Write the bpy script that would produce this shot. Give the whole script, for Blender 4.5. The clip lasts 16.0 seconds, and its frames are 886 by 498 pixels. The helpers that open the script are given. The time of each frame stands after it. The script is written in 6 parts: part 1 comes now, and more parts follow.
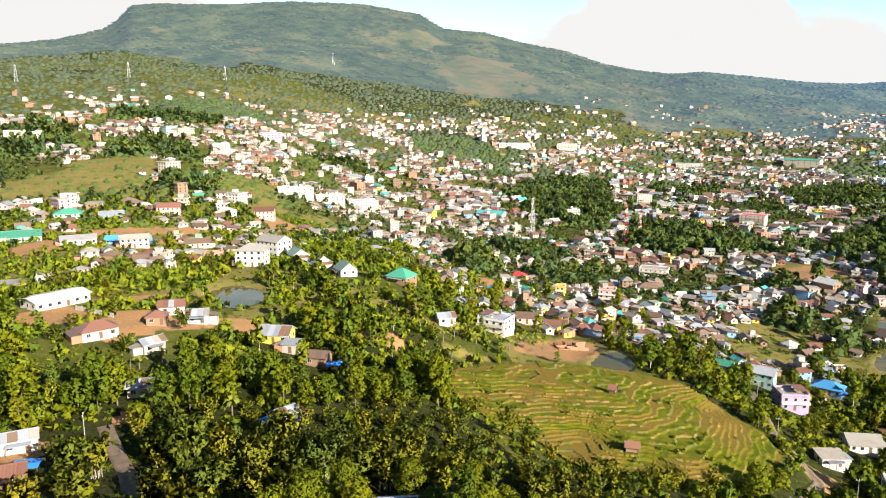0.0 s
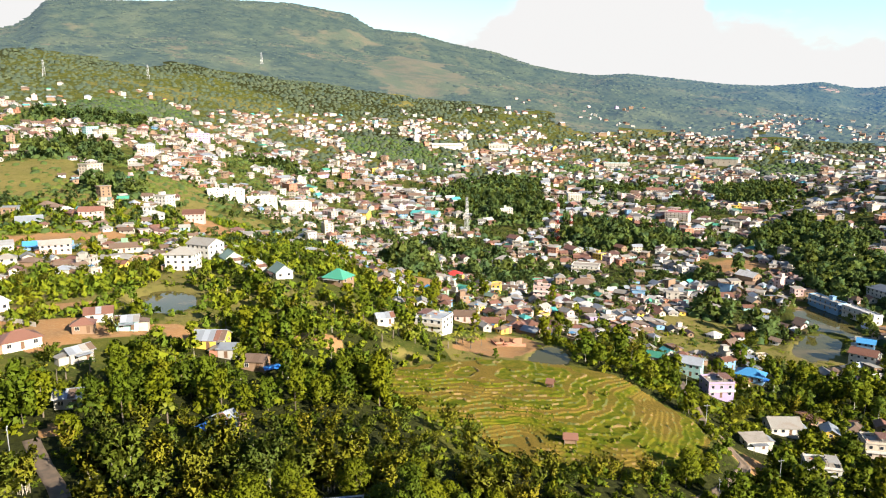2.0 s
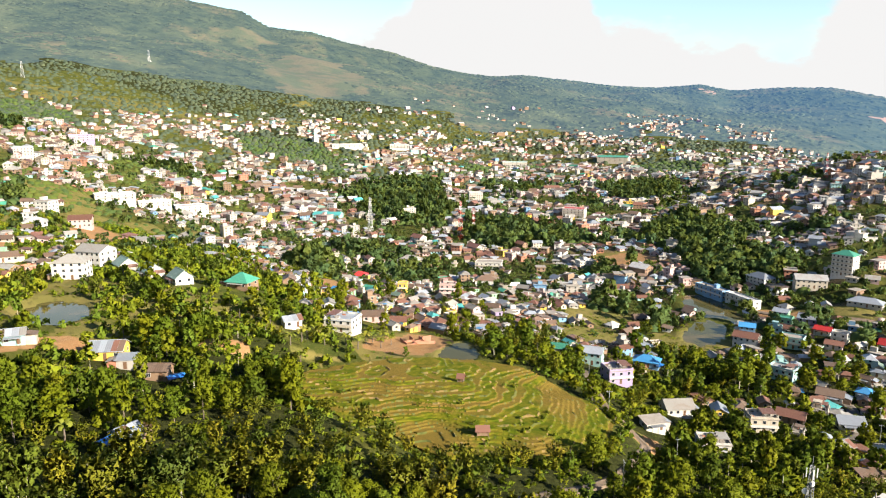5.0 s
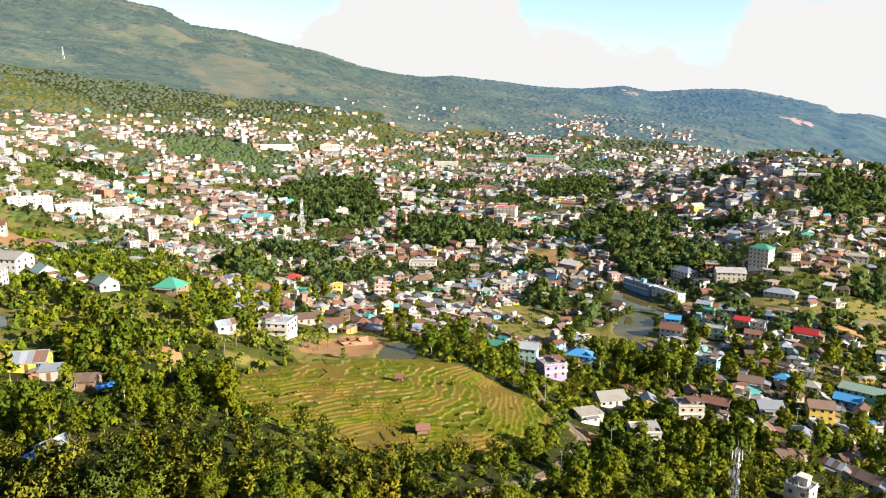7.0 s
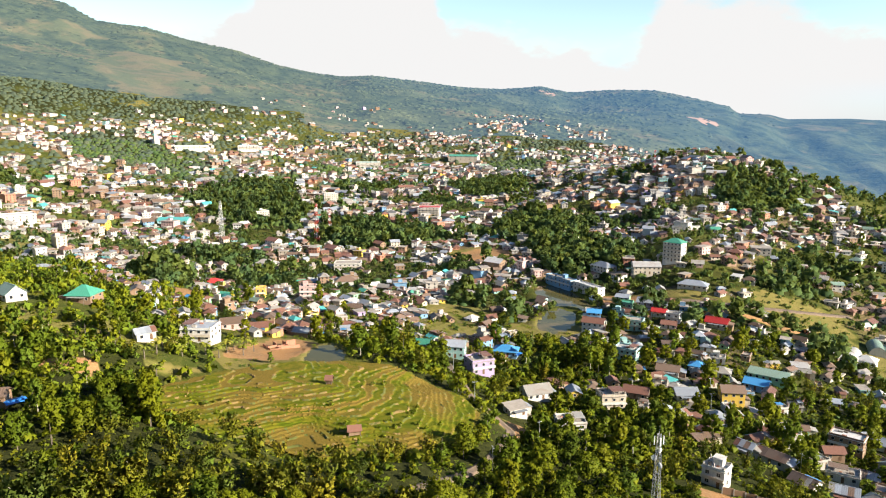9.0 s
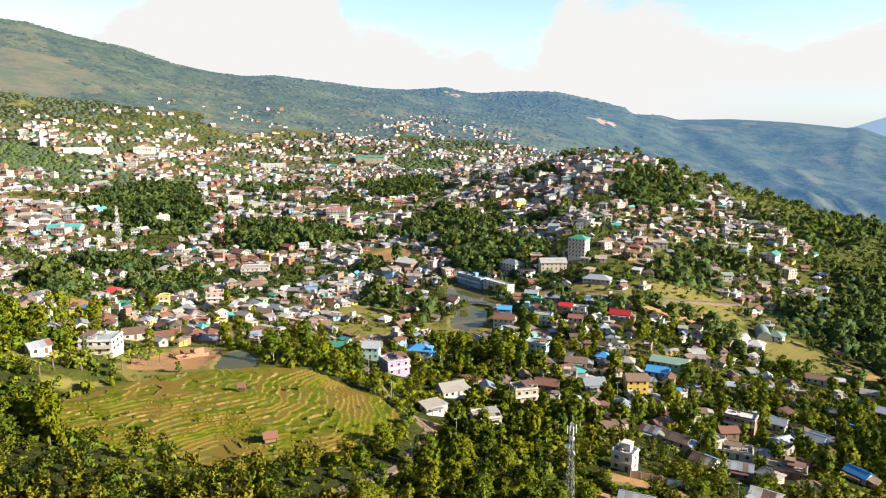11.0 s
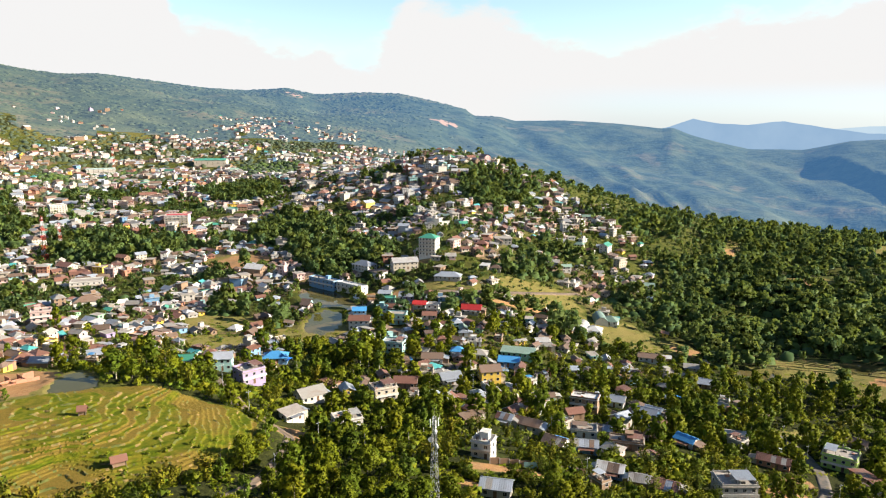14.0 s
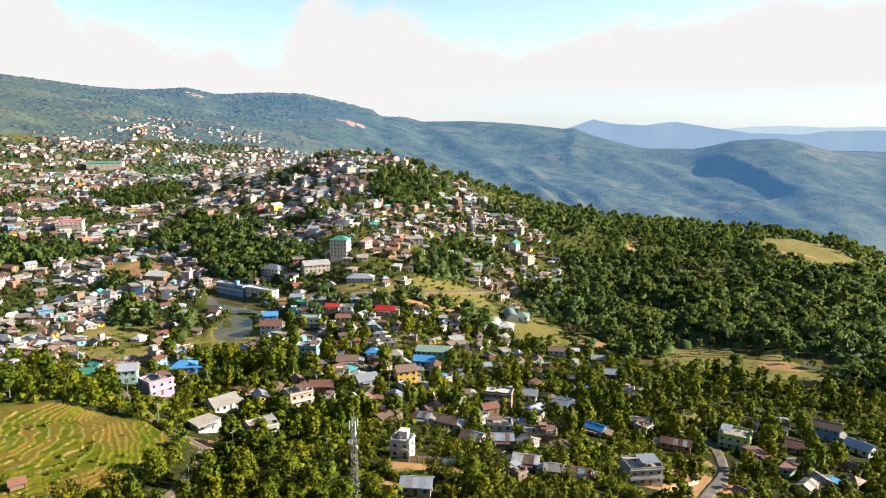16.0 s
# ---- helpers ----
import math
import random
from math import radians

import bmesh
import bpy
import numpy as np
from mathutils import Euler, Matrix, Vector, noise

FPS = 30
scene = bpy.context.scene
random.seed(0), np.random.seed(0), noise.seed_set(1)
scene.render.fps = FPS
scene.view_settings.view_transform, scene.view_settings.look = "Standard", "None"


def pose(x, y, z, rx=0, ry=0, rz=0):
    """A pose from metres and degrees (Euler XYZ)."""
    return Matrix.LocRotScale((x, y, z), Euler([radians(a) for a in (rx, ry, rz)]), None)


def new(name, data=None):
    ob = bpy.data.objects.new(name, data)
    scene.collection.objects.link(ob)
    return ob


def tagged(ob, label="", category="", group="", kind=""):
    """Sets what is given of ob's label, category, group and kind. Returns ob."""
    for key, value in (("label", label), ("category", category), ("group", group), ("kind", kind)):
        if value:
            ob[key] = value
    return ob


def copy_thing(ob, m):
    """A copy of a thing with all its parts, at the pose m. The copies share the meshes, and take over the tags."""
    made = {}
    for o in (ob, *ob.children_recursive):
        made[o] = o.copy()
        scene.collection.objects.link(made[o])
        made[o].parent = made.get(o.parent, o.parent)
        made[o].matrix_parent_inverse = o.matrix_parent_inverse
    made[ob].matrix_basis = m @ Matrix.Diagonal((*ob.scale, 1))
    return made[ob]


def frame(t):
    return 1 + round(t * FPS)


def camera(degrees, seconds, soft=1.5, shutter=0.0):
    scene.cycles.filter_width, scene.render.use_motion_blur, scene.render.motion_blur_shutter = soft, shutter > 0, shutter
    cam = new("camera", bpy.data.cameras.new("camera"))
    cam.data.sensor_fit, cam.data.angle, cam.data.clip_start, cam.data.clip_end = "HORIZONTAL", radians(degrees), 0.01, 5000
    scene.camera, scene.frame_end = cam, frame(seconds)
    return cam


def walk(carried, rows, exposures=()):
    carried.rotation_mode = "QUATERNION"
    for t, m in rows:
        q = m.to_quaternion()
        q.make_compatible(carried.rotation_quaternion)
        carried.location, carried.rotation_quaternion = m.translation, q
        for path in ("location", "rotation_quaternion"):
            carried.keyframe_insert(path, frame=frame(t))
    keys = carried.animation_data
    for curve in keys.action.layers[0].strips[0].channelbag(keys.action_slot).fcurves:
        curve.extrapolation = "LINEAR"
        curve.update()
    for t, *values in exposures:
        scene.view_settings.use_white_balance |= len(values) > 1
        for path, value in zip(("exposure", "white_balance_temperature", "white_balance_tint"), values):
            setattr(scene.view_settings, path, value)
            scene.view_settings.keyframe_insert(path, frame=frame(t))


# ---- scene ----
# ------------------------------------------------------------------ camera
cam = camera(64.5, 16.0, soft=1.1)


def drift(t):
    """The slow sideways slip of the drone while it turns."""
    u = t / 16.0
    return (-9.0 * u - 3.6 * u * u, -5.4 * u + 2.7 * u * u, 100.0 - 2.8 * u + 2.7 * u * u)


TURN = [(0, 0, -10.76), (0.5, 1.38, -10.75), (1, 2.73, -10.75), (1.5, 4.09, -10.73), (2, 5.46, -10.71),
        (2.5, 6.81, -10.7), (3, 8.15, -10.69), (3.5, 9.49, -10.68), (4, 10.83, -10.68), (6.5, 17.7, -10.67)]
TURN += [(7, 19.14, -10.66), (7.5, 20.65, -10.66), (8, 22.18, -10.66), (10.5, 31.07, -10.63), (11, 33.03, -10.61),
         (11.5, 35.0, -10.59), (12, 37.07, -10.57), (12.5, 39.18, -10.56), (13, 41.3, -10.55)]
TURN += [(13.5, 43.43, -10.53), (14, 45.51, -10.51), (14.5, 47.49, -10.5), (15, 49.44, -10.49), (15.5, 51.38, -10.48),
         (16, 52.95, -10.46)]
walk(cam, [(t, pose(*drift(t), 90 + tilt, 0, -turn)) for t, turn, tilt in TURN], exposures=[(0, 1.42), (16, 1.42)])
# ------------------------------------------------------------------ sky and sun
SUN_AZ, SUN_EL = 140.0, 24.0          # degrees clockwise from +y; above the horizon
sun_data = bpy.data.lights.new("sun", "SUN")
sun_data.energy, sun_data.angle, sun_data.color = 5.0, radians(0.55), (1.0, 0.88, 0.71)
sun = new("sun", sun_data)
to_sun = Vector((math.sin(radians(SUN_AZ)) * math.cos(radians(SUN_EL)), math.cos(radians(SUN_AZ)) * math.cos(radians(SUN_EL)), math.sin(radians(SUN_EL))))
sun.matrix_world = Matrix.Translation((0, 0, 600)) @ to_sun.to_track_quat("Z", "Y").to_matrix().to_4x4()


class Nodes:
    """Short hand for a node tree: n('Kind', input=value) makes a node, and sockets given as values are linked."""

    def __init__(self, tree):
        self.tree = tree
        tree.nodes.clear()

    def __call__(self, kind, settings=None, **values):
        node = self.tree.nodes.new(kind)
        for key, value in (settings or {}).items():
            setattr(node, key, value)
        for key, value in values.items():
            socket = node.inputs[int(key[1:])] if key[0] == "i" and key[1:].isdigit() else node.inputs[key.replace("_", " ")]
            if isinstance(value, bpy.types.NodeSocket):
                self.tree.links.new(value, socket)
            else:
                socket.default_value = value
        return node

    def math(self, op, a, b=0.0, c=0.0):
        return self("ShaderNodeMath", {"operation": op}, i0=a, i1=b, i2=c).outputs[0]

    def mix(self, fac, a, b, mode="MIX"):
        return self("ShaderNodeMix", {"data_type": "RGBA", "blend_type": mode}, i0=fac, i6=a, i7=b).outputs[2]

    def noise(self, vector, scale, detail=4.0, rough=0.55):
        return self("ShaderNodeTexNoise", {"normalize": True}, Vector=vector, Scale=scale, Detail=detail, Roughness=rough).outputs[0]

    def ramp(self, fac, stops, constant=False):
        node = self("ShaderNodeValToRGB", Fac=fac)
        ramp = node.color_ramp
        ramp.interpolation = "CONSTANT" if constant else "LINEAR"
        while len(ramp.elements) < len(stops):
            ramp.elements.new(0.5)
        for e, (place, colour) in zip(ramp.elements, stops):
            e.position = place
            e.color = (*colour, 1) if len(colour) == 3 else colour
        return node.outputs[0]

    def smooth(self, x, a, b):
        return self("ShaderNodeMapRange", {"interpolation_type": "SMOOTHSTEP"}, i0=x, i1=a, i2=b).outputs[0]


world = bpy.data.worlds.new("sky")
scene.world = world
world.use_nodes = True
n = Nodes(world.node_tree)
sky = n("ShaderNodeTexSky", {"sky_type": "NISHITA", "sun_disc": False, "sun_elevation": radians(SUN_EL), "sun_rotation": radians(SUN_AZ),
                             "altitude": 900.0, "air_density": 1.0, "dust_density": 0.7, "ozone_density": 1.5})
way = n("ShaderNodeTexCoord").outputs["Generated"]
parts_of = n("ShaderNodeSeparateXYZ", Vector=way)
up = parts_of.outputs[2]
flat = n("ShaderNodeVectorMath", {"operation": "MULTIPLY"}, i0=way, i1=(1.0, 1.0, 2.2)).outputs[0]
billow = n.noise(flat, 7.0, 5.0, 0.55)
wisps = n.noise(flat, 24.0, 5.0, 0.6)
# top of the cloud bank, in degrees above the horizon, by bearing
CLOUD_TOP = [(-60, 12), (-22, 13), (-16, 5.2), (-10, 4.6), (0, 5), (8, 6.2), (11, 8), (13, 12), (24, 12), (25.5, 6.6), (30, 6.1), (36, 5.4),
             (38.5, 4.2), (40.5, 5.4), (42.5, 8.3), (49, 8.5), (53, 6.2), (57, 5.9), (62, 6.2), (67, 7), (73, 7.4), (84, 8.2), (120, 10)]
round_about = n.math("ARCTAN2", parts_of.outputs[0], parts_of.outputs[1])
along = n("ShaderNodeMapRange", i0=round_about, i1=radians(-60), i2=radians(120)).outputs[0]
bank_top = n.ramp(along, [((d + 60) / 180, (e / 20, e / 20, e / 20)) for d, e in CLOUD_TOP])
over = n.math("SUBTRACT", n.math("MULTIPLY", bank_top, 20.0), n.math("MULTIPLY", n.math("ARCSINE", up), 57.2958))
over = n.math("ADD", over, n.math("MULTIPLY", n.math("SUBTRACT", billow, 0.5), 7.0))
over = n.math("ADD", over, n.math("MULTIPLY", n.math("SUBTRACT", wisps, 0.5), 2.2))
cloud = n.smooth(over, -0.9, 0.7)
haze_side = n.smooth(round_about, radians(48), radians(62))
cloud = n.math("MULTIPLY", cloud, n.math("SUBTRACT", 1.0, n.math("MULTIPLY", n.math("MULTIPLY", haze_side, 0.5), n.math("SUBTRACT", 1.0, n.smooth(up, 0.012, 0.05)))))
low_air = n.math("SUBTRACT", 1.0, n.smooth(up, 0.18, 0.5))
clear = n.mix(1.0, sky.outputs[0], n.mix(low_air, (0.48, 0.56, 0.64, 1), n.mix(n.smooth(up, 0.03, 0.1), (0.72, 0.92, 1.3, 1), (1.28, 1.25, 1.06, 1))), "MULTIPLY")
back_sky = n("ShaderNodeBackground", Color=clear, Strength=0.074)
back_cloud = n("ShaderNodeBackground", Color=(1.0, 0.99, 0.985, 1), Strength=0.343)
shader = n("ShaderNodeMixShader", i0=cloud, i1=back_sky.outputs[0], i2=back_cloud.outputs[0])
n("ShaderNodeOutputWorld", Surface=shader.outputs[0])
# ------------------------------------------------------------------ materials
def material(name):
    m = bpy.data.materials.new(name)
    m.use_nodes = True
    return m, Nodes(m.node_tree)


def finish(n, colour, rough=0.8, bump=None, strength=0.4, distance=0.05, metal=0.0, **more):
    values = dict(Base_Color=colour, Roughness=rough, Metallic=metal, **more)
    if bump is not None:
        values["Normal"] = n("ShaderNodeBump", Strength=strength, Distance=distance, Height=bump).outputs[0]
    shader = n("ShaderNodeBsdfPrincipled", **values)
    n("ShaderNodeOutputMaterial", Surface=shader.outputs[0])


def place_way(n):
    return n("ShaderNodeNewGeometry").outputs["Position"]


def luck(n):
    """A number in 0..1 of its own for every object, tree or house."""
    one = n("ShaderNodeObjectInfo").outputs["Random"]
    tone = n("ShaderNodeAttribute", {"attribute_name": "tone"}).outputs["Fac"]
    return n.math("FRACT", n.math("ADD", one, tone))


def painted(name, colour, dirt=0.35, rough=0.75):
    """Painted plaster or concrete with rain streaks and stains."""
    m, n = material(name)
    at = place_way(n)
    blotch = n.noise(at, 0.45, 5)
    streak = n.noise(n("ShaderNodeVectorMath", {"operation": "MULTIPLY"}, i0=at, i1=(2.2, 2.2, 0.25)).outputs[0], 1.0, 5)
    fine = n.noise(at, 9.0, 3)
    soil = n.math("MULTIPLY", n.smooth(n.math("ADD", n.math("MULTIPLY", blotch, 0.5), n.math("MULTIPLY", streak, 0.5)), 0.45, 0.72), dirt)
    c = n.mix(soil, (*colour, 1), (colour[0] * 0.45 + 0.03, colour[1] * 0.42 + 0.03, colour[2] * 0.38 + 0.02, 1))
    c = n.mix(n.math("MULTIPLY", fine, 0.18), c, (0.3, 0.27, 0.24, 1))
    finish(n, c, rough, fine, 0.25, 0.02)
    return m


def sheet_roof(name, colour, rust=0.3, rough=0.45, metal=0.0):
    """Corrugated roofing sheet: ribs, sheet joints, rust and dust."""
    m, n = material(name)
    at = n("ShaderNodeTexCoord").outputs["Generated"]
    world_at = place_way(n)
    tint = luck(n)
    wear = n.noise(world_at, 0.35, 6)
    spots = n.noise(world_at, 2.4, 4)
    dark = n.mix(tint, (*[c * 0.7 for c in colour], 1), (*[min(1, c * 1.2) for c in colour], 1))
    c = n.mix(n.math("MULTIPLY", n.smooth(n.math("ADD", n.math("MULTIPLY", wear, 0.7), n.math("MULTIPLY", spots, 0.3)), 0.48, 0.68), rust), dark, (0.2, 0.105, 0.06, 1))
    ribs = n("ShaderNodeTexWave", {"bands_direction": "DIAGONAL"}, Vector=world_at, Scale=3.2, Distortion=0.0).outputs[1]
    finish(n, c, rough, ribs, 0.35, 0.03, metal)
    return m


def leafy_stuff(name, dark, light, dry=(0.2, 0.16, 0.05), share=0.05, shine=0.5, through_light=0.22, vary=1.0, grain_size=0.7):
    """Leaves: every clump its own green, every tree its own cast, some yellowing."""
    m, n = material(name)
    each = n("ShaderNodeNewGeometry").outputs["Random Per Island"]
    tree = luck(n)
    grain = n.math("MULTIPLY_ADD", each, 0.18, n.math("MULTIPLY_ADD", n.noise(place_way(n), grain_size, 4), 0.6, 0.16))
    c = n.mix(grain, (*dark, 1), (*light, 1))
    cast = n.ramp(tree, [(0.0, (0.5, 0.72, 1.1)), (0.25, (0.72, 0.98, 1.0)), (0.5, (1.0, 1.06, 0.85)), (0.75, (1.28, 1.32, 0.8)), (1.0, (1.55, 1.38, 0.9))])
    c = n.mix(vary, c, cast, "MULTIPLY")
    patch = n.noise(place_way(n), 0.12, 3)
    c = n.mix(n.math("MULTIPLY", n.smooth(n.math("ADD", n.math("MULTIPLY", patch, 0.6), n.math("MULTIPLY", each, 0.4)), 0.62, 0.8), share * 2), c, (*dry, 1))
    shader = n("ShaderNodeBsdfPrincipled", Base_Color=c, Roughness=shine, Specular_IOR_Level=0.05)
    glow = n("ShaderNodeBsdfTranslucent", Color=n.mix(0.5, c, (0.25, 0.3, 0.04, 1)))
    both = n("ShaderNodeMixShader", i0=through_light, i1=shader.outputs[0], i2=glow.outputs[0])
    n("ShaderNodeOutputMaterial", Surface=both.outputs[0])
    return m


def plain(name, colour, rough=0.6, metal=0.0, grain=6.0):
    m, n = material(name)
    at = place_way(n)
    c = n.mix(n.math("MULTIPLY", n.noise(at, grain, 4), 0.5), (*colour, 1), (*[v * 0.55 for v in colour], 1))
    finish(n, c, rough, n.noise(at, grain * 3, 3), 0.2, 0.02, metal)
    return m


LEAF = leafy_stuff("broad_leaves", (0.034, 0.05, 0.005), (0.178, 0.192, 0.012), vary=0.8)
LEAF_LIGHT = leafy_stuff("young_leaves", (0.08, 0.106, 0.01), (0.21, 0.235, 0.022), vary=0.8)
BAMBOO_LEAF = leafy_stuff("bamboo_leaves", (0.09, 0.1, 0.01), (0.21, 0.195, 0.025), (0.25, 0.19, 0.06), 0.15)
# Middle-distance greens, lightened and blued to put haze into the leaf colour.
HAZED_LEAF = leafy_stuff("hazed_wood_leaves", (0.06, 0.1, 0.038), (0.14, 0.198, 0.07), through_light=0.34, vary=0.5, grain_size=0.1)
HAZED_LEAF_LIGHT = leafy_stuff("hazed_light_wood_leaves", (0.066, 0.1, 0.032), (0.145, 0.182, 0.056), through_light=0.34, vary=0.6, grain_size=0.1)
BANANA_LEAF = leafy_stuff("banana_leaves", (0.08, 0.11, 0.02), (0.22, 0.22, 0.05), (0.3, 0.22, 0.1), 0.25)
# Foothill green, greyed and blued: haze put into its colour.
HAZED_FAR_LEAF = leafy_stuff("hazed_mountain_leaves", (0.055, 0.08, 0.06), (0.118, 0.142, 0.094), (0.14, 0.135, 0.08), 0.06, 0.8, vary=0.3, grain_size=0.03)
BARK = plain("bark", (0.16, 0.13, 0.1), 0.9, grain=3.0)
PALE_BARK = plain("pale_bark", (0.42, 0.38, 0.31), 0.85, grain=3.0)

m, n = material("land")
at = place_way(n)
soil_share = n("ShaderNodeAttribute", {"attribute_name": "soil"}).outputs["Fac"]
dry_share = n("ShaderNodeAttribute", {"attribute_name": "dry"}).outputs["Fac"]
town_share = n("ShaderNodeAttribute", {"attribute_name": "town"}).outputs["Fac"]
broad, mid, fine = n.noise(at, 0.011, 5), n.noise(at, 0.09, 6), n.noise(at, 0.9, 6, 0.7)
grass = n.mix(n.smooth(mid, 0.35, 0.65), (0.05, 0.065, 0.012, 1), (0.11, 0.115, 0.02, 1))
grass = n.mix(n.math("MULTIPLY", n.smooth(fine, 0.5, 0.75), 0.6), grass, (0.2, 0.15, 0.06, 1))
grass = n.mix(n.math("MULTIPLY", n.smooth(n.noise(at, 2.2, 4), 0.5, 0.7), 0.6), grass, (0.025, 0.04, 0.008, 1))
dryg = n.mix(n.smooth(mid, 0.3, 0.7), (0.2, 0.168, 0.05, 1), (0.135, 0.14, 0.03, 1))
dryg = n.mix(n.math("MULTIPLY", n.smooth(n.noise(at, 0.35, 5), 0.54, 0.66), 0.6), dryg, (0.04, 0.058, 0.012, 1))
dryg = n.mix(n.math("MULTIPLY", fine, 0.4), dryg, (0.24, 0.18, 0.08, 1))
earth = n.mix(n.smooth(mid, 0.35, 0.7), (0.37, 0.2, 0.085, 1), (0.27, 0.165, 0.085, 1))
earth = n.mix(n.math("MULTIPLY", n.smooth(fine, 0.45, 0.7), 0.5), earth, (0.42, 0.29, 0.16, 1))
yard = n.mix(n.smooth(fine, 0.4, 0.65), (0.2, 0.14, 0.08, 1), (0.06, 0.065, 0.02, 1))
ragged = n.math("MULTIPLY", n.math("SUBTRACT", mid, 0.5), 0.7)
c = n.mix(n.smooth(n.math("ADD", town_share, ragged), 0.3, 0.7), grass, yard)
c = n.mix(n.smooth(n.math("ADD", dry_share, ragged), 0.3, 0.7), c, dryg)
c = n.mix(n.smooth(n.math("ADD", soil_share, ragged), 0.3, 0.65), c, earth)
# Leaf litter under the woods, its colour darkened for the shade of trees.
shaded_leaf_floor = n.mix(n.smooth(fine, 0.3, 0.7), (0.014, 0.018, 0.005, 1), (0.045, 0.05, 0.012, 1))
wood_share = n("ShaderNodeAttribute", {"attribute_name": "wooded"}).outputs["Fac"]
c = n.mix(n.smooth(n.math("ADD", wood_share, ragged), 0.25, 0.55), c, shaded_leaf_floor)
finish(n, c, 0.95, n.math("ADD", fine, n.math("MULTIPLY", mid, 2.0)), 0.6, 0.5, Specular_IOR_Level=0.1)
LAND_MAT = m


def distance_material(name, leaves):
    """Far mountain sides of the backdrop, with their haze added as blue emission."""
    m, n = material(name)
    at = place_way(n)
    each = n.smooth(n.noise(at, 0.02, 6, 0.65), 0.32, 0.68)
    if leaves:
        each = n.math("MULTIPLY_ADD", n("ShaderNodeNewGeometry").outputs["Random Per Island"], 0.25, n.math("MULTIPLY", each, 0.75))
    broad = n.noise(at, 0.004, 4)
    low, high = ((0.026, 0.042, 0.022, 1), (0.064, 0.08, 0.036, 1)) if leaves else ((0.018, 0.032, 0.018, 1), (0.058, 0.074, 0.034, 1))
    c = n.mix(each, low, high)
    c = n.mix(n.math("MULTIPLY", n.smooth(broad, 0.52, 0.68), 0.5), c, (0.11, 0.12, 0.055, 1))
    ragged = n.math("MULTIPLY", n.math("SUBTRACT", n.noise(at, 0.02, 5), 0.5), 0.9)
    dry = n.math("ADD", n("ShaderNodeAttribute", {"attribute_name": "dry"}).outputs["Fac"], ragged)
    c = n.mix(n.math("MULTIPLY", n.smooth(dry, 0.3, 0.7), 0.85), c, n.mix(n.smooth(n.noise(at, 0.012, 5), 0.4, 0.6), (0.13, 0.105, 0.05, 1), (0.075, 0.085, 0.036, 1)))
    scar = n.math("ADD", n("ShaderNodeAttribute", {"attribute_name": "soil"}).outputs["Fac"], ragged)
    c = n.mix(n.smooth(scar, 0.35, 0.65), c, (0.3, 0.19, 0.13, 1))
    # Haze colour, bluer towards the east, given off by the slopes themselves.
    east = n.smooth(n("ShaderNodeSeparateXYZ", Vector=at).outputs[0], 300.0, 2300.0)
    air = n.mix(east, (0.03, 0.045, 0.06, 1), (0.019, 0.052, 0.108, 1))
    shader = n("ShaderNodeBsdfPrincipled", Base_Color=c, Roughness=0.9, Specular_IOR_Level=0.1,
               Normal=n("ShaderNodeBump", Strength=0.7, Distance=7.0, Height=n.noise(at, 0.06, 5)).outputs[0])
    haze_veil = n("ShaderNodeEmission", Color=air, Strength=1.0)
    n("ShaderNodeOutputMaterial", Surface=n("ShaderNodeAddShader", i0=shader.outputs[0], i1=haze_veil.outputs[0]).outputs[0])
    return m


FAR_SLOPE = distance_material("hazed_mountain_side", False)
FAR_CANOPY = distance_material("hazed_mountain_trees", True)

m, n = material("paddy")
at = place_way(n)
big, mid, fine = n.noise(at, 0.05, 4), n.noise(at, 0.4, 5), n.noise(at, 3.0, 5)
tone = luck(n)
green = n.mix(n.smooth(mid, 0.35, 0.7), (0.07, 0.098, 0.004, 1), (0.17, 0.155, 0.012, 1))
stubble = n.mix(n.smooth(fine, 0.35, 0.7), (0.2, 0.135, 0.028, 1), (0.125, 0.1, 0.015, 1))
c = n.mix(n.smooth(n.math("ADD", big, n.math("MULTIPLY", n.math("SUBTRACT", tone, 0.5), 0.35)), 0.44, 0.64), green, stubble)
c = n.mix(n.math("MULTIPLY", n.smooth(fine, 0.55, 0.8), 0.6), c, (0.05, 0.06, 0.015, 1))
finish(n, c, 0.95, fine, 0.8, 0.12, Specular_IOR_Level=0.1)
PADDY = m

m, n = material("bund")
at = place_way(n)
fine, mid = n.noise(at, 2.5, 5), n.noise(at, 0.15, 4)
c = n.mix(n.smooth(mid, 0.4, 0.56), (0.26, 0.17, 0.055, 1), (0.08, 0.105, 0.01, 1))
c = n.mix(n.smooth(n.noise(at, 0.6, 3), 0.5, 0.66), c, (0.07, 0.095, 0.01, 1))
c = n.mix(n.math("MULTIPLY", fine, 0.5), c, (0.15, 0.12, 0.05, 1))
finish(n, c, 0.95, fine, 0.7, 0.1)
BUND = m

m, n = material("pond_water")
at = place_way(n)
murk = n.noise(at, 0.06, 4)
c = n.mix(n.smooth(murk, 0.4, 0.65), (0.075, 0.07, 0.022, 1), (0.13, 0.1, 0.04, 1))
finish(n, c, 0.06, n.noise(at, 1.2, 3), 0.08, 0.05, 0.0, IOR=1.33, Specular_IOR_Level=0.3)
WATER = m

m, n = material("dirt_road")
at = place_way(n)
c = n.mix(n.smooth(n.noise(at, 0.5, 5), 0.35, 0.65), (0.12, 0.088, 0.062, 1), (0.21, 0.145, 0.095, 1))
c = n.mix(n.math("MULTIPLY", n.noise(at, 4, 4), 0.4), c, (0.16, 0.14, 0.12, 1))
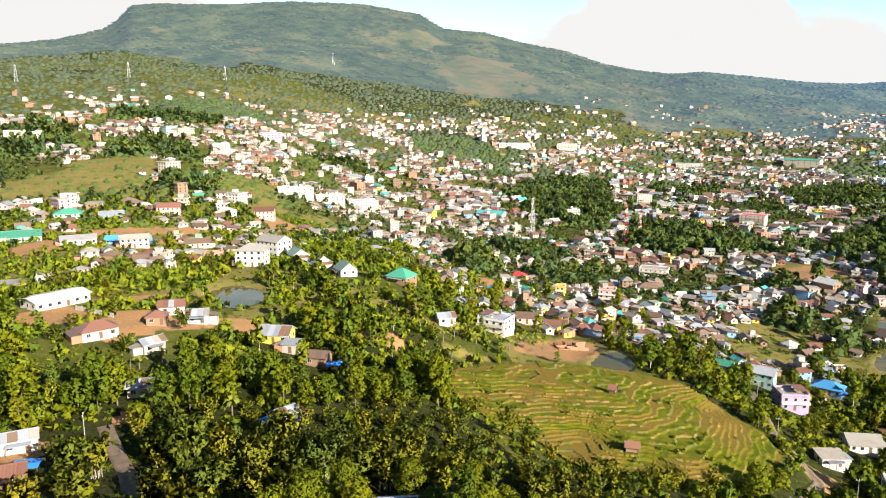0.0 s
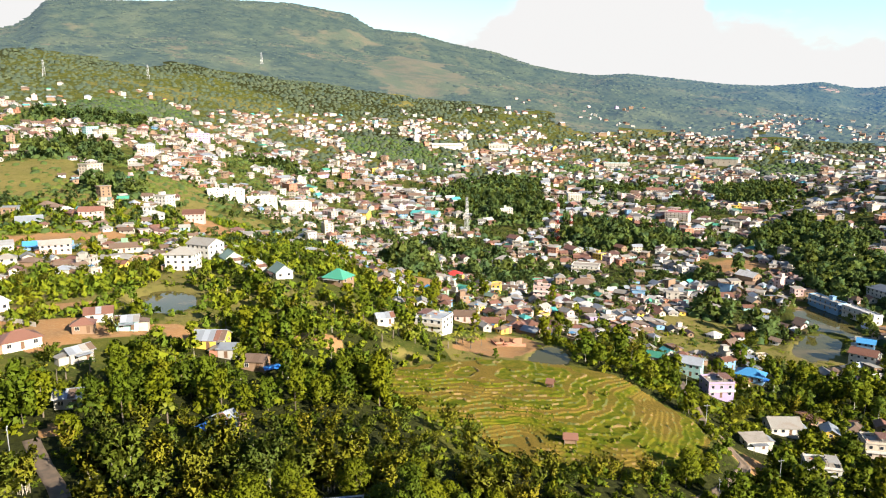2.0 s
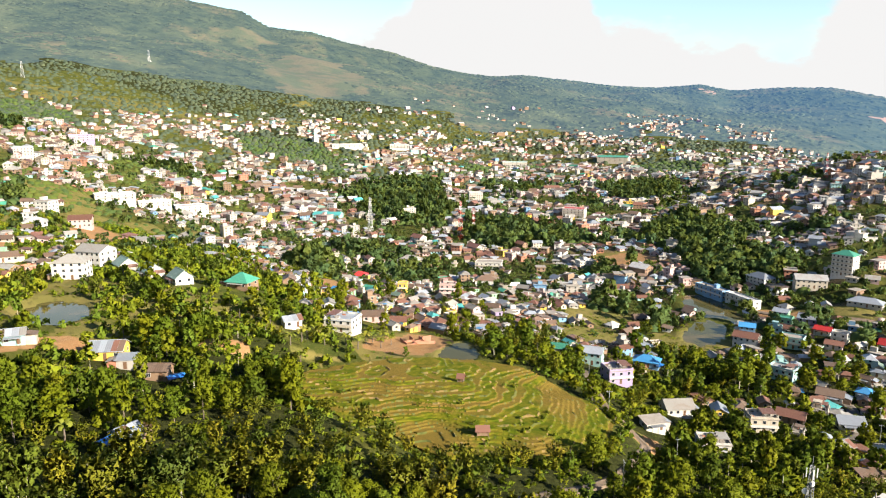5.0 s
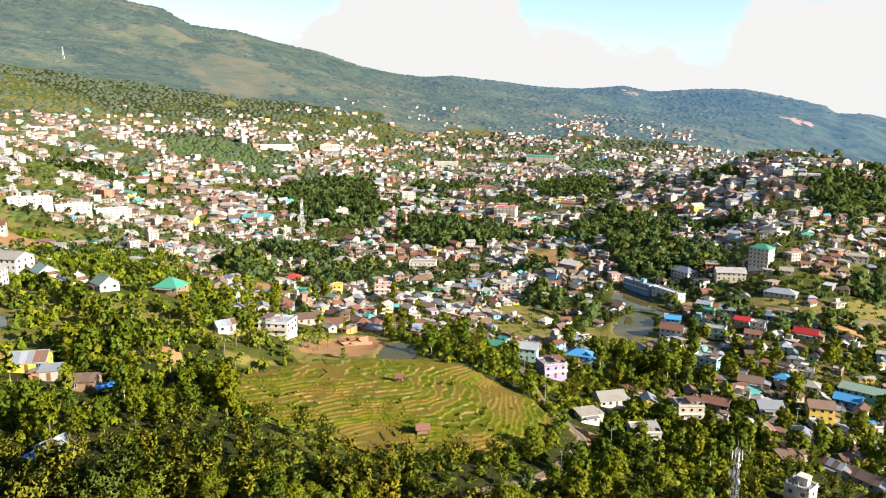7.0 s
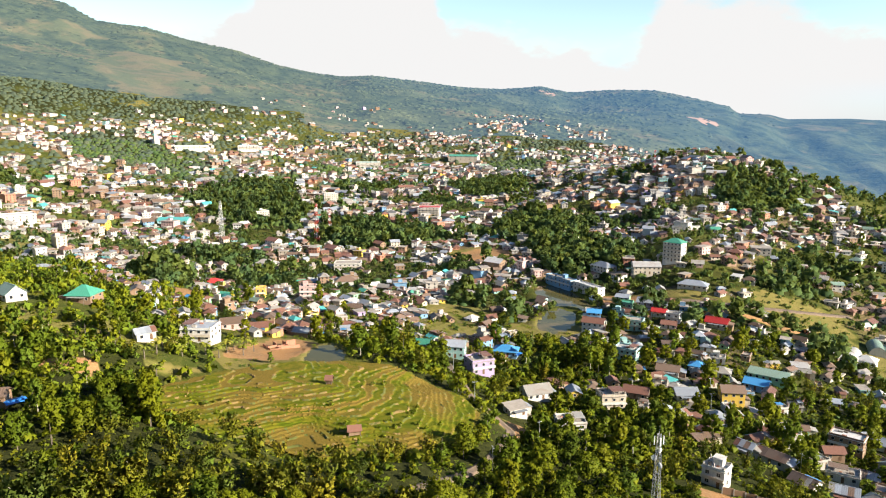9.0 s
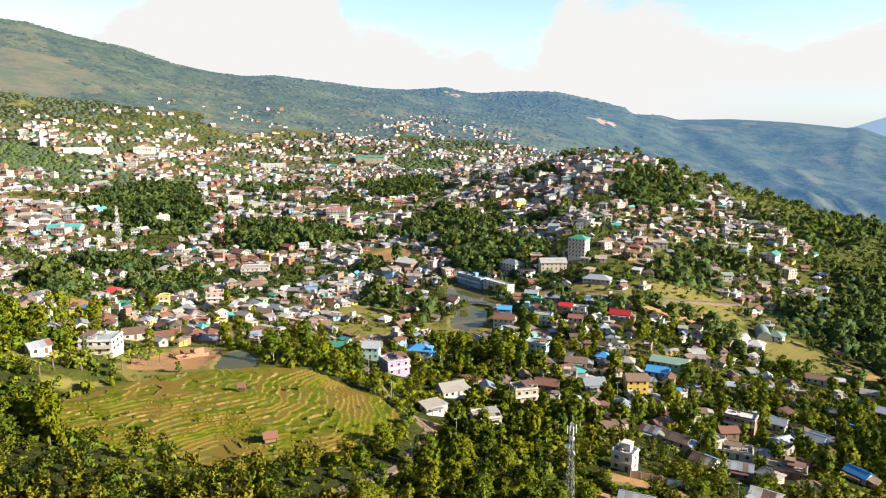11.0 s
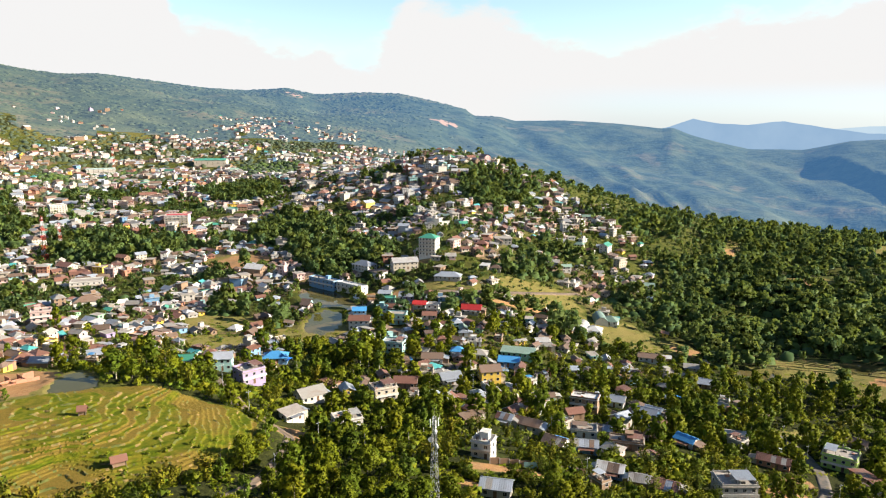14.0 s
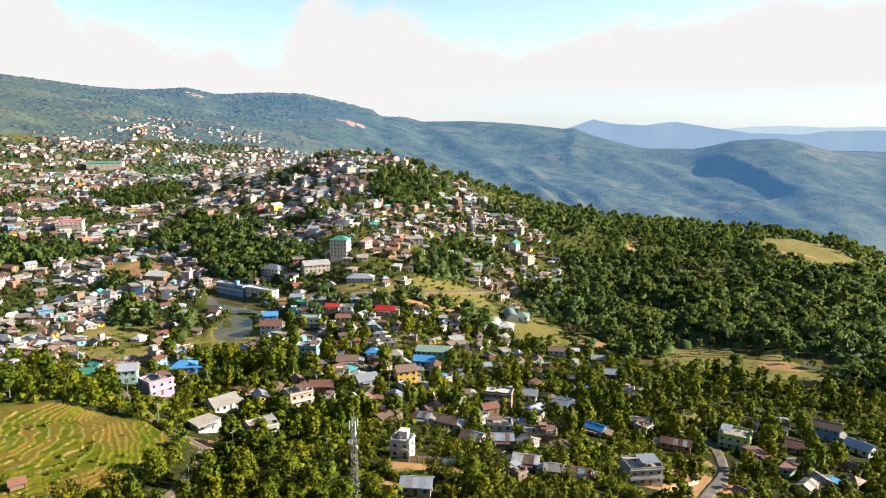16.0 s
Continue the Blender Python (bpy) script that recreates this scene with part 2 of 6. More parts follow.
finish(n, c, 0.9, n.noise(at, 3, 4), 0.5, 0.05)
DIRT = m

m, n = material("old_asphalt")
at = place_way(n)
c = n.mix(n.smooth(n.noise(at, 0.4, 5), 0.35, 0.65), (0.07, 0.068, 0.066, 1), (0.15, 0.125, 0.1, 1))
finish(n, c, 0.85, n.noise(at, 8, 4), 0.4, 0.02)
ASPHALT = m

WALLS = {
    "white": painted("white_plaster", (0.58, 0.57, 0.545), 0.65), "cream": painted("cream_plaster", (0.5, 0.44, 0.36), 0.6),
    "pink": painted("pink_plaster", (0.56, 0.38, 0.36)), "blue": painted("blue_plaster", (0.14, 0.3, 0.5)),
    "turquoise": painted("turquoise_plaster", (0.28, 0.5, 0.5)), "yellow": painted("yellow_plaster", (0.75, 0.5, 0.06)),
    "purple": painted("purple_plaster", (0.36, 0.28, 0.46)), "grey": painted("bare_concrete", (0.38, 0.36, 0.33), 0.6),
    "brown": painted("brown_boards", (0.24, 0.15, 0.09), 0.5), "green": painted("green_plaster", (0.25, 0.48, 0.3)),
    "lime": painted("lime_plaster", (0.42, 0.6, 0.12)), "brick": painted("red_brick", (0.4, 0.17, 0.1), 0.5),
}
ROOFS = {
    "rust": sheet_roof("rusty_sheet", (0.19, 0.095, 0.07), 0.45), "red": sheet_roof("red_sheet", (0.5, 0.04, 0.04), 0.1),
    "silver": sheet_roof("silver_sheet", (0.38, 0.42, 0.48), 0.22, 0.4, 0.3), "grey": sheet_roof("grey_sheet", (0.3, 0.29, 0.27), 0.4),
    "brown": sheet_roof("brown_sheet", (0.17, 0.12, 0.09), 0.5), "green": sheet_roof("green_sheet", (0.06, 0.27, 0.19), 0.12),
    "blue": sheet_roof("blue_sheet", (0.07, 0.3, 0.62), 0.1), "white": sheet_roof("white_sheet", (0.5, 0.5, 0.5), 0.45),
    "pale_green": sheet_roof("pale_green_sheet", (0.2, 0.29, 0.24), 0.15), "teal": sheet_roof("teal_sheet", (0.08, 0.36, 0.36), 0.12),
    "concrete": painted("concrete_slab", (0.33, 0.3, 0.27), 0.9),
}
GLASS = plain("dark_glass", (0.03, 0.035, 0.045), 0.12)
FRAME = plain("window_frame", (0.5, 0.48, 0.44), 0.6)
WOOD = plain("door_wood", (0.16, 0.09, 0.05), 0.7)
STEEL = plain("galvanised_steel", (0.55, 0.56, 0.58), 0.45, 0.6)
GREY_STEEL = plain("weathered_steel", (0.3, 0.31, 0.32), 0.6, 0.4)
RED_PAINT = plain("red_mast_paint", (0.5, 0.06, 0.04), 0.5)
WHITE_PAINT = plain("white_mast_paint", (0.75, 0.75, 0.75), 0.5)
TANK = plain("black_plastic", (0.02, 0.02, 0.022), 0.4)
TARP_BLUE = plain("blue_tarpaulin", (0.04, 0.25, 0.75), 0.45, grain=1.2)

# Ranges drawn as flat emission: the haze is their whole colour.
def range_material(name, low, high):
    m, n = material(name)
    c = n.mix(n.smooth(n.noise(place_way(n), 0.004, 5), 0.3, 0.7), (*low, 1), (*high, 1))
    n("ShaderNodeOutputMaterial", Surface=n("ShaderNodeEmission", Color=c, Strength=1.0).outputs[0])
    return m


RANGE_MAT = range_material("hazed_distant_range", (0.115, 0.175, 0.25), (0.135, 0.195, 0.265))
RANGE_PALE = range_material("hazed_farthest_range", (0.2, 0.26, 0.31), (0.22, 0.275, 0.32))
# ------------------------------------------------------------------ the lie of the land
REACH = np.array([60, 120, 180, 240, 320, 430, 580, 780, 1050, 1450, 2000, 2800, 3500, 4700], float)
# heights along rays from the middle of the valley: bearing, then metres at each reach
LAND_WEST = [(-38, 45, 38, 36, 38, 36, 34, 40, 58, 82, 140, 225, 310, 385, 250),
             (-20, 44, 36, 34, 36, 34, 30, 42, 62, 88, 140, 238, 392, 600, 350),
             (-5, 40, 30, 26, 27, 30, 16, 0, -1, 14, 72, 200, 378, 622, 350),
             (8, 36, 22, 16, 15, 6, -8, -28, -22, -6, 34, 145, 295, 440, 280)]
LAND_MID = [(20, 34, 18, 13, 12, -6, -16, -30, -26, -16, 6, 82, 205, 300, 200),
            (32, 30, 12, 2, -8, -16, -22, -19, -20, -6, 14, 58, 142, 235, 160),
            (40, 29, 10, 0, -10, -17, -18, -8, -6, 24, 10, 30, 112, 225, 120),
            (46, 28, 8, -2, -12, -18, -14, 4, 9, 48, 0, -28, 40, 95, 40)]
LAND_EAST = [(58, 26, 6, -6, -20, -30, -34, -28, -14, -12, -90, -150, -60, 70, 40),
             (70, 24, 2, -10, -24, -34, -44, -44, -40, -52, -130, -190, -130, -65, -90),
             (82, 22, 0, -12, -26, -36, -42, -44, -42, -64, -150, -210, -140, -20, -80),
             (95, 22, 0, -12, -26, -36, -46, -60, -95, -140, -200, -230, -150, -40, -80)]
LAND = np.array(LAND_WEST + LAND_MID + LAND_EAST, float)
BEAR = np.r_[LAND[:, 0], 200.0, 322.0]
TALL = np.vstack([LAND[:, 1:], LAND[-1, 1:] * 0.5 + 30, LAND[0, 1:]])
LOG_REACH = np.log(REACH)
# crest of the mountains around, by bearing
CREST = [(-31.3, 385), (-27.9, 418), (-25.0, 468), (-24.1, 504), (-23.0, 574), (-21.2, 587), (-16.4, 599), (-11.5, 622), (-6.3, 617), (-1.9, 576), (0.0, 512), (3.4, 490), (6.0, 445), (9.5, 403), (12.4, 343), (15.1, 310), (17.2, 292)]
CREST += [(19.8, 299), (23.1, 278), (27.0, 247), (27.6, 245), (30.3, 238), (33.1, 250), (35.2, 222), (39.2, 232), (42.0, 227), (44.3, 196), (47.2, 153), (47.9, 122), (50.0, 117), (51.2, 95)]
CREST += [(55.2, 96), (59.0, 81), (62.7, 56), (63.3, 63), (64.9, 24), (68.8, -38), (72.5, -35), (75.3, 10), (77.9, 20), (79.8, 1), (82.0, -45), (84.8, -83)]
CREST = np.array(CREST, float)
RIDGE = ((-4.0, 226.0), (54.0, 207.0))  # the back of the terraced spur


def hash2(i, j, seed):
    h = np.sin(i * 127.1 + j * 311.7 + seed * 74.7) * 43758.5453
    return h - np.floor(h)


def fbm(x, y, size, octaves=4, seed=0, gain=0.5):
    """Value noise in -1..1 with features of about size metres."""
    total, amp, norm = 0.0, 1.0, 0.0
    for k in range(octaves):
        u, v = x / size * 2 ** k + 13.7 * k, y / size * 2 ** k - 7.3 * k
        i, j = np.floor(u), np.floor(v)
        f, g = u - i, v - j
        f, g = f * f * (3 - 2 * f), g * g * (3 - 2 * g)
        a, b = hash2(i, j, seed + k), hash2(i + 1, j, seed + k)
        c, d = hash2(i, j + 1, seed + k), hash2(i + 1, j + 1, seed + k)
        total = total + amp * (2 * (a + (b - a) * f + (c - a) * g + (a - b - c + d) * f * g) - 1)
        norm, amp = norm + amp, amp * gain
    return total / norm


def step(x, a, b):
    t = np.clip((x - a) / (b - a), 0, 1)
    return t * t * (3 - 2 * t)


def weights(f):
    return (-0.5 * f + f * f - 0.5 * f ** 3, 1 - 2.5 * f * f + 1.5 * f ** 3, 0.5 * f + 2 * f * f - 1.5 * f ** 3, -0.5 * f * f + 0.5 * f ** 3)


def bearing(x, y):
    return np.degrees(np.arctan2(x, y)), np.hypot(x, y)


def inside(x, y, cx, cy, a, b, turn, ragged=0.25, size=30.0):
    """1 inside an ellipse with a ragged edge, 0 outside; turn in degrees clockwise from +y for the axis a."""
    s, c = math.sin(radians(turn)), math.cos(radians(turn))
    u, v = (x - cx) * s + (y - cy) * c, (x - cx) * c - (y - cy) * s
    d = np.sqrt((u / a) ** 2 + (v / b) ** 2) + ragged * fbm(x, y, size, 5, 5, 0.65)
    return 1 - step(d, 0.9, 1.1)


def coarse_land(x, y):
    az, r = bearing(x, y)
    az = np.where(az < -38, az + 360, az)
    i = np.interp(az, BEAR, np.arange(len(BEAR)))
    j = np.interp(np.log(np.maximum(r, 60)), LOG_REACH, np.arange(len(REACH)))
    i0, j0 = np.floor(i).astype(int), np.floor(j).astype(int)
    wi, wj = weights(i - i0), weights(j - j0)
    z = 0.0
    for a in range(4):
        for b in range(4):
            z = z + wi[a] * wj[b] * TALL[np.clip(i0 + a - 1, 0, len(BEAR) - 1), np.clip(j0 + b - 1, 0, len(REACH) - 1)]
    return z


def bare_land(x, y):
    az, r = bearing(x, y)
    z = coarse_land(x, y)
    k = 3500 / np.maximum(r, 1)
    lift = np.interp(az, CREST[:, 0], CREST[:, 1]) - 9 - coarse_land(x * k, y * k)
    z = 40 + (z - 40) * step(r, 2, 75)
    known = step(az, -50, -36) * (1 - step(az, 88, 98))
    z = z + lift * known * step(r, 2300, 3450) * (1 - step(r, 3600, 4600))
    spur = np.abs(fbm(x + 300, y, 760, 4, 21))
    size = 34 + 8 * step(az, 44, 55)
    z = z - (spur * size * 2 - size * 0.55) * step(r, 1500, 2300) * (1 - 0.93 * step(r, 2900, 3350))
    rib = np.abs(fbm(np.radians(az) * 2600 + r * 0.45, r * 0.14, 340, 3, 57))
    z = z - (rib * 2 - 0.55) * (15 + 38 * step(az, 44, 55)) * step(r, 1600, 2200) * (1 - 0.95 * step(r, 2900, 3350))
    return z + fbm(x, y, 90, 4, 3) * (1.4 + 5.0 * step(r, 250, 900)) * (1 - 0.7 * step(r, 3000, 3400))


FIELD_EDGE = [(-7.0, 219.0), (8.0, 229.0), (32.0, 232.0), (50.0, 231.0), (66.0, 228.0), (77.0, 219.0), (87.0, 207.0), (94.0, 192.0), (93.0, 177.0), (79.0, 163.0), (58.0, 162.0), (38.0, 168.0), (26.0, 183.0), (14.0, 192.0), (2.0, 211.0)]


def polygon_depth(x, y, poly):
    """Metres inside a closed outline (negative outside)."""
    d2, sign = np.full(np.shape(x), 1e18), np.zeros(np.shape(x), bool)
    for (ax, ay), (bx, by) in zip(poly, poly[1:] + poly[:1]):
        ex, ey = bx - ax, by - ay
        t = np.clip(((x - ax) * ex + (y - ay) * ey) / (ex * ex + ey * ey), 0, 1)
        d2 = np.minimum(d2, (x - ax - t * ex) ** 2 + (y - ay - t * ey) ** 2)
        if abs(ey) > 1e-9:
            sign ^= ((ay > y) != (by > y)) & (x < ax + (y - ay) / ey * ex)
    return np.where(sign, 1, -1) * np.sqrt(d2)


def field_slope(x, y):
    """The terraced spur, before it is cut into steps."""
    (ax, ay), (bx, by) = RIDGE
    ex, ey = bx - ax, by - ay
    t = np.clip(((x - ax) * ex + (y - ay) * ey) / (ex * ex + ey * ey), 0, 1)
    d = np.hypot(x - ax - t * ex, y - ay - t * ey)
    behind = step(y - ay - t * ey, -4, 14)
    return 15.6 - 0.14 * d * (1 - 0.8 * behind) + 1.5 * fbm(x, y, 34, 3, 9)


WATERS = [(60, 238, 10, 6, 30, 12.9), (263, 377, 33, 11.5, 14, -20.2), (230, 334, 21, 8.5, 45, -20.23), (-79, 254, 16, 10, -17, 33.3), (388, 139, 7, 11, 70, -44.8), (439, 91, 10, 15, 78, -44.3), (440, 62, 12, 15, 82, -42.7), (494, 32, 11, 13, 86, -48.3)]


def ground(x, y):
    x, y = np.asarray(x, float), np.asarray(y, float)
    z = bare_land(x, y)
    k = step(polygon_depth(x, y, FIELD_EDGE), -14, 1)
    z = z * (1 - k) + (field_slope(x, y) - 0.9) * k
    for wx, wy, wa, wb, wt, level in WATERS:
        bank = inside(x, y, wx, wy, wa * 1.7, wb * 1.9, wt, 0.1, 20)
        z = z + bank * np.maximum(level + 0.35 - z, 0)
        k = inside(x, y, wx, wy, wa * 1.12, wb * 1.12, wt, 0.3, 14)
        z = z * (1 - k) + (level - 0.9) * k
    return z


def ground_at(x, y):
    return float(ground(np.array([x]), np.array([y]))[0])
# ------------------------------------------------------------------ what covers the ground
COVER = {"wood": [], "open": [], "soil": []}


def wood(*ellipse):
    """A wood without houses: middle x, y, half axes along and across, turn."""
    COVER["wood"].append(ellipse)


def open_land(*ellipse):
    COVER["open"].append(ellipse)


def bare_soil(*ellipse):
    COVER["soil"].append(ellipse)


wood(12, 1390, 120, 84, 1)
wood(154, 903, 111, 66, 10)
wood(214, 1097, 80, 54, 11)
wood(255, 691, 67, 48, 20)
wood(22, 500, 80, 17, 2)
wood(533, 954, 94, 44, 29)
wood(414, 646, 101, 50, 33)
wood(340, 464, 68, 39, 36)
wood(412, 626, 74, 47, 33)
wood(717, 1170, 66, 50, 31)
wood(102, 267, 49, 20, 21)
wood(188, 258, 33, 25, 36)
wood(639, 559, 94, 42, 49)
wood(528, 976, 61, 40, 28)
wood(-455, 790, 110, 43, -30)
wood(-298, 726, 57, 45, -22)
wood(198, 388, 20, 13, 27)
wood(225, 734, 61, 38, 17)
wood(-135, 1026, 38, 42, -7)
wood(-208, 570, 27, 29, -20)
wood(-413, 1080, 92, 82, -21)
wood(-406, 1242, 111, 85, -18)
wood(117, 242, 20, 9, 26)
open_land(295, 544, 34, 34, 28)
open_land(162, 329, 19, 19, 26)
open_land(184, 373, 22, 24, 26)
open_land(376, 281, 28, 32, 53)
open_land(369, 215, 24, 29, 60)
open_land(307, 333, 7, 46, 43)
open_land(-180, 402, 26, 50, -24)
open_land(-126, 528, 58, 22, -13)
open_land(-196, 345, 49, 16, -30)
open_land(30, 403, 31, 14, 4)
open_land(54, 270, 17, 14, 11)
open_land(139, 2332, 465, 170, 3)
open_land(-291, 627, 52, 38, -25)
open_land(635, 188, 17, 30, 73)
open_land(850, 140, 90, 60, 82)
open_land(710, 285, 68, 11, 68)
open_land(289, 82, 12, 12, 74)
open_land(-61, 227, 14, 12, -15)
open_land(-94, 209, 9, 11, -24)
open_land(-55, 2963, 60, 144, -1)
open_land(9, 236, 4, 12, 2)
open_land(143, 120, 4, 16, 50)
bare_soil(293, 546, 28, 32, 28)
bare_soil(-180, 410, 11, 46, -24)
bare_soil(-118, 500, 34, 15, -13)
bare_soil(-205, 352, 22, 14, -30)
bare_soil(-150, 384, 7, 26, -20)
bare_soil(30, 403, 27, 13, 4)
bare_soil(53, 269, 14, 12, 11)
bare_soil(286, 351, 7, 17, 39)
bare_soil(632, 195, 8, 18, 73)
bare_soil(800, 150, 8, 34, 80)
bare_soil(704, 286, 20, 6, 68)
bare_soil(1954, 1912, 48, 55, 46)
bare_soil(1723, 2581, 33, 35, 34)
bare_soil(144, 121, 3, 15, 50)
bare_soil(219, 61, 10, 15, 74)
bare_soil(-95, 201, 6, 11, -25)
bare_soil(-539, 1283, 9, 30, -23)
bare_soil(-504, 959, 51, 26, -28)
bare_soil(123, 120, 5, 6, 46)

# sandy yards and cuttings
bare_soil(-99, 215, 11, 14, -25)
bare_soil(-127, 216, 12, 12, -30)
bare_soil(-22, 227, 7, 8, -5)
bare_soil(47, 258, 16, 13, 10)
bare_soil(-82, 127, 5, 5, -33)
bare_soil(-68, 145, 5, 4, -25)
bare_soil(-78, 214, 4, 22, -22)
bare_soil(-110, 240, 4, 18, -24)
bare_soil(-60, 212, 7, 6, -20)
# slopes of rough grass
open_land(-287, 553, 52, 55, -27)
open_land(-173, 623, 53, 31, -15)
open_land(-95, 547, 50, 17, -10)
open_land(-175, 293, 26, 11, -31)
open_land(408, 100, 15, 46, 76)
bare_soil(415, 76, 6, 13, 80)
open_land(398, 70, 20, 26, 82)
open_land(440, 92, 9, 20, 78)
open_land(381, 186, 16, 20, 64)
open_land(564, 212, 10, 22, 69)
open_land(339, 270, 8, 26, 51)
open_land(107, 183, 9, 9, 30)
bare_soil(108, 183, 9, 8, 30)
bare_soil(571, 230, 5, 16, 68)
bare_soil(339, 270, 5, 20, 51)
bare_soil(385, 182, 6, 9, 64)
open_land(199, 66, 7, 16, 72)
bare_soil(199, 66, 6, 15, 72)
open_land(238, 66, 6, 12, 76)
bare_soil(238, 66, 6, 11, 76)
open_land(182, 95, 5, 9, 66)
bare_soil(182, 95, 5, 8, 66)
open_land(46, 254, 24, 24, 10)
open_land(212, 322, 26, 22, 34)
wood(207, 350, 26, 7, 40)
wood(190, 305, 16, 8, 40)
bare_soil(38, 250, 12, 14, 10)

open_land(428, 92, 12, 48, 75)


def share(kind, x, y):
    out = np.zeros(np.shape(x))
    for cx, cy, a, b, turn in COVER[kind]:
        near = np.hypot(x - cx, y - cy) < 1.6 * max(a, b)
        if near.any():
            out[near] = np.maximum(out[near], inside(x[near], y[near], cx, cy, a, b, turn, 0.6, 0.7 * min(a, b) + 8))
    return out


def wet(x, y, grow=1.15):
    out = np.zeros(np.shape(x))
    for wx, wy, wa, wb, wt, level in WATERS:
        out = np.maximum(out, inside(x, y, wx, wy, wa * grow, wb * grow, wt, 0.3, 14))
    return out


# town limits by bearing: first houses, dense from, dense to, last houses, share of the ground built on
TOWN = np.array([(-45, 280, 340, 900, 1400, 0.2), (-30, 260, 330, 1100, 1500, 0.3), (-20, 290, 400, 1200, 1600, 0.4),
                 (-8, 400, 520, 1400, 1650, 0.66), (2, 262, 300, 1500, 1850, 0.75), (10, 256, 275, 1600, 2050, 0.78),
                 (22, 262, 290, 1500, 2450, 0.75), (32, 270, 310, 1400, 2550, 0.75), (40, 200, 330, 1150, 2500, 0.75)], float)
TOWN = np.vstack([TOWN, [(46, 170, 260, 1170, 1230, 0.95), (51, 170, 230, 950, 1020, 0.5), (55, 170, 220, 850, 1000, 0.42), (59, 170, 200, 760, 900, 0.42), (62, 170, 200, 600, 760, 0.34),
                         (64, 170, 190, 380, 470, 0.2), (74, 170, 190, 280, 340, 0.26), (86, 170, 190, 300, 360, 0.3), (100, 170, 180, 300, 340, 0.2)]])


def green_patch(x, y):
    """Gardens, gullies and clumps of trees between the houses."""
    az, r = bearing(x, y)
    return step(fbm(x, y, 46, 3, 47), 0.0, 0.14) * step(r, 400, 500)


def townness(x, y):
    az, r = bearing(x, y)
    a, b, c, d, most = (np.interp(az, TOWN[:, 0], TOWN[:, k]) for k in range(1, 6))
    t = step(r, a, b) * (1 - step(r, c, d)) * most
    t = t * (0.6 + 0.5 * step(fbm(x, y, 75, 3, 31), -0.3, 0.15))
    t = t * (1 - step(r, 1400, 1850) * (1 - step(fbm(x, y * 1.7, 130, 4, 37), 0.0, 0.14)) * 0.995)
    t = t * (0.8 + 0.5 * step(r, 430, 520)) * (1 - 0.95 * green_patch(x, y))
    t = np.where((az < -46) | (az > 100), 0, t)
    return t * (1 - share("wood", x, y)) * (1 - share("open", x, y)) * (polygon_depth(x, y, FIELD_EDGE) < -6) * (wet(x, y, 1.3) < 0.1)


def woodiness(x, y):
    az, r = bearing(x, y)
    w = share("wood", x, y)
    front = (1 - step(az, 0, 7)) * (1 - step(r, 178, 200) * (0.8 - 0.7 * step(az, -18, -13))) * (1 - step(r, 232, 252))
    belt = step(az, 0, 6) * (1 - step(r, 150, 160))
    east = step(az, 60 + 4 * step(r, 560, 760), 66 + 4 * step(r, 560, 760)) * step(r, 400, 500) * (1 - 0.85 * step(fbm(x, y, 62, 4, 99), 0.08, 0.24)) * (1 - step(r, 1000, 1150))
    fore = step(az, 14, 22) * (1 - step(r, 420, 480) * step(az, 26, 34)) * (1 - step(r, 225, 270) * (1 - step(az, 26, 34))) * (0.5 + 0.1 * step(az, 50, 58)) * (0.5 + 0.9 * step(fbm(x, y, 34, 3, 45), -0.15, 0.2))
    west = (1 - step(az, -12, -6)) * step(r, 260, 330) * 0.24
    hill = step(az, 47, 53) * step(r, 400, 560) * (1 - step(r, 1150, 1300)) * 0.24
    mount = step(r, 1380, 1800) * (0.35 + 0.65 * step(fbm(x, y, 130, 4, 43), -0.18, 0.16))
    near_town = step(az, 1, 5) * (1 - step(az, 34, 38)) * step(r, 262, 285) * (1 - step(r, 430, 520))
    w = np.maximum.reduce([w, front * 0.95, belt * 0.95, east * 0.95, fore, west, hill, mount * 0.9, (0.3 - 0.1 * step(r, 300, 420) * (1 - step(r, 1050, 1200))) * (1 - 0.65 * (1 - step(az, -16, -11)) * step(r, 185, 215) * (1 - step(r, 700, 900)))])
    w = w * (1 - 0.68 * (1 - step(az, -2, 4)) * step(r, 240, 262) * (1 - step(r, 430, 480)))
    w = np.maximum(w, (0.42 - 0.2 * (1 - step(az, -2, 4))) * green_patch(x, y))
    w = w * (1 - 0.4 * near_town * (1 - share("wood", x, y)))
    w = w * (0.72 + 0.4 * step(fbm(x, y, 70, 3, 41), -0.4, 0.25))
    return w * (1 - share("open", x, y)) * (polygon_depth(x, y, FIELD_EDGE) < -1) * (wet(x, y, 1.15) < 0.1)
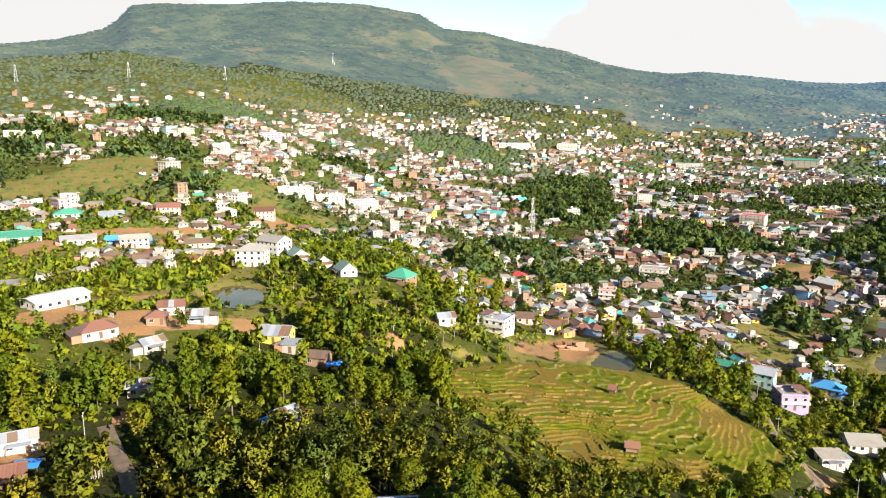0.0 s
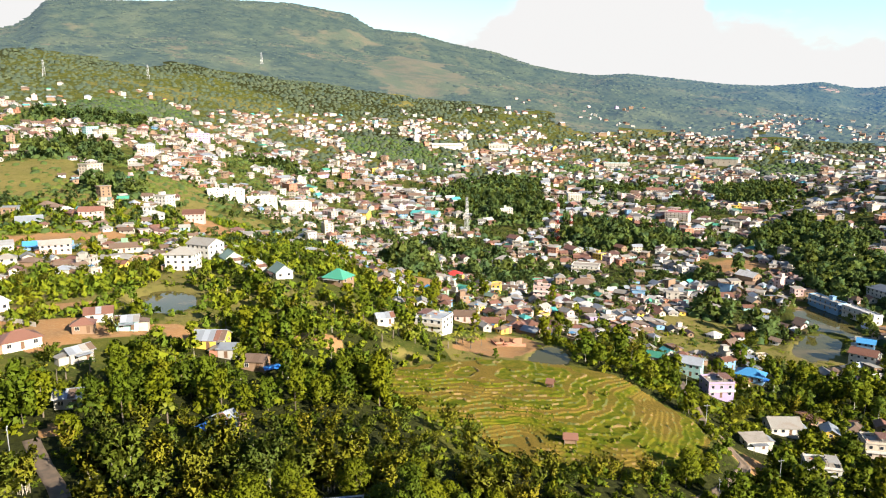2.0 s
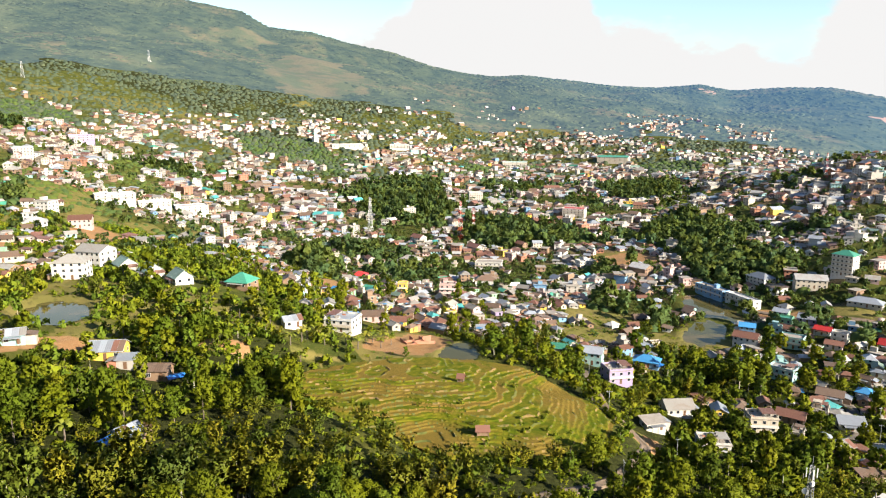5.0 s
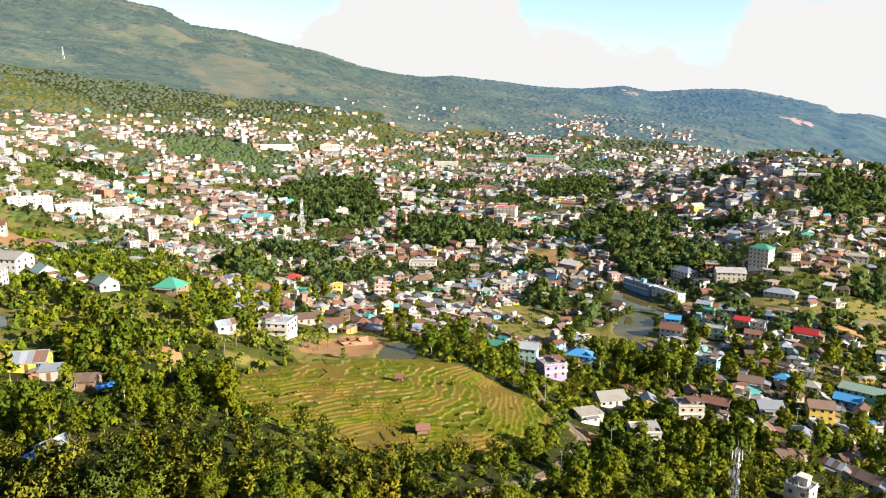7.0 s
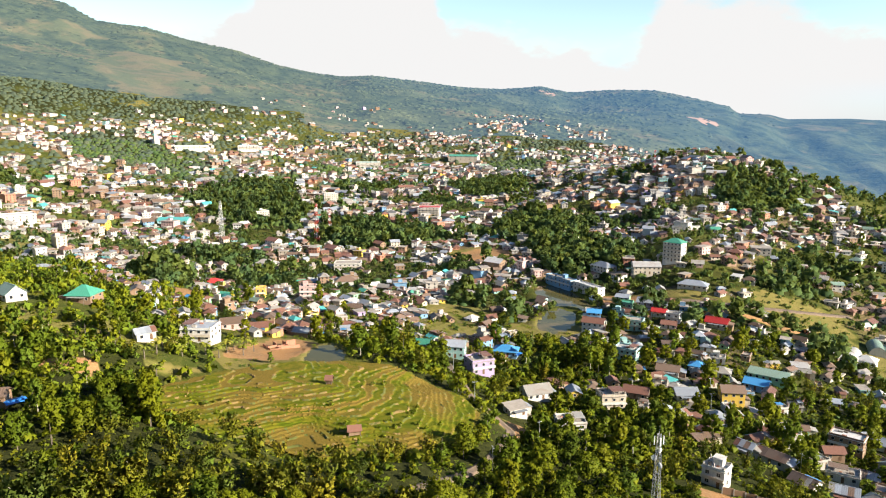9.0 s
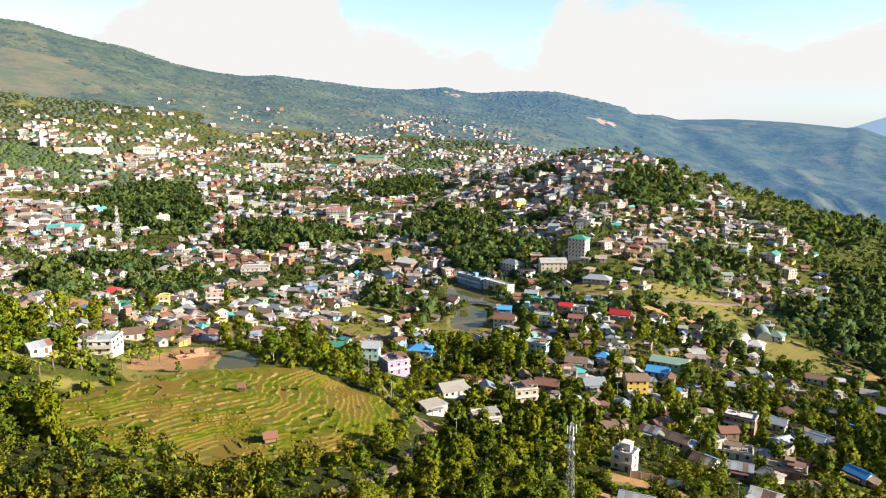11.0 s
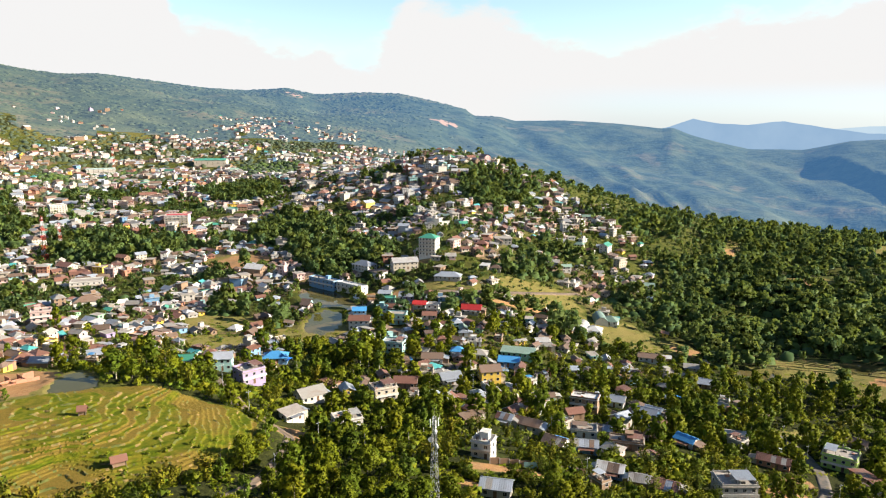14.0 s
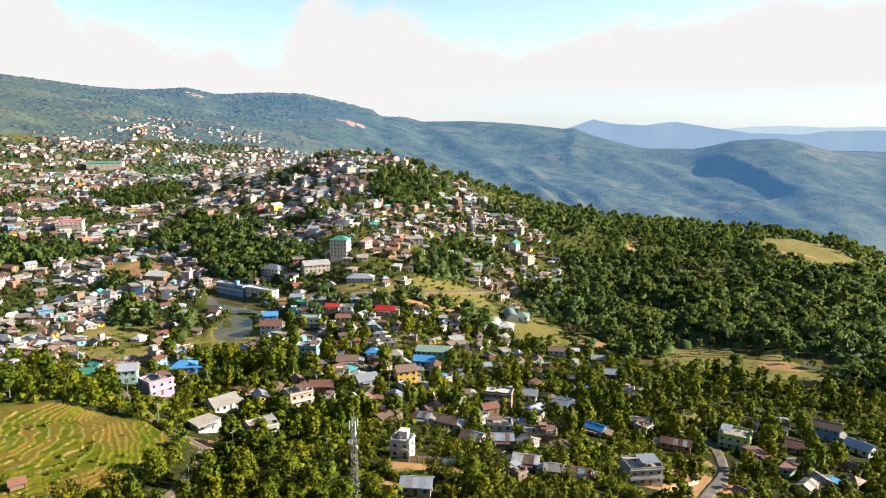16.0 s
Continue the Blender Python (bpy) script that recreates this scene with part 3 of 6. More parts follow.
# ------------------------------------------------------------------ the ground as one sheet
def mesh_from(name, verts, faces, mats, slots=None, smooth=False, normals=None, **attributes):
    """A mesh from arrays: verts (n, 3), faces (m, 3 or 4) or a list of such; attributes are floats per vertex."""
    me = bpy.data.meshes.new(name)
    groups = faces if isinstance(faces, list) else [faces]
    groups = [np.asarray(g, np.int32) for g in groups if len(g)]
    loops = np.concatenate([g.ravel() for g in groups])
    sizes = np.concatenate([np.full(len(g), g.shape[1], np.int32) for g in groups])
    starts = np.r_[0, np.cumsum(sizes)[:-1]].astype(np.int32)
    me.vertices.add(len(verts))
    me.vertices.foreach_set("co", np.asarray(verts, np.float32).ravel())
    me.loops.add(len(loops))
    me.loops.foreach_set("vertex_index", loops)
    me.polygons.add(len(sizes))
    me.polygons.foreach_set("loop_start", starts)
    for mat in mats:
        me.materials.append(mat)
    if slots is not None:
        me.polygons.foreach_set("material_index", np.asarray(slots, np.int32))
    me.polygons.foreach_set("use_smooth", np.full(len(sizes), bool(smooth)))
    for key, values in attributes.items():
        me.attributes.new(key, "FLOAT", "POINT").data.foreach_set("value", np.asarray(values, np.float32))
    me.update(calc_edges=True)
    me.validate()
    if normals is not None:
        me.polygons.foreach_set("use_smooth", np.full(len(me.polygons), True))
        me.normals_split_custom_set_from_vertices(np.asarray(normals, np.float32))
    return me


az_fine = np.arange(-52, 104.01, 0.33)
az_rest = np.arange(106, 308.1, 3.0)
azs = np.radians(np.r_[az_fine, az_rest])
rs = np.r_[0.02, 6, 12, 24, 36, 46, np.geomspace(55, 4700, 270)]
A, R = np.meshgrid(azs, rs)
gx, gy = (R * np.sin(A)).ravel(), (R * np.cos(A)).ravel()
gz = ground(gx, gy)
rows, cols = R.shape
i, j = np.meshgrid(np.arange(rows - 1), np.arange(cols), indexing="ij")
jn = (j + 1) % cols
quads = np.stack([i * cols + j, i * cols + jn, (i + 1) * cols + jn, (i + 1) * cols + j], -1).reshape(-1, 4)[:, ::-1]
dist = np.hypot(gx, gy)
bear = np.degrees(np.arctan2(gx, gy))
soil_v = np.maximum(share("soil", gx, gy), 0.0)
town_v = townness(gx, gy)
dry_v = np.maximum(share("open", gx, gy), 0.0) * 0.9
dry_v = np.maximum(dry_v, step(fbm(gx, gy, 170, 4, 77), 0.1, 0.3) * step(dist, 1200, 1500) * 0.55)
dry_v = np.maximum(dry_v, 0.7 * (1 - step(bear, -2, 5)) * step(bear, -52, -46) * step(dist, 232, 262) * (1 - step(dist, 620, 720)) * step(fbm(gx, gy, 50, 3, 66), -0.35, 0.05))


def far_edge(x, y):
    return 260 * fbm(x, y, 300, 4, 71) * (1 - step(np.degrees(np.arctan2(x, y)), 30, 48))


# Wooded share raised in the near east to spread the painted tree shade.
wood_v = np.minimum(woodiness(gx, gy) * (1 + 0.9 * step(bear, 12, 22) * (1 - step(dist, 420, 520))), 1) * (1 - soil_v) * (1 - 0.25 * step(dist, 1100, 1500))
edge_far = np.interp(bear, [-60, 36, 50, 110], [1950, 1900, 1450, 1450]) + far_edge(gx, gy)
behind = dist > edge_far
is_far = behind[quads].all(1) & (np.abs(bear[quads[:, 0]] - 26) < 79)


def sheet(name, faces, mats, **values):
    used, inverse = np.unique(faces, return_inverse=True)
    return new(name, mesh_from(name, np.stack([gx, gy, gz], 1)[used], inverse.reshape(-1, 4), mats, smooth=True, **{k: v[used] for k, v in values.items()}))


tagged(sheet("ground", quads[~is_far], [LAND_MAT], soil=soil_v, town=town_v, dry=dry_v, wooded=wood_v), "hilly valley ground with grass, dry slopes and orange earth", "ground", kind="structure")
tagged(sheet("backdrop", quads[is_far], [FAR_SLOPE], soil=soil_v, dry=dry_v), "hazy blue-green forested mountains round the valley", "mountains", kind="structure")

# water sheets
for wx, wy, wa, wb, wt, level in WATERS:
    ring = np.linspace(0, 2 * math.pi, 49)[:-1]
    s, c = math.sin(radians(wt)), math.cos(radians(wt))
    u, v = np.cos(ring) * wa * 1.45, np.sin(ring) * wb * 1.45
    px, py = wx + u * s + v * c, wy + u * c - v * s
    verts = np.r_[np.stack([px, py, np.full(48, level)], 1), np.stack([px, py, np.full(48, level - 0.4)], 1)]
    side = [(k, (k + 1) % 48, 48 + (k + 1) % 48, 48 + k) for k in range(48)]
    pond = new("water", mesh_from("water", verts, [np.array([list(range(48))[::-1]]), np.array(side)], [WATER]))
    tagged(pond, "murky brown-green pond water reflecting the sky", "pond", kind="structure")

# blue ranges beyond the last slopes: bearing and height of the crest in degrees above the eye
PEAKS = np.array([(-60, -3), (56, -3), (60, -1.3), (63.1, -0.6), (64.8, 0.0), (66.6, -0.36), (68.7, -0.45), (71, -0.17), (73.6, -0.6), (76.4, -1.0),
                  (79.8, -1.05), (81.5, -0.8), (84.8, -0.75), (92, -0.5), (125, -0.6)])
ra = np.radians(np.arange(-60, 125, 0.12))
deg = np.degrees(ra)
near_crest = np.interp(deg, PEAKS[:, 0], PEAKS[:, 1]) + 0.05 * fbm(deg * 10, 0 * ra, 9, 4, 3)
far_crest = np.interp(deg, [-60, 57, 66, 125], [-3, -3, -0.75, -0.6]) + 0.4 * fbm(deg * 10, 0 * ra + 50, 60, 4, 8)
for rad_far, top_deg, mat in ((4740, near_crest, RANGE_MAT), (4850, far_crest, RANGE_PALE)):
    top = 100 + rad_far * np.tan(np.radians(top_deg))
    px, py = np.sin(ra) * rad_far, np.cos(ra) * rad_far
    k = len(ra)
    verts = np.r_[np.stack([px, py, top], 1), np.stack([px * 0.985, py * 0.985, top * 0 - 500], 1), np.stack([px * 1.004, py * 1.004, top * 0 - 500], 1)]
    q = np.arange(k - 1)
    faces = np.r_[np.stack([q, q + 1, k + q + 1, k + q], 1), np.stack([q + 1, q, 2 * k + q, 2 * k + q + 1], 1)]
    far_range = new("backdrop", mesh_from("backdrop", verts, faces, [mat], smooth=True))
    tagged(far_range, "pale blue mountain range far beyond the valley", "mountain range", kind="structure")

# ------------------------------------------------------------------ terraced field
STEP_UP = 0.33
fx, fy = np.meshgrid(np.arange(-12, 108, 0.42), np.arange(144, 240, 0.42))
fx, fy = fx.ravel(), fy.ravel()
nx = len(np.arange(-12, 108, 0.42))
depth = polygon_depth(fx, fy, FIELD_EDGE)
h = field_slope(fx, fy) + 0.75 * fbm(fx, fy, 13, 4, 12)
level = np.floor(h / STEP_UP)
part_of = h / STEP_UP - level                       # 0 at the lower lip, 1 at the foot of the next
lip = 1 - step(part_of, 0.06, 0.11)
wall_share = 1 - step(part_of, 0.0, 0.07)
fz = (level + (1 - wall_share) - 1) * STEP_UP + STEP_UP * 0.0 + 0.22 * lip * (1 - wall_share) + 0.05 * fbm(fx, fy, 3, 2, 4)
ny = len(fx) // nx
ii, jj = np.meshgrid(np.arange(ny - 1), np.arange(nx - 1), indexing="ij")
quad = np.stack([ii * nx + jj, ii * nx + jj + 1, (ii + 1) * nx + jj + 1, (ii + 1) * nx + jj], -1).reshape(-1, 4)
keep = depth[quad].min(1) > 0
quad = quad[keep]
q_level = np.round(level[quad].mean(1)).astype(int)
q_lip = lip[quad].mean(1) > 0.33
rice_field = tagged(new("rice_field"), "harvested terraced rice field with earth bunds and green stubble", "rice field", kind="structure")
for lev in np.unique(q_level):
    for is_bund in (False, True):
        q = quad[(q_level == lev) & (q_lip == is_bund)]
        if len(q) < 6:
            continue
        used, inverse = np.unique(q, return_inverse=True)
        name = "bund" if is_bund else "terrace"
        piece = new(name, mesh_from(name, np.stack([fx, fy, fz + (0.0 if not is_bund else 0.0)], 1)[used], inverse.reshape(-1, 4), [BUND if is_bund else PADDY], smooth=True))
        piece.parent = rice_field


def earth_bund(points, parent, width=0.9, tall=0.45):
    """A low bank of earth that follows the ground through the points."""
    p = np.array(points, float)
    d = np.gradient(p, axis=0)
    d /= np.linalg.norm(d, axis=1)[:, None]
    side = np.stack([-d[:, 1], d[:, 0]], 1) * width / 2
    rows_v = []
    for shift, up in ((-1.0, -0.3), (-0.5, tall), (0.5, tall), (1.0, -0.3)):
        q = p + side * shift
        rows_v.append(np.c_[q, ground(q[:, 0], q[:, 1]) + up])
    k = len(p)
    q = np.arange(k - 1)
    faces = np.concatenate([np.stack([i * k + q, i * k + q + 1, (i + 1) * k + q + 1, (i + 1) * k + q], 1)[:, ::-1] for i in range(3)])
    piece = new("bund", mesh_from("bund", np.concatenate(rows_v), faces, [BUND], smooth=True))
    piece.parent = parent


valley_paddies = tagged(new("paddy_field"), "brown bare paddies with low earth bunds on the valley floor", "rice field", kind="structure")
for k in range(9):                       # long bunds across the valley, then short ones between them
    u = np.linspace(0, 1, 40)
    off = 5.5 * k + 7.0 * fbm(150 * u, 17.0 * k + 0 * u, 34, 3, 15)
    earth_bund(np.stack([392 + 60 * u + off * 0.95, 150 - 118 * u + off * 0.3], 1), valley_paddies)
    for m in range(6):
        a = (m + 0.35 * (k % 3)) / 6.2
        x0, y0 = 392 + 60 * a + 5.5 * k * 0.95 + 3.0 * ((k * 7 + m * 3) % 5 - 2) * 0.5, 150 - 118 * a + 5.5 * k * 0.3
        v = np.linspace(0, 1, 6)
        earth_bund(np.stack([x0 + 5.4 * v, y0 + 2.4 * v + 0.5 * np.sin(3 * v + m)], 1), valley_paddies, 0.7, 0.35)
# ------------------------------------------------------------------ trees
def rng(seed):
    return np.random.default_rng(seed)


def leaf_clumps(points, outward, size, g, bend=0.5):
    """A small ragged leaf clump, one triangle, at every point, turned roughly outward."""
    k = len(points)
    nrm = outward + g.normal(0, bend, (k, 3))
    nrm /= np.linalg.norm(nrm, axis=1)[:, None]
    side = np.cross(nrm, g.normal(0, 1, (k, 3)))
    side /= np.linalg.norm(side, axis=1)[:, None]
    other = np.cross(nrm, side)
    s = size * g.uniform(0.6, 1.35, (k, 1))
    v = np.stack([points - side * s * 0.55 - other * s * 0.3, points + side * s * 0.55 - other * s * 0.3 * g.uniform(0.2, 1.4, (k, 1)), points + other * s * 0.6], 1)
    return v.reshape(-1, 3), np.arange(3 * k).reshape(-1, 3)


def soft_normals(out, v, f):
    """Normals that follow the crown, roughened by the tilt of each clump."""
    a = np.cross(v[f[:, 1]] - v[f[:, 0]], v[f[:, 2]] - v[f[:, 0]])
    a /= np.linalg.norm(a, axis=1)[:, None] + 1e-9
    a = np.repeat(a, 3, 0)
    out = out / np.linalg.norm(out, axis=1)[:, None]
    a *= np.sign((a * out).sum(1))[:, None]
    out = out + 0.45 * a
    return out / np.linalg.norm(out, axis=1)[:, None]


def crown(height, width, lobes, leaves, size, seed, low=0.35, squash=0.8, lift=0.3, wide=0.78):
    """Leaf clumps over the outside of several lobes."""
    g = rng(seed)
    mids = []
    for k in range(lobes):
        a, up = g.uniform(0, 6.28), g.uniform(0, 1) ** 0.85
        spread = wide * (1 - 0.62 * up ** 3) * (0.6 + 0.4 * min(1, up * 2.5))
        rad = width * 0.5 * spread * math.sqrt(g.uniform(0.1, 1.2))
        mids.append((rad * math.cos(a), rad * math.sin(a), height * (low + (0.9 - low) * up), width * g.uniform(0.07, 0.17)))
    pts, outs = [], []
    for mx, my, mz, mr in mids:
        k = int(leaves / lobes * 1.5)
        d = g.normal(0, 1, (k, 3))
        d /= np.linalg.norm(d, axis=1)[:, None]
        p = np.array([mx, my, mz]) + d * mr * np.array([1, 1, squash]) * g.uniform(0.3, 1.35, (k, 1))
        inner = np.zeros(k, bool)
        for ox, oy, oz, orad in mids:
            q = (p - (ox, oy, oz)) / (orad, orad, orad * squash)
            inner |= (q ** 2).sum(1) < 0.22
        keep = ~inner & (d[:, 2] > -0.85)
        pts.append(p[keep])
        outs.append(d[keep])
    pts, outs = np.concatenate(pts), np.concatenate(outs)
    pick = g.permutation(len(pts))[:leaves]
    v, f = leaf_clumps(pts[pick], outs[pick], size, g)
    mid_z = height * (low + 0.82) * 0.5
    whole = v - (0, 0, mid_z * 0.75)
    whole /= np.linalg.norm(whole, axis=1)[:, None]
    return v, f, soft_normals(0.6 * np.repeat(outs[pick], 3, 0) + 1.1 * whole + (0, 0, lift), v, f)


def tube(path, radii, sides=6):
    """A tapered limb through points."""
    verts, faces = [], []
    for k, (p, r) in enumerate(zip(path, radii)):
        for s in range(sides):
            a = 2 * math.pi * s / sides
            verts.append((p[0] + r * math.cos(a), p[1] + r * math.sin(a), p[2]))
        if k:
            for s in range(sides):
                faces.append(((k - 1) * sides + s, (k - 1) * sides + (s + 1) % sides, k * sides + (s + 1) % sides, k * sides + s))
    return np.array(verts), np.array(faces)


def join(pieces):
    verts, faces, base = [], [], 0
    for v, f in pieces:
        verts.append(v)
        faces.append(np.asarray(f) + base)
        base += len(v)
    return np.concatenate(verts), np.concatenate(faces)


def trunk(height, width, seed, thick=0.22):
    g = rng(seed)
    lean = g.normal(0, 0.25, 2)
    pieces = [tube([(0, 0, -1.5), (lean[0] * 0.4, lean[1] * 0.4, height * 0.3), (lean[0], lean[1], height * 0.7)], (thick * 1.3, thick, thick * 0.4))]
    for k in range(5):
        a, z = g.uniform(0, 6.28), height * g.uniform(0.28, 0.5)
        r = width * g.uniform(0.25, 0.4)
        pieces.append(tube([(0, 0, z), (r * 0.5 * math.cos(a), r * 0.5 * math.sin(a), z + height * 0.12), (r * math.cos(a), r * math.sin(a), z + height * 0.27)], (thick * 0.5, thick * 0.35, thick * 0.12), 5))
    return join(pieces)


def bamboo(height, seed, leaves):
    """A clump of arching culms with feathery leaves; gives culms and leaves."""
    g = rng(seed)
    culms, pts, outs = [], [], []
    for k in range(14):
        a, reach = g.uniform(0, 6.28), height * g.uniform(0.12, 0.42)
        tall = height * g.uniform(0.7, 1.05)
        bx, by = g.normal(0, 0.6, 2)
        path = [(bx + reach * t ** 2.2 * math.cos(a), by + reach * t ** 2.2 * math.sin(a), tall * (t - 0.18 * t ** 4) - 1 * (t == 0)) for t in (0, 0.35, 0.7, 1.0)]
        culms.append(tube(path, (0.07, 0.06, 0.04, 0.015), 4))
        m = leaves // 14
        t = g.uniform(0.25, 1.0, m) ** 0.8
        q = np.stack([bx + reach * t ** 2.2 * math.cos(a), by + reach * t ** 2.2 * math.sin(a), tall * (t - 0.18 * t ** 4)], 1)
        q += g.normal(0, 0.42, (m, 3)) * (0.6 + 0.5 * t[:, None])
        pts.append(q)
        outs.append(g.normal(0, 1, (m, 3)))
    pts, outs = np.concatenate(pts), np.concatenate(outs)
    v, f = leaf_clumps(pts, outs / np.linalg.norm(outs, axis=1)[:, None], 0.72, g)
    return join(culms), (v, f, soft_normals(v * (1, 1, 0.15) + (0, 0, 1.6), v, f))


def banana(seed):
    g = rng(seed)
    stem = tube([(0, 0, -0.5), (0.05, 0, 1.2), (0.1, 0.05, 2.6)], (0.2, 0.16, 0.09), 6)
    pieces = []
    for k in range(9):
        a, rise = 2 * math.pi * k / 9 + g.uniform(-0.3, 0.3), g.uniform(0.5, 1.5)
        long, wide = g.uniform(1.7, 2.5), g.uniform(0.28, 0.4)
        dx, dy = math.cos(a), math.sin(a)
        rows_v = []
        for t in (0, 0.25, 0.5, 0.75, 1.0):
            r, z = long * t, 2.4 + rise * math.sin(t * 2.3) * 1.1 - 0.5 * t * t
            w = wide * (0.25 + 1.6 * t * (1.15 - t) * 1.6)
            rows_v += [(0.1 + dx * r - dy * w, dy * r + dx * w, z - 0.1), (0.1 + dx * r, dy * r, z), (0.1 + dx * r + dy * w, dy * r - dx * w, z - 0.1)]
        f = []
        for b in range(4):
            for c in range(2):
                f.append((b * 3 + c, b * 3 + c + 1, b * 3 + c + 4, b * 3 + c + 3))
        pieces.append((np.array(rows_v), np.array(f)))
    return stem, join(pieces)


def scatter(template, spots, turns, sizes, talls, tones):
    """Copies of a template (verts, faces) joined into one pair of arrays, with a tone for each vertex."""
    v, f, *more = template
    c, s = np.cos(turns)[:, None], np.sin(turns)[:, None]
    x = (v[None, :, 0] * c - v[None, :, 1] * s) * sizes[:, None] + spots[:, 0, None]
    y = (v[None, :, 0] * s + v[None, :, 1] * c) * sizes[:, None] + spots[:, 1, None]
    z = v[None, :, 2] * talls[:, None] + spots[:, 2, None]
    k = len(spots)
    faces = (f[None] + (np.arange(k) * len(v))[:, None, None]).reshape(-1, f.shape[1])
    nrm = None
    if more:
        m = more[0]
        nrm = np.stack([m[None, :, 0] * c - m[None, :, 1] * s, m[None, :, 0] * s + m[None, :, 1] * c, np.broadcast_to(m[None, :, 2], x.shape)], -1).reshape(-1, 3)
    return np.stack([x, y, z], -1).reshape(-1, 3), faces, np.repeat(tones, len(v)), nrm


def stuff(name, label, category, template, mat, spots, g, size=(0.75, 1.3), tall=(0.8, 1.25)):
    if not len(spots):
        return
    k = len(spots)
    sizes = g.uniform(*size, k)
    v, f, tone, nrm = scatter(template, spots, g.uniform(0, 6.28, k), sizes, sizes * g.uniform(*tall, k), g.uniform(0, 1, k))
    tagged(new(name, mesh_from(name, v, f, [mat], normals=nrm, tone=tone)), label, category, kind="stuff")


def thin_out(x, y, gap, g):
    """Indices of points at least gap apart (gap may differ from point to point)."""
    cells, kept = {}, []
    gap = np.broadcast_to(gap, x.shape)
    cell = float(gap.max())
    for k in g.permutation(len(x)):
        i, j = int(x[k] // cell), int(y[k] // cell)
        good = True
        for a in (i - 1, i, i + 1):
            for b in (j - 1, j, j + 1):
                for q in cells.get((a, b), ()):
                    if (x[q] - x[k]) ** 2 + (y[q] - y[k]) ** 2 < min(gap[q], gap[k]) ** 2:
                        good = False
                        break
        if good:
            kept.append(k)
            cells.setdefault((i, j), []).append(k)
    return np.array(kept)


def random_ground(count, r0, r1, az0, az1, g):
    """Points spread evenly over a sector of the land."""
    r = np.sqrt(g.uniform(r0 ** 2, r1 ** 2, count))
    a = np.radians(g.uniform(az0, az1, count))
    return r * np.sin(a), r * np.cos(a)


def near_any(x, y, spots, gap):
    """True where a point lies within gap of one of the spots (x, y)."""
    grid = {}
    for sx, sy in spots:
        grid.setdefault((int(sx // gap), int(sy // gap)), []).append((sx, sy))
    out = np.zeros(len(x), bool)
    for k in range(len(x)):
        i, j = int(x[k] // gap), int(y[k] // gap)
        out[k] = any((x[k] - sx) ** 2 + (y[k] - sy) ** 2 < gap * gap for a in (i - 1, i, i + 1) for b in (j - 1, j, j + 1) for sx, sy in grid.get((a, b), ()))
    return out
# ------------------------------------------------------------------ houses
def box_bm(bm, x0, y0, z0, x1, y1, z1):
    v = [bm.verts.new(p) for p in ((x0, y0, z0), (x1, y0, z0), (x1, y1, z0), (x0, y1, z0), (x0, y0, z1), (x1, y0, z1), (x1, y1, z1), (x0, y1, z1))]
    for f in ((3, 2, 1, 0), (4, 5, 6, 7), (0, 1, 5, 4), (1, 2, 6, 5), (2, 3, 7, 6), (3, 0, 4, 7)):
        bm.faces.new([v[k] for k in f])


def part(name, bm, mat, parent, label="", at=None, bevel=0.0):
    """Links a bmesh as one mesh object under a thing or a part."""
    if bevel:
        bmesh.ops.bevel(bm, geom=bm.edges[:], offset=bevel, segments=1, affect="EDGES")
    me = bpy.data.meshes.new(name)
    bm.to_mesh(me)
    bm.free()
    me.materials.append(mat)
    ob = new(name, me)
    ob.parent = parent
    if at is not None:
        ob.matrix_basis = at
    return tagged(ob, label)


def share_part(name, me, parent, at):
    ob = new(name, me)
    ob.parent = parent
    ob.matrix_basis = at
    return ob


def boxes_mesh(name, mat, *boxes):
    bm = bmesh.new()
    for b in boxes:
        box_bm(bm, *b)
    me = bpy.data.meshes.new(name)
    bm.to_mesh(me)
    bm.free()
    me.materials.append(mat)
    return me


# window: frame around a pane, facing -y; door likewise
FRAME_ME = boxes_mesh("frame", FRAME, (-0.62, -0.07, -0.62, -0.52, 0.03, 0.62), (0.52, -0.07, -0.62, 0.62, 0.03, 0.62), (-0.52, -0.07, 0.52, 0.52, 0.03, 0.62),
                      (-0.52, -0.1, -0.62, 0.52, 0.03, -0.52), (-0.03, -0.06, -0.52, 0.03, 0.03, 0.52))
PANE_ME = boxes_mesh("pane", GLASS, (-0.52, -0.03, -0.52, 0.52, 0.02, 0.52))
WINDOW_ME = boxes_mesh("window", FRAME, (-0.62, -0.07, -0.62, -0.52, 0.03, 0.62), (0.52, -0.07, -0.62, 0.62, 0.03, 0.62), (-0.52, -0.07, 0.52, 0.52, 0.03, 0.62), (-0.52, -0.1, -0.62, 0.52, 0.03, -0.52), (-0.52, -0.03, -0.52, 0.52, 0.02, 0.52))
WINDOW_ME.materials.append(GLASS)
for face in list(WINDOW_ME.polygons)[-6:]:
    face.material_index = 1
DOOR_ME = boxes_mesh("door", WOOD, (-0.48, -0.05, 0, 0.48, 0.03, 2.05))
TAKEN = []


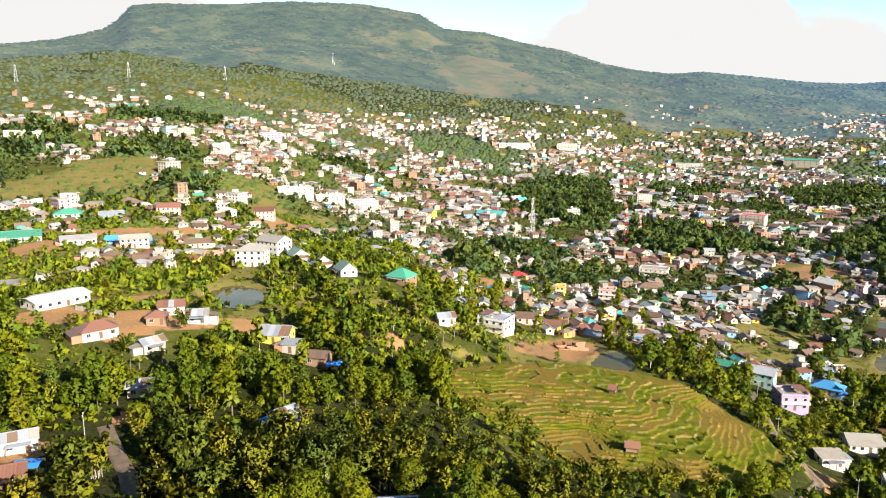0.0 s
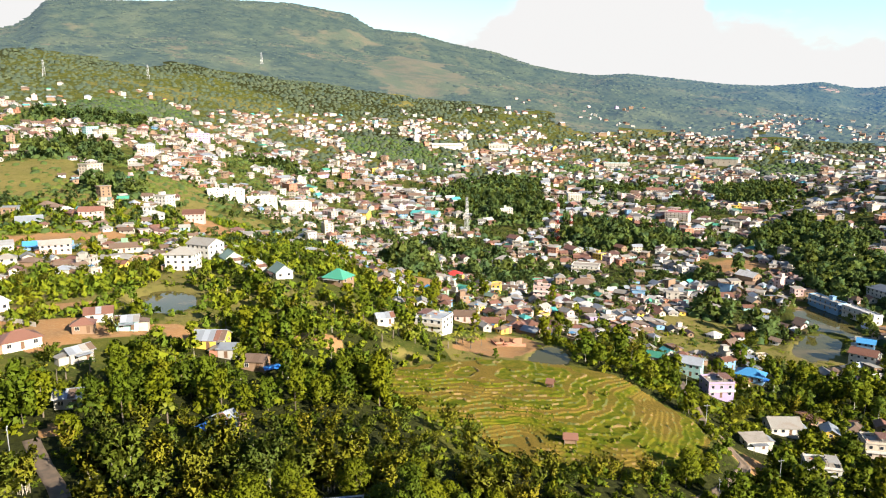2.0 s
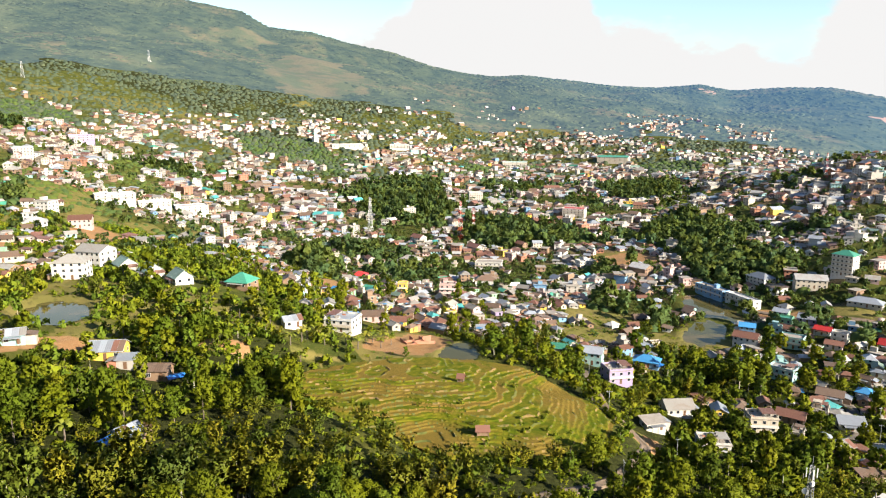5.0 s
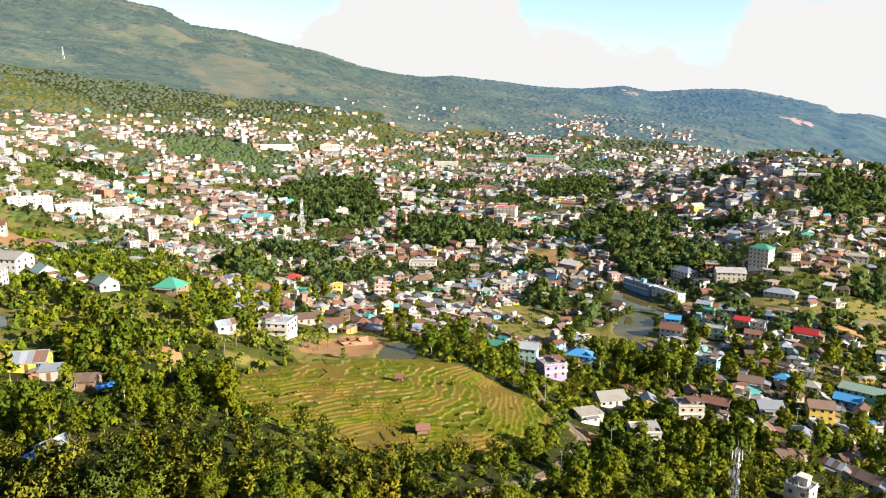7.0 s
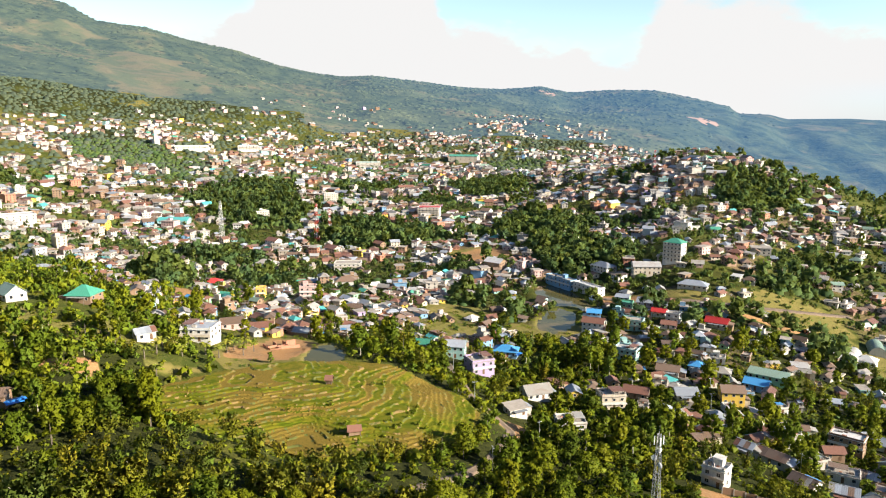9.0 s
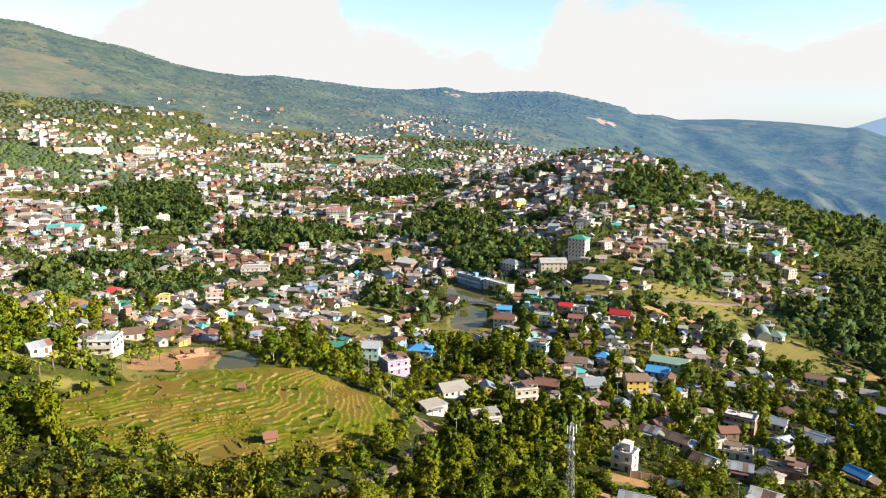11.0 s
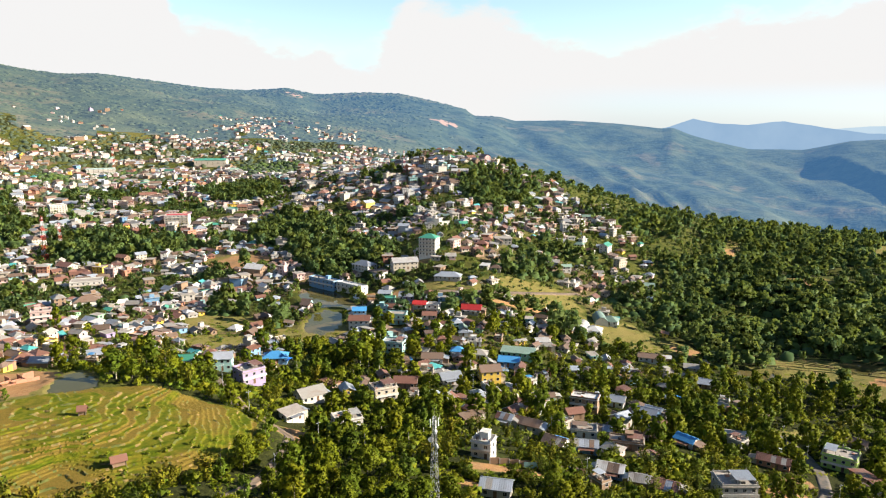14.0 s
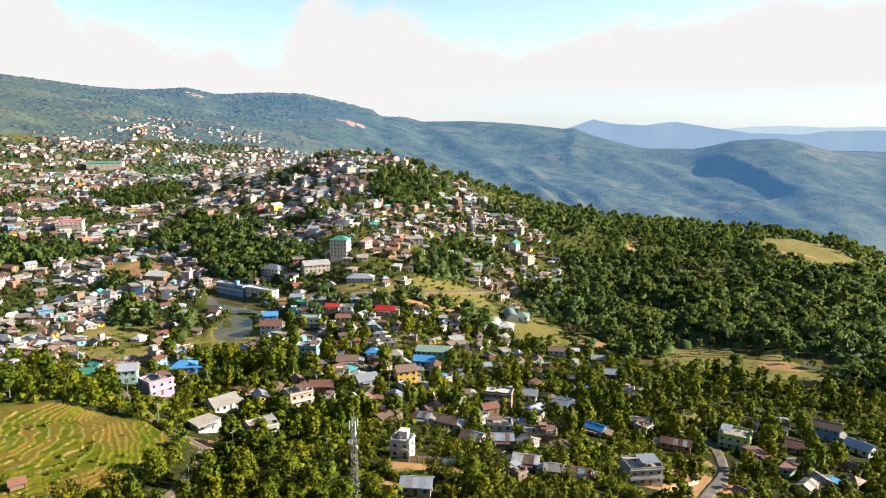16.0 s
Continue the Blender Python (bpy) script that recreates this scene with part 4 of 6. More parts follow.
def roof_bm(kind, w, d, rise, over=0.55, thick=0.16):
    """A roof over a w by d plan, its eaves at z = 0."""
    bm = bmesh.new()
    a, b = w / 2 + over, d / 2 + over
    drop = -over * rise / (d / 2) * 0.6
    if kind == "gable":
        top = [(-a, -b, drop), (a, -b, drop), (a, 0, rise), (-a, 0, rise), (a, b, drop), (-a, b, drop)]
        faces = ((0, 1, 2, 3), (3, 2, 4, 5))
    elif kind == "hip":
        k = max(a - b, a * 0.12)
        top = [(-a, -b, drop), (a, -b, drop), (k, 0, rise), (-k, 0, rise), (a, b, drop), (-a, b, drop)]
        faces = ((0, 1, 2, 3), (3, 2, 4, 5), (1, 4, 2), (5, 0, 3))
    else:
        top = [(-a, -b, drop * 0.4), (a, -b, drop * 0.4), (a, b, rise * 0.55), (-a, b, rise * 0.55)]
        faces = ((0, 1, 2, 3),)
    up = [bm.verts.new((x, y, z + thick)) for x, y, z in top]
    low = [bm.verts.new((x, y, z)) for x, y, z in top]
    for f in faces:
        bm.faces.new([up[k] for k in f])
        bm.faces.new([low[k] for k in reversed(f)])
    rim = {"gable": (0, 1, 2, 4, 5, 3), "hip": (0, 1, 4, 5)}.get(kind, (0, 1, 2, 3))
    for p, q in zip(rim, rim[1:] + rim[:1]):
        bm.faces.new((low[p], low[q], up[q], up[p]))
    return bm


def roof_sheets(top, w, d, rise, cover, g, over=0.55):
    """Single corrugated sheets laid on both sides of a gabled roof, some newer or rustier than the rest."""
    a, b = w / 2 + over, d / 2 + over
    drop = -over * rise / (d / 2) * 0.6
    k = max(4, int(2 * a / 1.7))
    long = math.hypot(b, rise - drop)
    bm = bmesh.new()
    half = a / k - 0.015
    for i in range(6):
        x0, x1 = -half + 2 * half * i / 6, -half + 2 * half * (i + 1) / 6
        z0, z1 = (0.03, 0.07) if i % 2 == 0 else (0.07, 0.03)
        v = [bm.verts.new(p) for p in ((x0, -long * 0.5, z0), (x1, -long * 0.5, z1), (x1, long * 0.5, z1), (x0, long * 0.5, z0))]
        bm.faces.new(v)
    me = {}
    others = ["rust", "brown", "grey", "silver"]
    for side in (-1, 1):
        tilt = math.degrees(math.atan2(rise - drop, b))
        for i in range(k):
            pick_c = cover if g.random() < 0.72 else g.choice(others)
            if pick_c not in me:
                m2 = bpy.data.meshes.new("roof_sheet")
                bm.to_mesh(m2)
                m2.materials.append(ROOFS[pick_c])
                me[pick_c] = m2
            cx = -a + (i + 0.5) * 2 * a / k
            share_part("roof_sheet", me[pick_c], top, pose(cx, side * b / 2, (rise + drop) / 2 + 0.16 + 0.02 * g.random(), tilt if side < 0 else tilt, 0, 0 if side < 0 else 180))
    bm.free()


def wall_bm(kind, w, d, h, rise, foot):
    bm = bmesh.new()
    box_bm(bm, -w / 2, -d / 2, -foot, w / 2, d / 2, h)
    if kind == "gable":
        for x0, x1 in ((-w / 2, -w / 2 + 0.18), (w / 2 - 0.18, w / 2)):
            v = [bm.verts.new(p) for p in ((x0, -d / 2, h), (x0, d / 2, h), (x0, 0, h + rise * 0.97), (x1, -d / 2, h), (x1, d / 2, h), (x1, 0, h + rise * 0.97))]
            for f in ((0, 2, 1), (3, 4, 5), (0, 3, 5, 2), (1, 2, 5, 4), (0, 1, 4, 3)):
                bm.faces.new([v[k] for k in f])
    elif kind == "shed":
        v = [bm.verts.new(p) for p in ((-w / 2, -d / 2, h), (w / 2, -d / 2, h), (w / 2, d / 2, h), (-w / 2, d / 2, h), (w / 2, d / 2, h + rise * 0.5), (-w / 2, d / 2, h + rise * 0.5))]
        for f in ((0, 1, 4, 5), (1, 2, 4), (0, 5, 3), (2, 3, 5, 4)):
            bm.faces.new([v[k] for k in f])
    return bm


def window(ob, at, whole):
    if whole:
        share_part("window", WINDOW_ME, ob, at)
    else:
        share_part("pane", PANE_ME, share_part("window", FRAME_ME, ob, at), pose(0, 0, 0))


def house(x, y, turn, w, d, storeys=1, roof="gable", wall="white", cover="rust", label="", name="house", group="", rise=None, storey=2.7, balcony=False, seed=0):
    """One house with its walls, roof, windows and door; turn: where its long side faces, degrees clockwise from -y."""
    g = random.Random(int(x * 7 + y * 13) + seed)
    ca, sa = math.cos(radians(-turn)), math.sin(radians(-turn))
    corners = [(x + a * ca - b * sa, y + a * sa + b * ca) for a in (-w / 2, w / 2) for b in (-d / 2, d / 2)]
    zs = ground(np.array([c[0] for c in corners]), np.array([c[1] for c in corners]))
    base = float(zs.mean()) * 0.5 + float(zs.max()) * 0.5
    foot = base - float(zs.min()) + 0.6
    TAKEN.append((x, y, max(w, d) / 2 + 1.5))
    ob = new(name)
    ob.matrix_basis = pose(x, y, base, 0, 0, -turn)
    h = storeys * storey
    rise = rise if rise is not None else min(d * 0.27, 2.6)
    part("wall", wall_bm(roof, w, d, h, rise, foot), WALLS[wall], ob)
    if roof == "flat":
        bm = bmesh.new()
        box_bm(bm, -w / 2 - 0.35, -d / 2 - 0.35, h, w / 2 + 0.35, d / 2 + 0.35, h + 0.18)
        part("roof", bm, ROOFS[cover], ob)
        bm = bmesh.new()
        for b in ((-w / 2, -d / 2, w / 2, -d / 2 + 0.15), (-w / 2, d / 2 - 0.15, w / 2, d / 2), (-w / 2, -d / 2 + 0.15, -w / 2 + 0.15, d / 2 - 0.15), (w / 2 - 0.15, -d / 2 + 0.15, w / 2, d / 2 - 0.15)):
            box_bm(bm, b[0], b[1], h + 0.18, b[2], b[3], h + 0.85)
        part("parapet", bm, WALLS[wall], ob)
        if w > 6 and g.random() < 0.5:
            bm = bmesh.new()
            sx = (g.random() - 0.5) * w * 0.4
            box_bm(bm, sx - 1.4, d / 2 - 3.2, h + 0.18, sx + 1.4, d / 2 - 0.4, h + 2.5)
            box_bm(bm, sx - 1.6, d / 2 - 3.4, h + 2.5, sx + 1.6, d / 2 - 0.2, h + 2.65)
            part("stair_hut", bm, WALLS[wall], ob)
            bm = bmesh.new()
            bmesh.ops.create_cone(bm, cap_ends=True, segments=12, radius1=0.6, radius2=0.55, depth=1.3, matrix=Matrix.Translation((-sx - 1.5, -d / 2 + 1.6, h + 0.83)))
            part("water_tank", bm, TANK, ob)
        if math.hypot(x, y) < 345:
            for sx in (-1, 0, 1):
                for sy in (-1, 1):
                    bm = bmesh.new()
                    cx, cy, tall = sx * (w / 2 - 0.3), sy * (d / 2 - 0.3), g.uniform(1.0, 2.0)
                    box_bm(bm, cx - 0.14, cy - 0.14, h + 0.18, cx + 0.14, cy + 0.14, h + tall)
                    part("column", bm, WALLS["grey"], ob)
            if g.random() < 0.75:
                x0, x1 = sorted((g.choice((-1, 1)) * w * 0.46, g.uniform(-0.15, 0.15) * w))
                bm = bmesh.new()
                box_bm(bm, x0, -d * 0.42, h + 1.9, x1, d * 0.3, h + 1.98)
                canopy = part("canopy", bm, ROOFS[g.choice(("rust", "brown", "grey", "silver", "blue"))], ob)
                for px in (x0 + 0.15, x1 - 0.15):
                    for py in (-d * 0.4, d * 0.28):
                        bm = bmesh.new()
                        box_bm(bm, px - 0.06, py - 0.06, h + 0.18, px + 0.06, py + 0.06, h + 1.9)
                        part("post", bm, BARK, canopy)
            for k in range(3):
                bm = bmesh.new()
                cx, cy, s = g.uniform(-0.4, 0.4) * w, g.uniform(-0.35, 0.35) * d, g.uniform(0.4, 0.9)
                box_bm(bm, cx - s, cy - s * 0.6, h + 0.18, cx + s, cy + s * 0.6, h + 0.18 + s * 0.7)
                part("stacked_material", bm, (BARK, WALLS["brick"], WALLS["grey"])[k], ob)
    else:
        top = part("roof", roof_bm(roof, w, d, rise), ROOFS[cover], ob, at=pose(0, 0, h))
        if roof == "gable" and math.hypot(x, y) < 260:
            roof_sheets(top, w, d, rise, cover, g)
        if roof in ("gable", "hip"):
            bm = bmesh.new()
            k = w / 2 + 0.5 if roof == "gable" else max(w / 2 - d / 2, w * 0.06) + 0.3
            box_bm(bm, -k, -0.16, rise + 0.1, k, 0.16, rise + 0.24)
            part("ridge_cap", bm, ROOFS[cover], ob, at=pose(0, 0, h))
    if storeys > 1 and (balcony or roof == "flat"):
        for s in range(1, storeys):
            bm = bmesh.new()
            box_bm(bm, -w / 2 - 0.05, -d / 2 - 1.0, s * storey - 0.15, w / 2 + 0.05, -d / 2, s * storey)
            box_bm(bm, -w / 2 - 0.05, -d / 2 - 1.0, s * storey, w / 2 + 0.05, -d / 2 - 0.92, s * storey + 0.85)
            part("balcony", bm, WALLS["white" if wall != "white" else "cream"], ob)
    far = math.hypot(x, y) > 230
    if math.hypot(x, y) < 430 and roof != "flat" and g.random() < 0.65:
        side = g.choice((-1, 1))
        aw, ad, ah = g.uniform(1.8, 3.0), d * g.uniform(0.55, 0.95), g.uniform(1.9, 2.3)
        x0, x1 = (w / 2, w / 2 + aw) if side > 0 else (-w / 2 - aw, -w / 2)
        bm = bmesh.new()
        box_bm(bm, x0, -ad / 2, -foot, x1, ad / 2, ah)
        annex = part("lean_to", bm, WALLS[g.choice(("brown", "grey", "brick", "cream"))], ob)
        bm = bmesh.new()
        hi, lo, ov = ah + 0.75, ah + 0.05, 0.35
        za, zb = (hi, lo) if side > 0 else (lo, hi)
        xa, xb = (x0, x1 + ov) if side > 0 else (x0 - ov, x1)
        v = [bm.verts.new(q) for q in ((xa, -ad / 2 - ov, za), (xb, -ad / 2 - ov, zb), (xb, ad / 2 + ov, zb), (xa, ad / 2 + ov, za), (xa, -ad / 2 - ov, za + 0.08), (xb, -ad / 2 - ov, zb + 0.08), (xb, ad / 2 + ov, zb + 0.08), (xa, ad / 2 + ov, za + 0.08))]
        for f in ((3, 2, 1, 0), (4, 5, 6, 7), (0, 1, 5, 4), (1, 2, 6, 5), (2, 3, 7, 6), (3, 0, 4, 7)):
            bm.faces.new([v[q] for q in f])
        part("lean_to_roof", bm, ROOFS[g.choice(("rust", "brown", "grey", "silver"))], annex)
    if math.hypot(x, y) < 430 and storeys == 1 and roof != "flat" and g.random() < 0.4:
        bm = bmesh.new()
        box_bm(bm, -w * 0.36, -d / 2 - 2.0, h - 0.55, w * 0.36, -d / 2, h - 0.47)
        awning = part("awning", bm, ROOFS[g.choice(("rust", "blue", "grey", "silver"))], ob)
        for sx in (-0.33, 0.33):
            bm = bmesh.new()
            box_bm(bm, sx * w - 0.06, -d / 2 - 1.9, -foot, sx * w + 0.06, -d / 2 - 1.78, h - 0.55)
            part("post", bm, BARK, awning)
    across = max(1, min(6, int(w / 2.6)))
    deep = max(1, min(3, int(d / 3.2)))
    for s in range(storeys):
        z = s * storey + 1.55
        for k in range(across):
            px = (k + 0.5) / across * w - w / 2
            if s == 0 and k == across // 2:
                share_part("door", DOOR_ME, ob, pose(px, -d / 2, 0.05))
                continue
            window(ob, pose(px, -d / 2, z), far)
        for k in range(deep):
            py = (k + 0.5) / deep * d - d / 2
            for sx, rot in ((w / 2, 90), (-w / 2, -90)):
                if storeys * deep > 6 and sx < 0:
                    continue
                window(ob, pose(sx, py, z, 0, 0, rot), far)
    words = {"gable": "gabled", "hip": "hipped", "shed": "lean-to", "flat": "flat concrete"}
    tone = {"concrete": "grey"}.get(cover, cover.replace("_", " "))
    label = label or f"{'one' if storeys == 1 else 'two' if storeys == 2 else 'tall several'}-storey {wall} house with {words[roof]} {tone if roof != 'flat' else ''} roof".replace("  ", " ")
    return tagged(ob, label, "house", group)


# ------------------------------------------------------------------ masts
def mast(x, y, height, wide, colours, label, dishes=True, sections=9):
    """A lattice mast with four legs, rings, diagonals and antennas."""
    base = ground_at(x, y)
    ob = tagged(new("lattice_mast"), label, "mast")
    ob.matrix_basis = pose(x, y, base, 0, 0, 20)
    TAKEN.append((x, y, wide))
    t_wide = wide * 0.35

    def half(z):
        return (wide + (t_wide - wide) * z / height) / 2

    def bar(bm, p, q, r):
        p, q = Vector(p), Vector(q)
        m = Matrix.Translation((p + q) / 2) @ (q - p).to_track_quat("Z", "Y").to_matrix().to_4x4()
        bmesh.ops.create_cone(bm, cap_ends=True, segments=4, radius1=r, radius2=r, depth=(q - p).length, matrix=m)

    sign = ((-1, -1), (1, -1), (1, 1), (-1, 1))
    for k in range(sections):
        z0, z1 = height * k / sections, height * (k + 1) / sections
        a, b = half(z0), half(z1)
        bm = bmesh.new()
        for i, (sx, sy) in enumerate(sign):
            tx, ty = sign[(i + 1) % 4]
            bar(bm, (sx * a, sy * a, z0 - (0.5 if k == 0 else 0)), (sx * b, sy * b, z1), 0.03 * wide)
            bar(bm, (sx * a, sy * a, z0), (tx * b, ty * b, z1), 0.017 * wide)
            bar(bm, (tx * a, ty * a, z0), (sx * b, sy * b, z1), 0.017 * wide)
            bar(bm, (sx * b, sy * b, z1), (tx * b, ty * b, z1), 0.019 * wide)
        part("lattice_section", bm, colours[k % len(colours)], ob)
    for k in range(4):
        bm = bmesh.new()
        box_bm(bm, -0.16, -0.1, -1.1, 0.16, 0.1, 1.1)
        a = 90 * k + 45
        part("antenna", bm, WHITE_PAINT, ob, at=pose(1.1 * math.cos(radians(a)), 1.1 * math.sin(radians(a)), height - 1.6, 0, 0, a - 90), bevel=0.03)
    for k in range(3 if dishes else 0):
        bm = bmesh.new()
        bmesh.ops.create_cone(bm, cap_ends=True, segments=14, radius1=0.75, radius2=0.6, depth=0.35)
        part("dish", bm, WHITE_PAINT, ob, at=pose(0.9 * math.cos(2.1 * k), 0.9 * math.sin(2.1 * k), height - 4.5 - 1.6 * k, 90, 0, 120 * k))
    bm = bmesh.new()
    bar(bm, (0, 0, height - 1.5), (0, 0, height + 2.2), 0.04)
    part("lightning_rod", bm, STEEL, ob)
    return ob


def road(points, width, mat, label, name="road"):
    """A strip that follows the ground through the points."""
    pts = []
    for (ax, ay), (bx, by) in zip(points, points[1:]):
        k = max(2, int(math.hypot(bx - ax, by - ay) / 3))
        pts += [(ax + (bx - ax) * i / k, ay + (by - ay) * i / k) for i in range(k)]
    pts.append(points[-1])
    p = np.array(pts, float)
    for _ in range(6):
        p[1:-1] = (p[:-2] + 2 * p[1:-1] + p[2:]) / 4
    d = np.gradient(p, axis=0)
    d /= np.linalg.norm(d, axis=1)[:, None]
    nrm = np.stack([-d[:, 1], d[:, 0]], 1)
    wob = width / 2 * (1 + 0.15 * fbm(p[:, 0], p[:, 1], 9, 2, 6))
    lanes = [p + nrm * (wob * s)[:, None] for s in (-1, -0.5, 0, 0.5, 1)]
    mid_z = ground(p[:, 0], p[:, 1]) + 0.14
    verts = np.concatenate([np.c_[l, np.maximum(ground(l[:, 0], l[:, 1]) + 0.08, mid_z)] for l in lanes])
    verts = np.r_[verts, np.c_[lanes[0], ground(lanes[0][:, 0], lanes[0][:, 1]) - 1], np.c_[lanes[-1], ground(lanes[-1][:, 0], lanes[-1][:, 1]) - 1]]
    k = len(p)
    q = np.arange(k - 1)
    order = [5, 0, 1, 2, 3, 4, 6]
    faces = np.concatenate([np.stack([order[i] * k + q, order[i] * k + q + 1, order[i + 1] * k + q + 1, order[i + 1] * k + q], 1)[:, ::-1] for i in range(6)])
    ob = new(name, mesh_from(name, verts, faces, [mat], smooth=True))
    for i in range(0, k, 2):
        TAKEN.append((p[i, 0], p[i, 1], width / 2 + 1.2))
    return tagged(ob, label, "road", kind="structure")
# ------------------------------------------------------------------ houses that stand out
house(-51, 207, 6, 9.1, 7.3, 1, "gable", "yellow", "silver", label="bright yellow house with pale blue and silver roof among trees")
house(-45, 200, 7, 4.6, 3.9, 1, "shed", "grey", "silver")
house(-82, 189, -48, 6.2, 4.3, 1, "gable", "grey", "silver")
house(-36, 150, -44, 4.6, 3.9, 1, "gable", "blue", "silver", label="small blue house with patched silver roof among trees")
house(-72, 159, -9, 5.8, 4.6, 1, "gable", "grey", "silver")
house(-89, 223, -17, 7.7, 5.4, 1, "gable", "white", "rust")
house(-78, 216, -10, 6.2, 5.0, 1, "gable", "turquoise", "silver")
house(-89, 211, -13, 5.9, 4.8, 1, "hip", "brown", "rust")
house(-36, 193, 14, 6.7, 4.7, 1, "gable", "brown", "brown")
house(-86, 311, 5, 12.5, 10.0, 3, "hip", "white", "grey", storey=2.4, label="large white two-storey house with stepped hipped roofs")
house(-86, 352, 30, 14.0, 11.0, 3, "gable", "white", "grey", storey=2.6, label="tall white house with stepped grey roofs")
house(-69, 329, 62, 9.0, 8.0, 1, "gable", "white", "pale_green", rise=3.0)
house(-55, 309, 62, 8.6, 7.6, 1, "gable", "white", "pale_green", rise=3.0)
house(-42, 296, 62, 8.4, 7.4, 1, "gable", "white", "pale_green", rise=2.9)
house(-18, 298, 30, 10.0, 9.0, 1, "hip", "brown", "green", rise=3.2, label="house with bright green gabled roof above the wood")
house(21, 268, 29, 11.6, 10.4, 2, "flat", "white", "silver", storey=2.2, label="large white modern villa with open upper floor")
house(1, 258, -15, 6.5, 5.2, 1, "gable", "white", "silver")
house(37, 298, 7, 9.0, 6.2, 1, "gable", "pink", "brown")
house(48, 296, 14, 7.0, 5.6, 1, "gable", "yellow", "rust")
house(62, 301, 17, 6.9, 5.5, 1, "hip", "brown", "rust")
house(130, 272, 36, 10.4, 7.3, 2, "gable", "turquoise", "silver", label="two-storey turquoise and white house with silver roof")
house(129, 246, 3, 10.0, 9.0, 2, "flat", "purple", "concrete", label="purple two-storey house with unfinished flat roof")
house(163, 281, 40, 11.5, 8.1, 1, "hip", "blue", "blue", label="house with bright blue patched roof")
house(120, 285, 33, 7.3, 5.9, 1, "gable", "white", "green")
house(139, 298, 35, 5.6, 5.1, 1, "hip", "white", "rust")
house(142, 222, 8, 10.6, 8.5, 1, "gable", "white", "grey")
house(119, 200, 1, 7.3, 5.1, 1, "shed", "white", "concrete")
house(135, 189, 21, 9.8, 7.9, 1, "flat", "white", "concrete", label="white bungalow with weathered flat concrete roof")
house(165, 204, 19, 9.6, 7.6, 2, "flat", "cream", "concrete")
house(218, 257, 60, 11.2, 7.8, 2, "flat", "turquoise", "white")
house(53, 482, 16, 10.5, 8.4, 1, "hip", "white", "red", label="white house with bright red hipped roof")
house(72, 417, 20, 5.5, 5.5, 2, "flat", "yellow", "concrete", label="bright yellow two-storey house")
house(99, 410, 19, 9.8, 7.8, 3, "flat", "pink", "concrete")
house(175, 568, 25, 22.6, 13.6, 2, "flat", "white", "concrete")
house(252, 540, 0, 14.4, 10.1, 2, "flat", "white", "white")
house(-85, 736, -15, 30.9, 18.6, 2, "flat", "white", "white", label="long white two-storey block")
house(-113, 699, -14, 28.4, 14.2, 2, "flat", "white", "white")
house(-140, 664, -17, 32.6, 16.3, 2, "flat", "white", "white")
house(57, 824, 19, 31.9, 19.1, 1, "gable", "turquoise", "teal", label="large hall with teal sheet roof")
house(154, 831, 1, 16.4, 11.5, 4, "flat", "white", "concrete", label="white four-storey block beside the wood")
house(265, 923, 6, 18.6, 14.9, 5, "flat", "white", "concrete", label="tall white block with square roof hut")
house(351, 786, 34, 26.4, 18.5, 4, "flat", "white", "red", label="white four-storey hotel with red roof")
house(465, 1333, 19, 47.5, 23.8, 3, "flat", "white", "teal", label="long white hall with pale teal edge")
house(664, 1301, 37, 60.0, 36.0, 3, "gable", "cream", "green", label="large hall with green gabled roof")
house(142, 1420, 6, 59.3, 23.7, 2, "flat", "white", "white", label="long white school block on the hill")
house(252, 1443, 10, 39.9, 19.9, 3, "flat", "white", "concrete")
house(147, 134, 68, 6.5, 5.8, 2, "flat", "white", "white", label="white two-storey house beside a long yard wall")
house(237, 230, 56, 6.6, 6.0, 1, "hip", "white", "blue", label="white house with light blue hipped roof")
house(244, 222, 53, 8.2, 6.6, 1, "hip", "white", "grey")
house(267, 215, 61, 17.0, 6.8, 1, "shed", "green", "pale_green")
house(251, 208, 60, 9.9, 7.0, 1, "gable", "blue", "blue")
house(223, 197, 34, 9.1, 7.4, 2, "gable", "yellow", "brown")
house(203, 203, 25, 9.0, 7.2, 1, "gable", "grey", "silver")
house(184, 211, 51, 9.6, 6.7, 1, "gable", "brown", "rust")
house(219, 230, 49, 9.8, 6.9, 1, "gable", "white", "brown")
house(241, 157, 67, 11.8, 7.1, 2, "flat", "brown", "white", label="two-storey brown building with pale flat roof")
house(260, 153, 70, 8.1, 6.5, 1, "gable", "white", "silver")
house(257, 136, 77, 9.5, 6.6, 1, "gable", "blue", "silver")
house(189, 148, 77, 9.8, 5.8, 1, "gable", "grey", "brown")
house(185, 156, 75, 6.0, 4.8, 1, "gable", "white", "silver")
house(225, 152, 31, 7.0, 5.6, 1, "gable", "brown", "rust")
house(208, 136, 57, 9.8, 5.8, 1, "flat", "white", "concrete")
house(191, 124, 57, 7.7, 5.4, 1, "gable", "blue", "silver")
house(212, 120, 61, 12.4, 6.2, 1, "flat", "brown", "concrete")
house(239, 109, 95, 7.6, 5.4, 1, "gable", "white", "blue")
house(355, 225, 68, 9.4, 8.5, 1, "hip", "white", "white", label="white hut with domed pale roof on the slope")
house(386, 232, 69, 10.1, 9.0, 1, "hip", "white", "pale_green")
house(280, 402, 84, 26.0, 6.5, 2, "flat", "blue", "concrete", label="long two-storey blue-grey lakeside building")
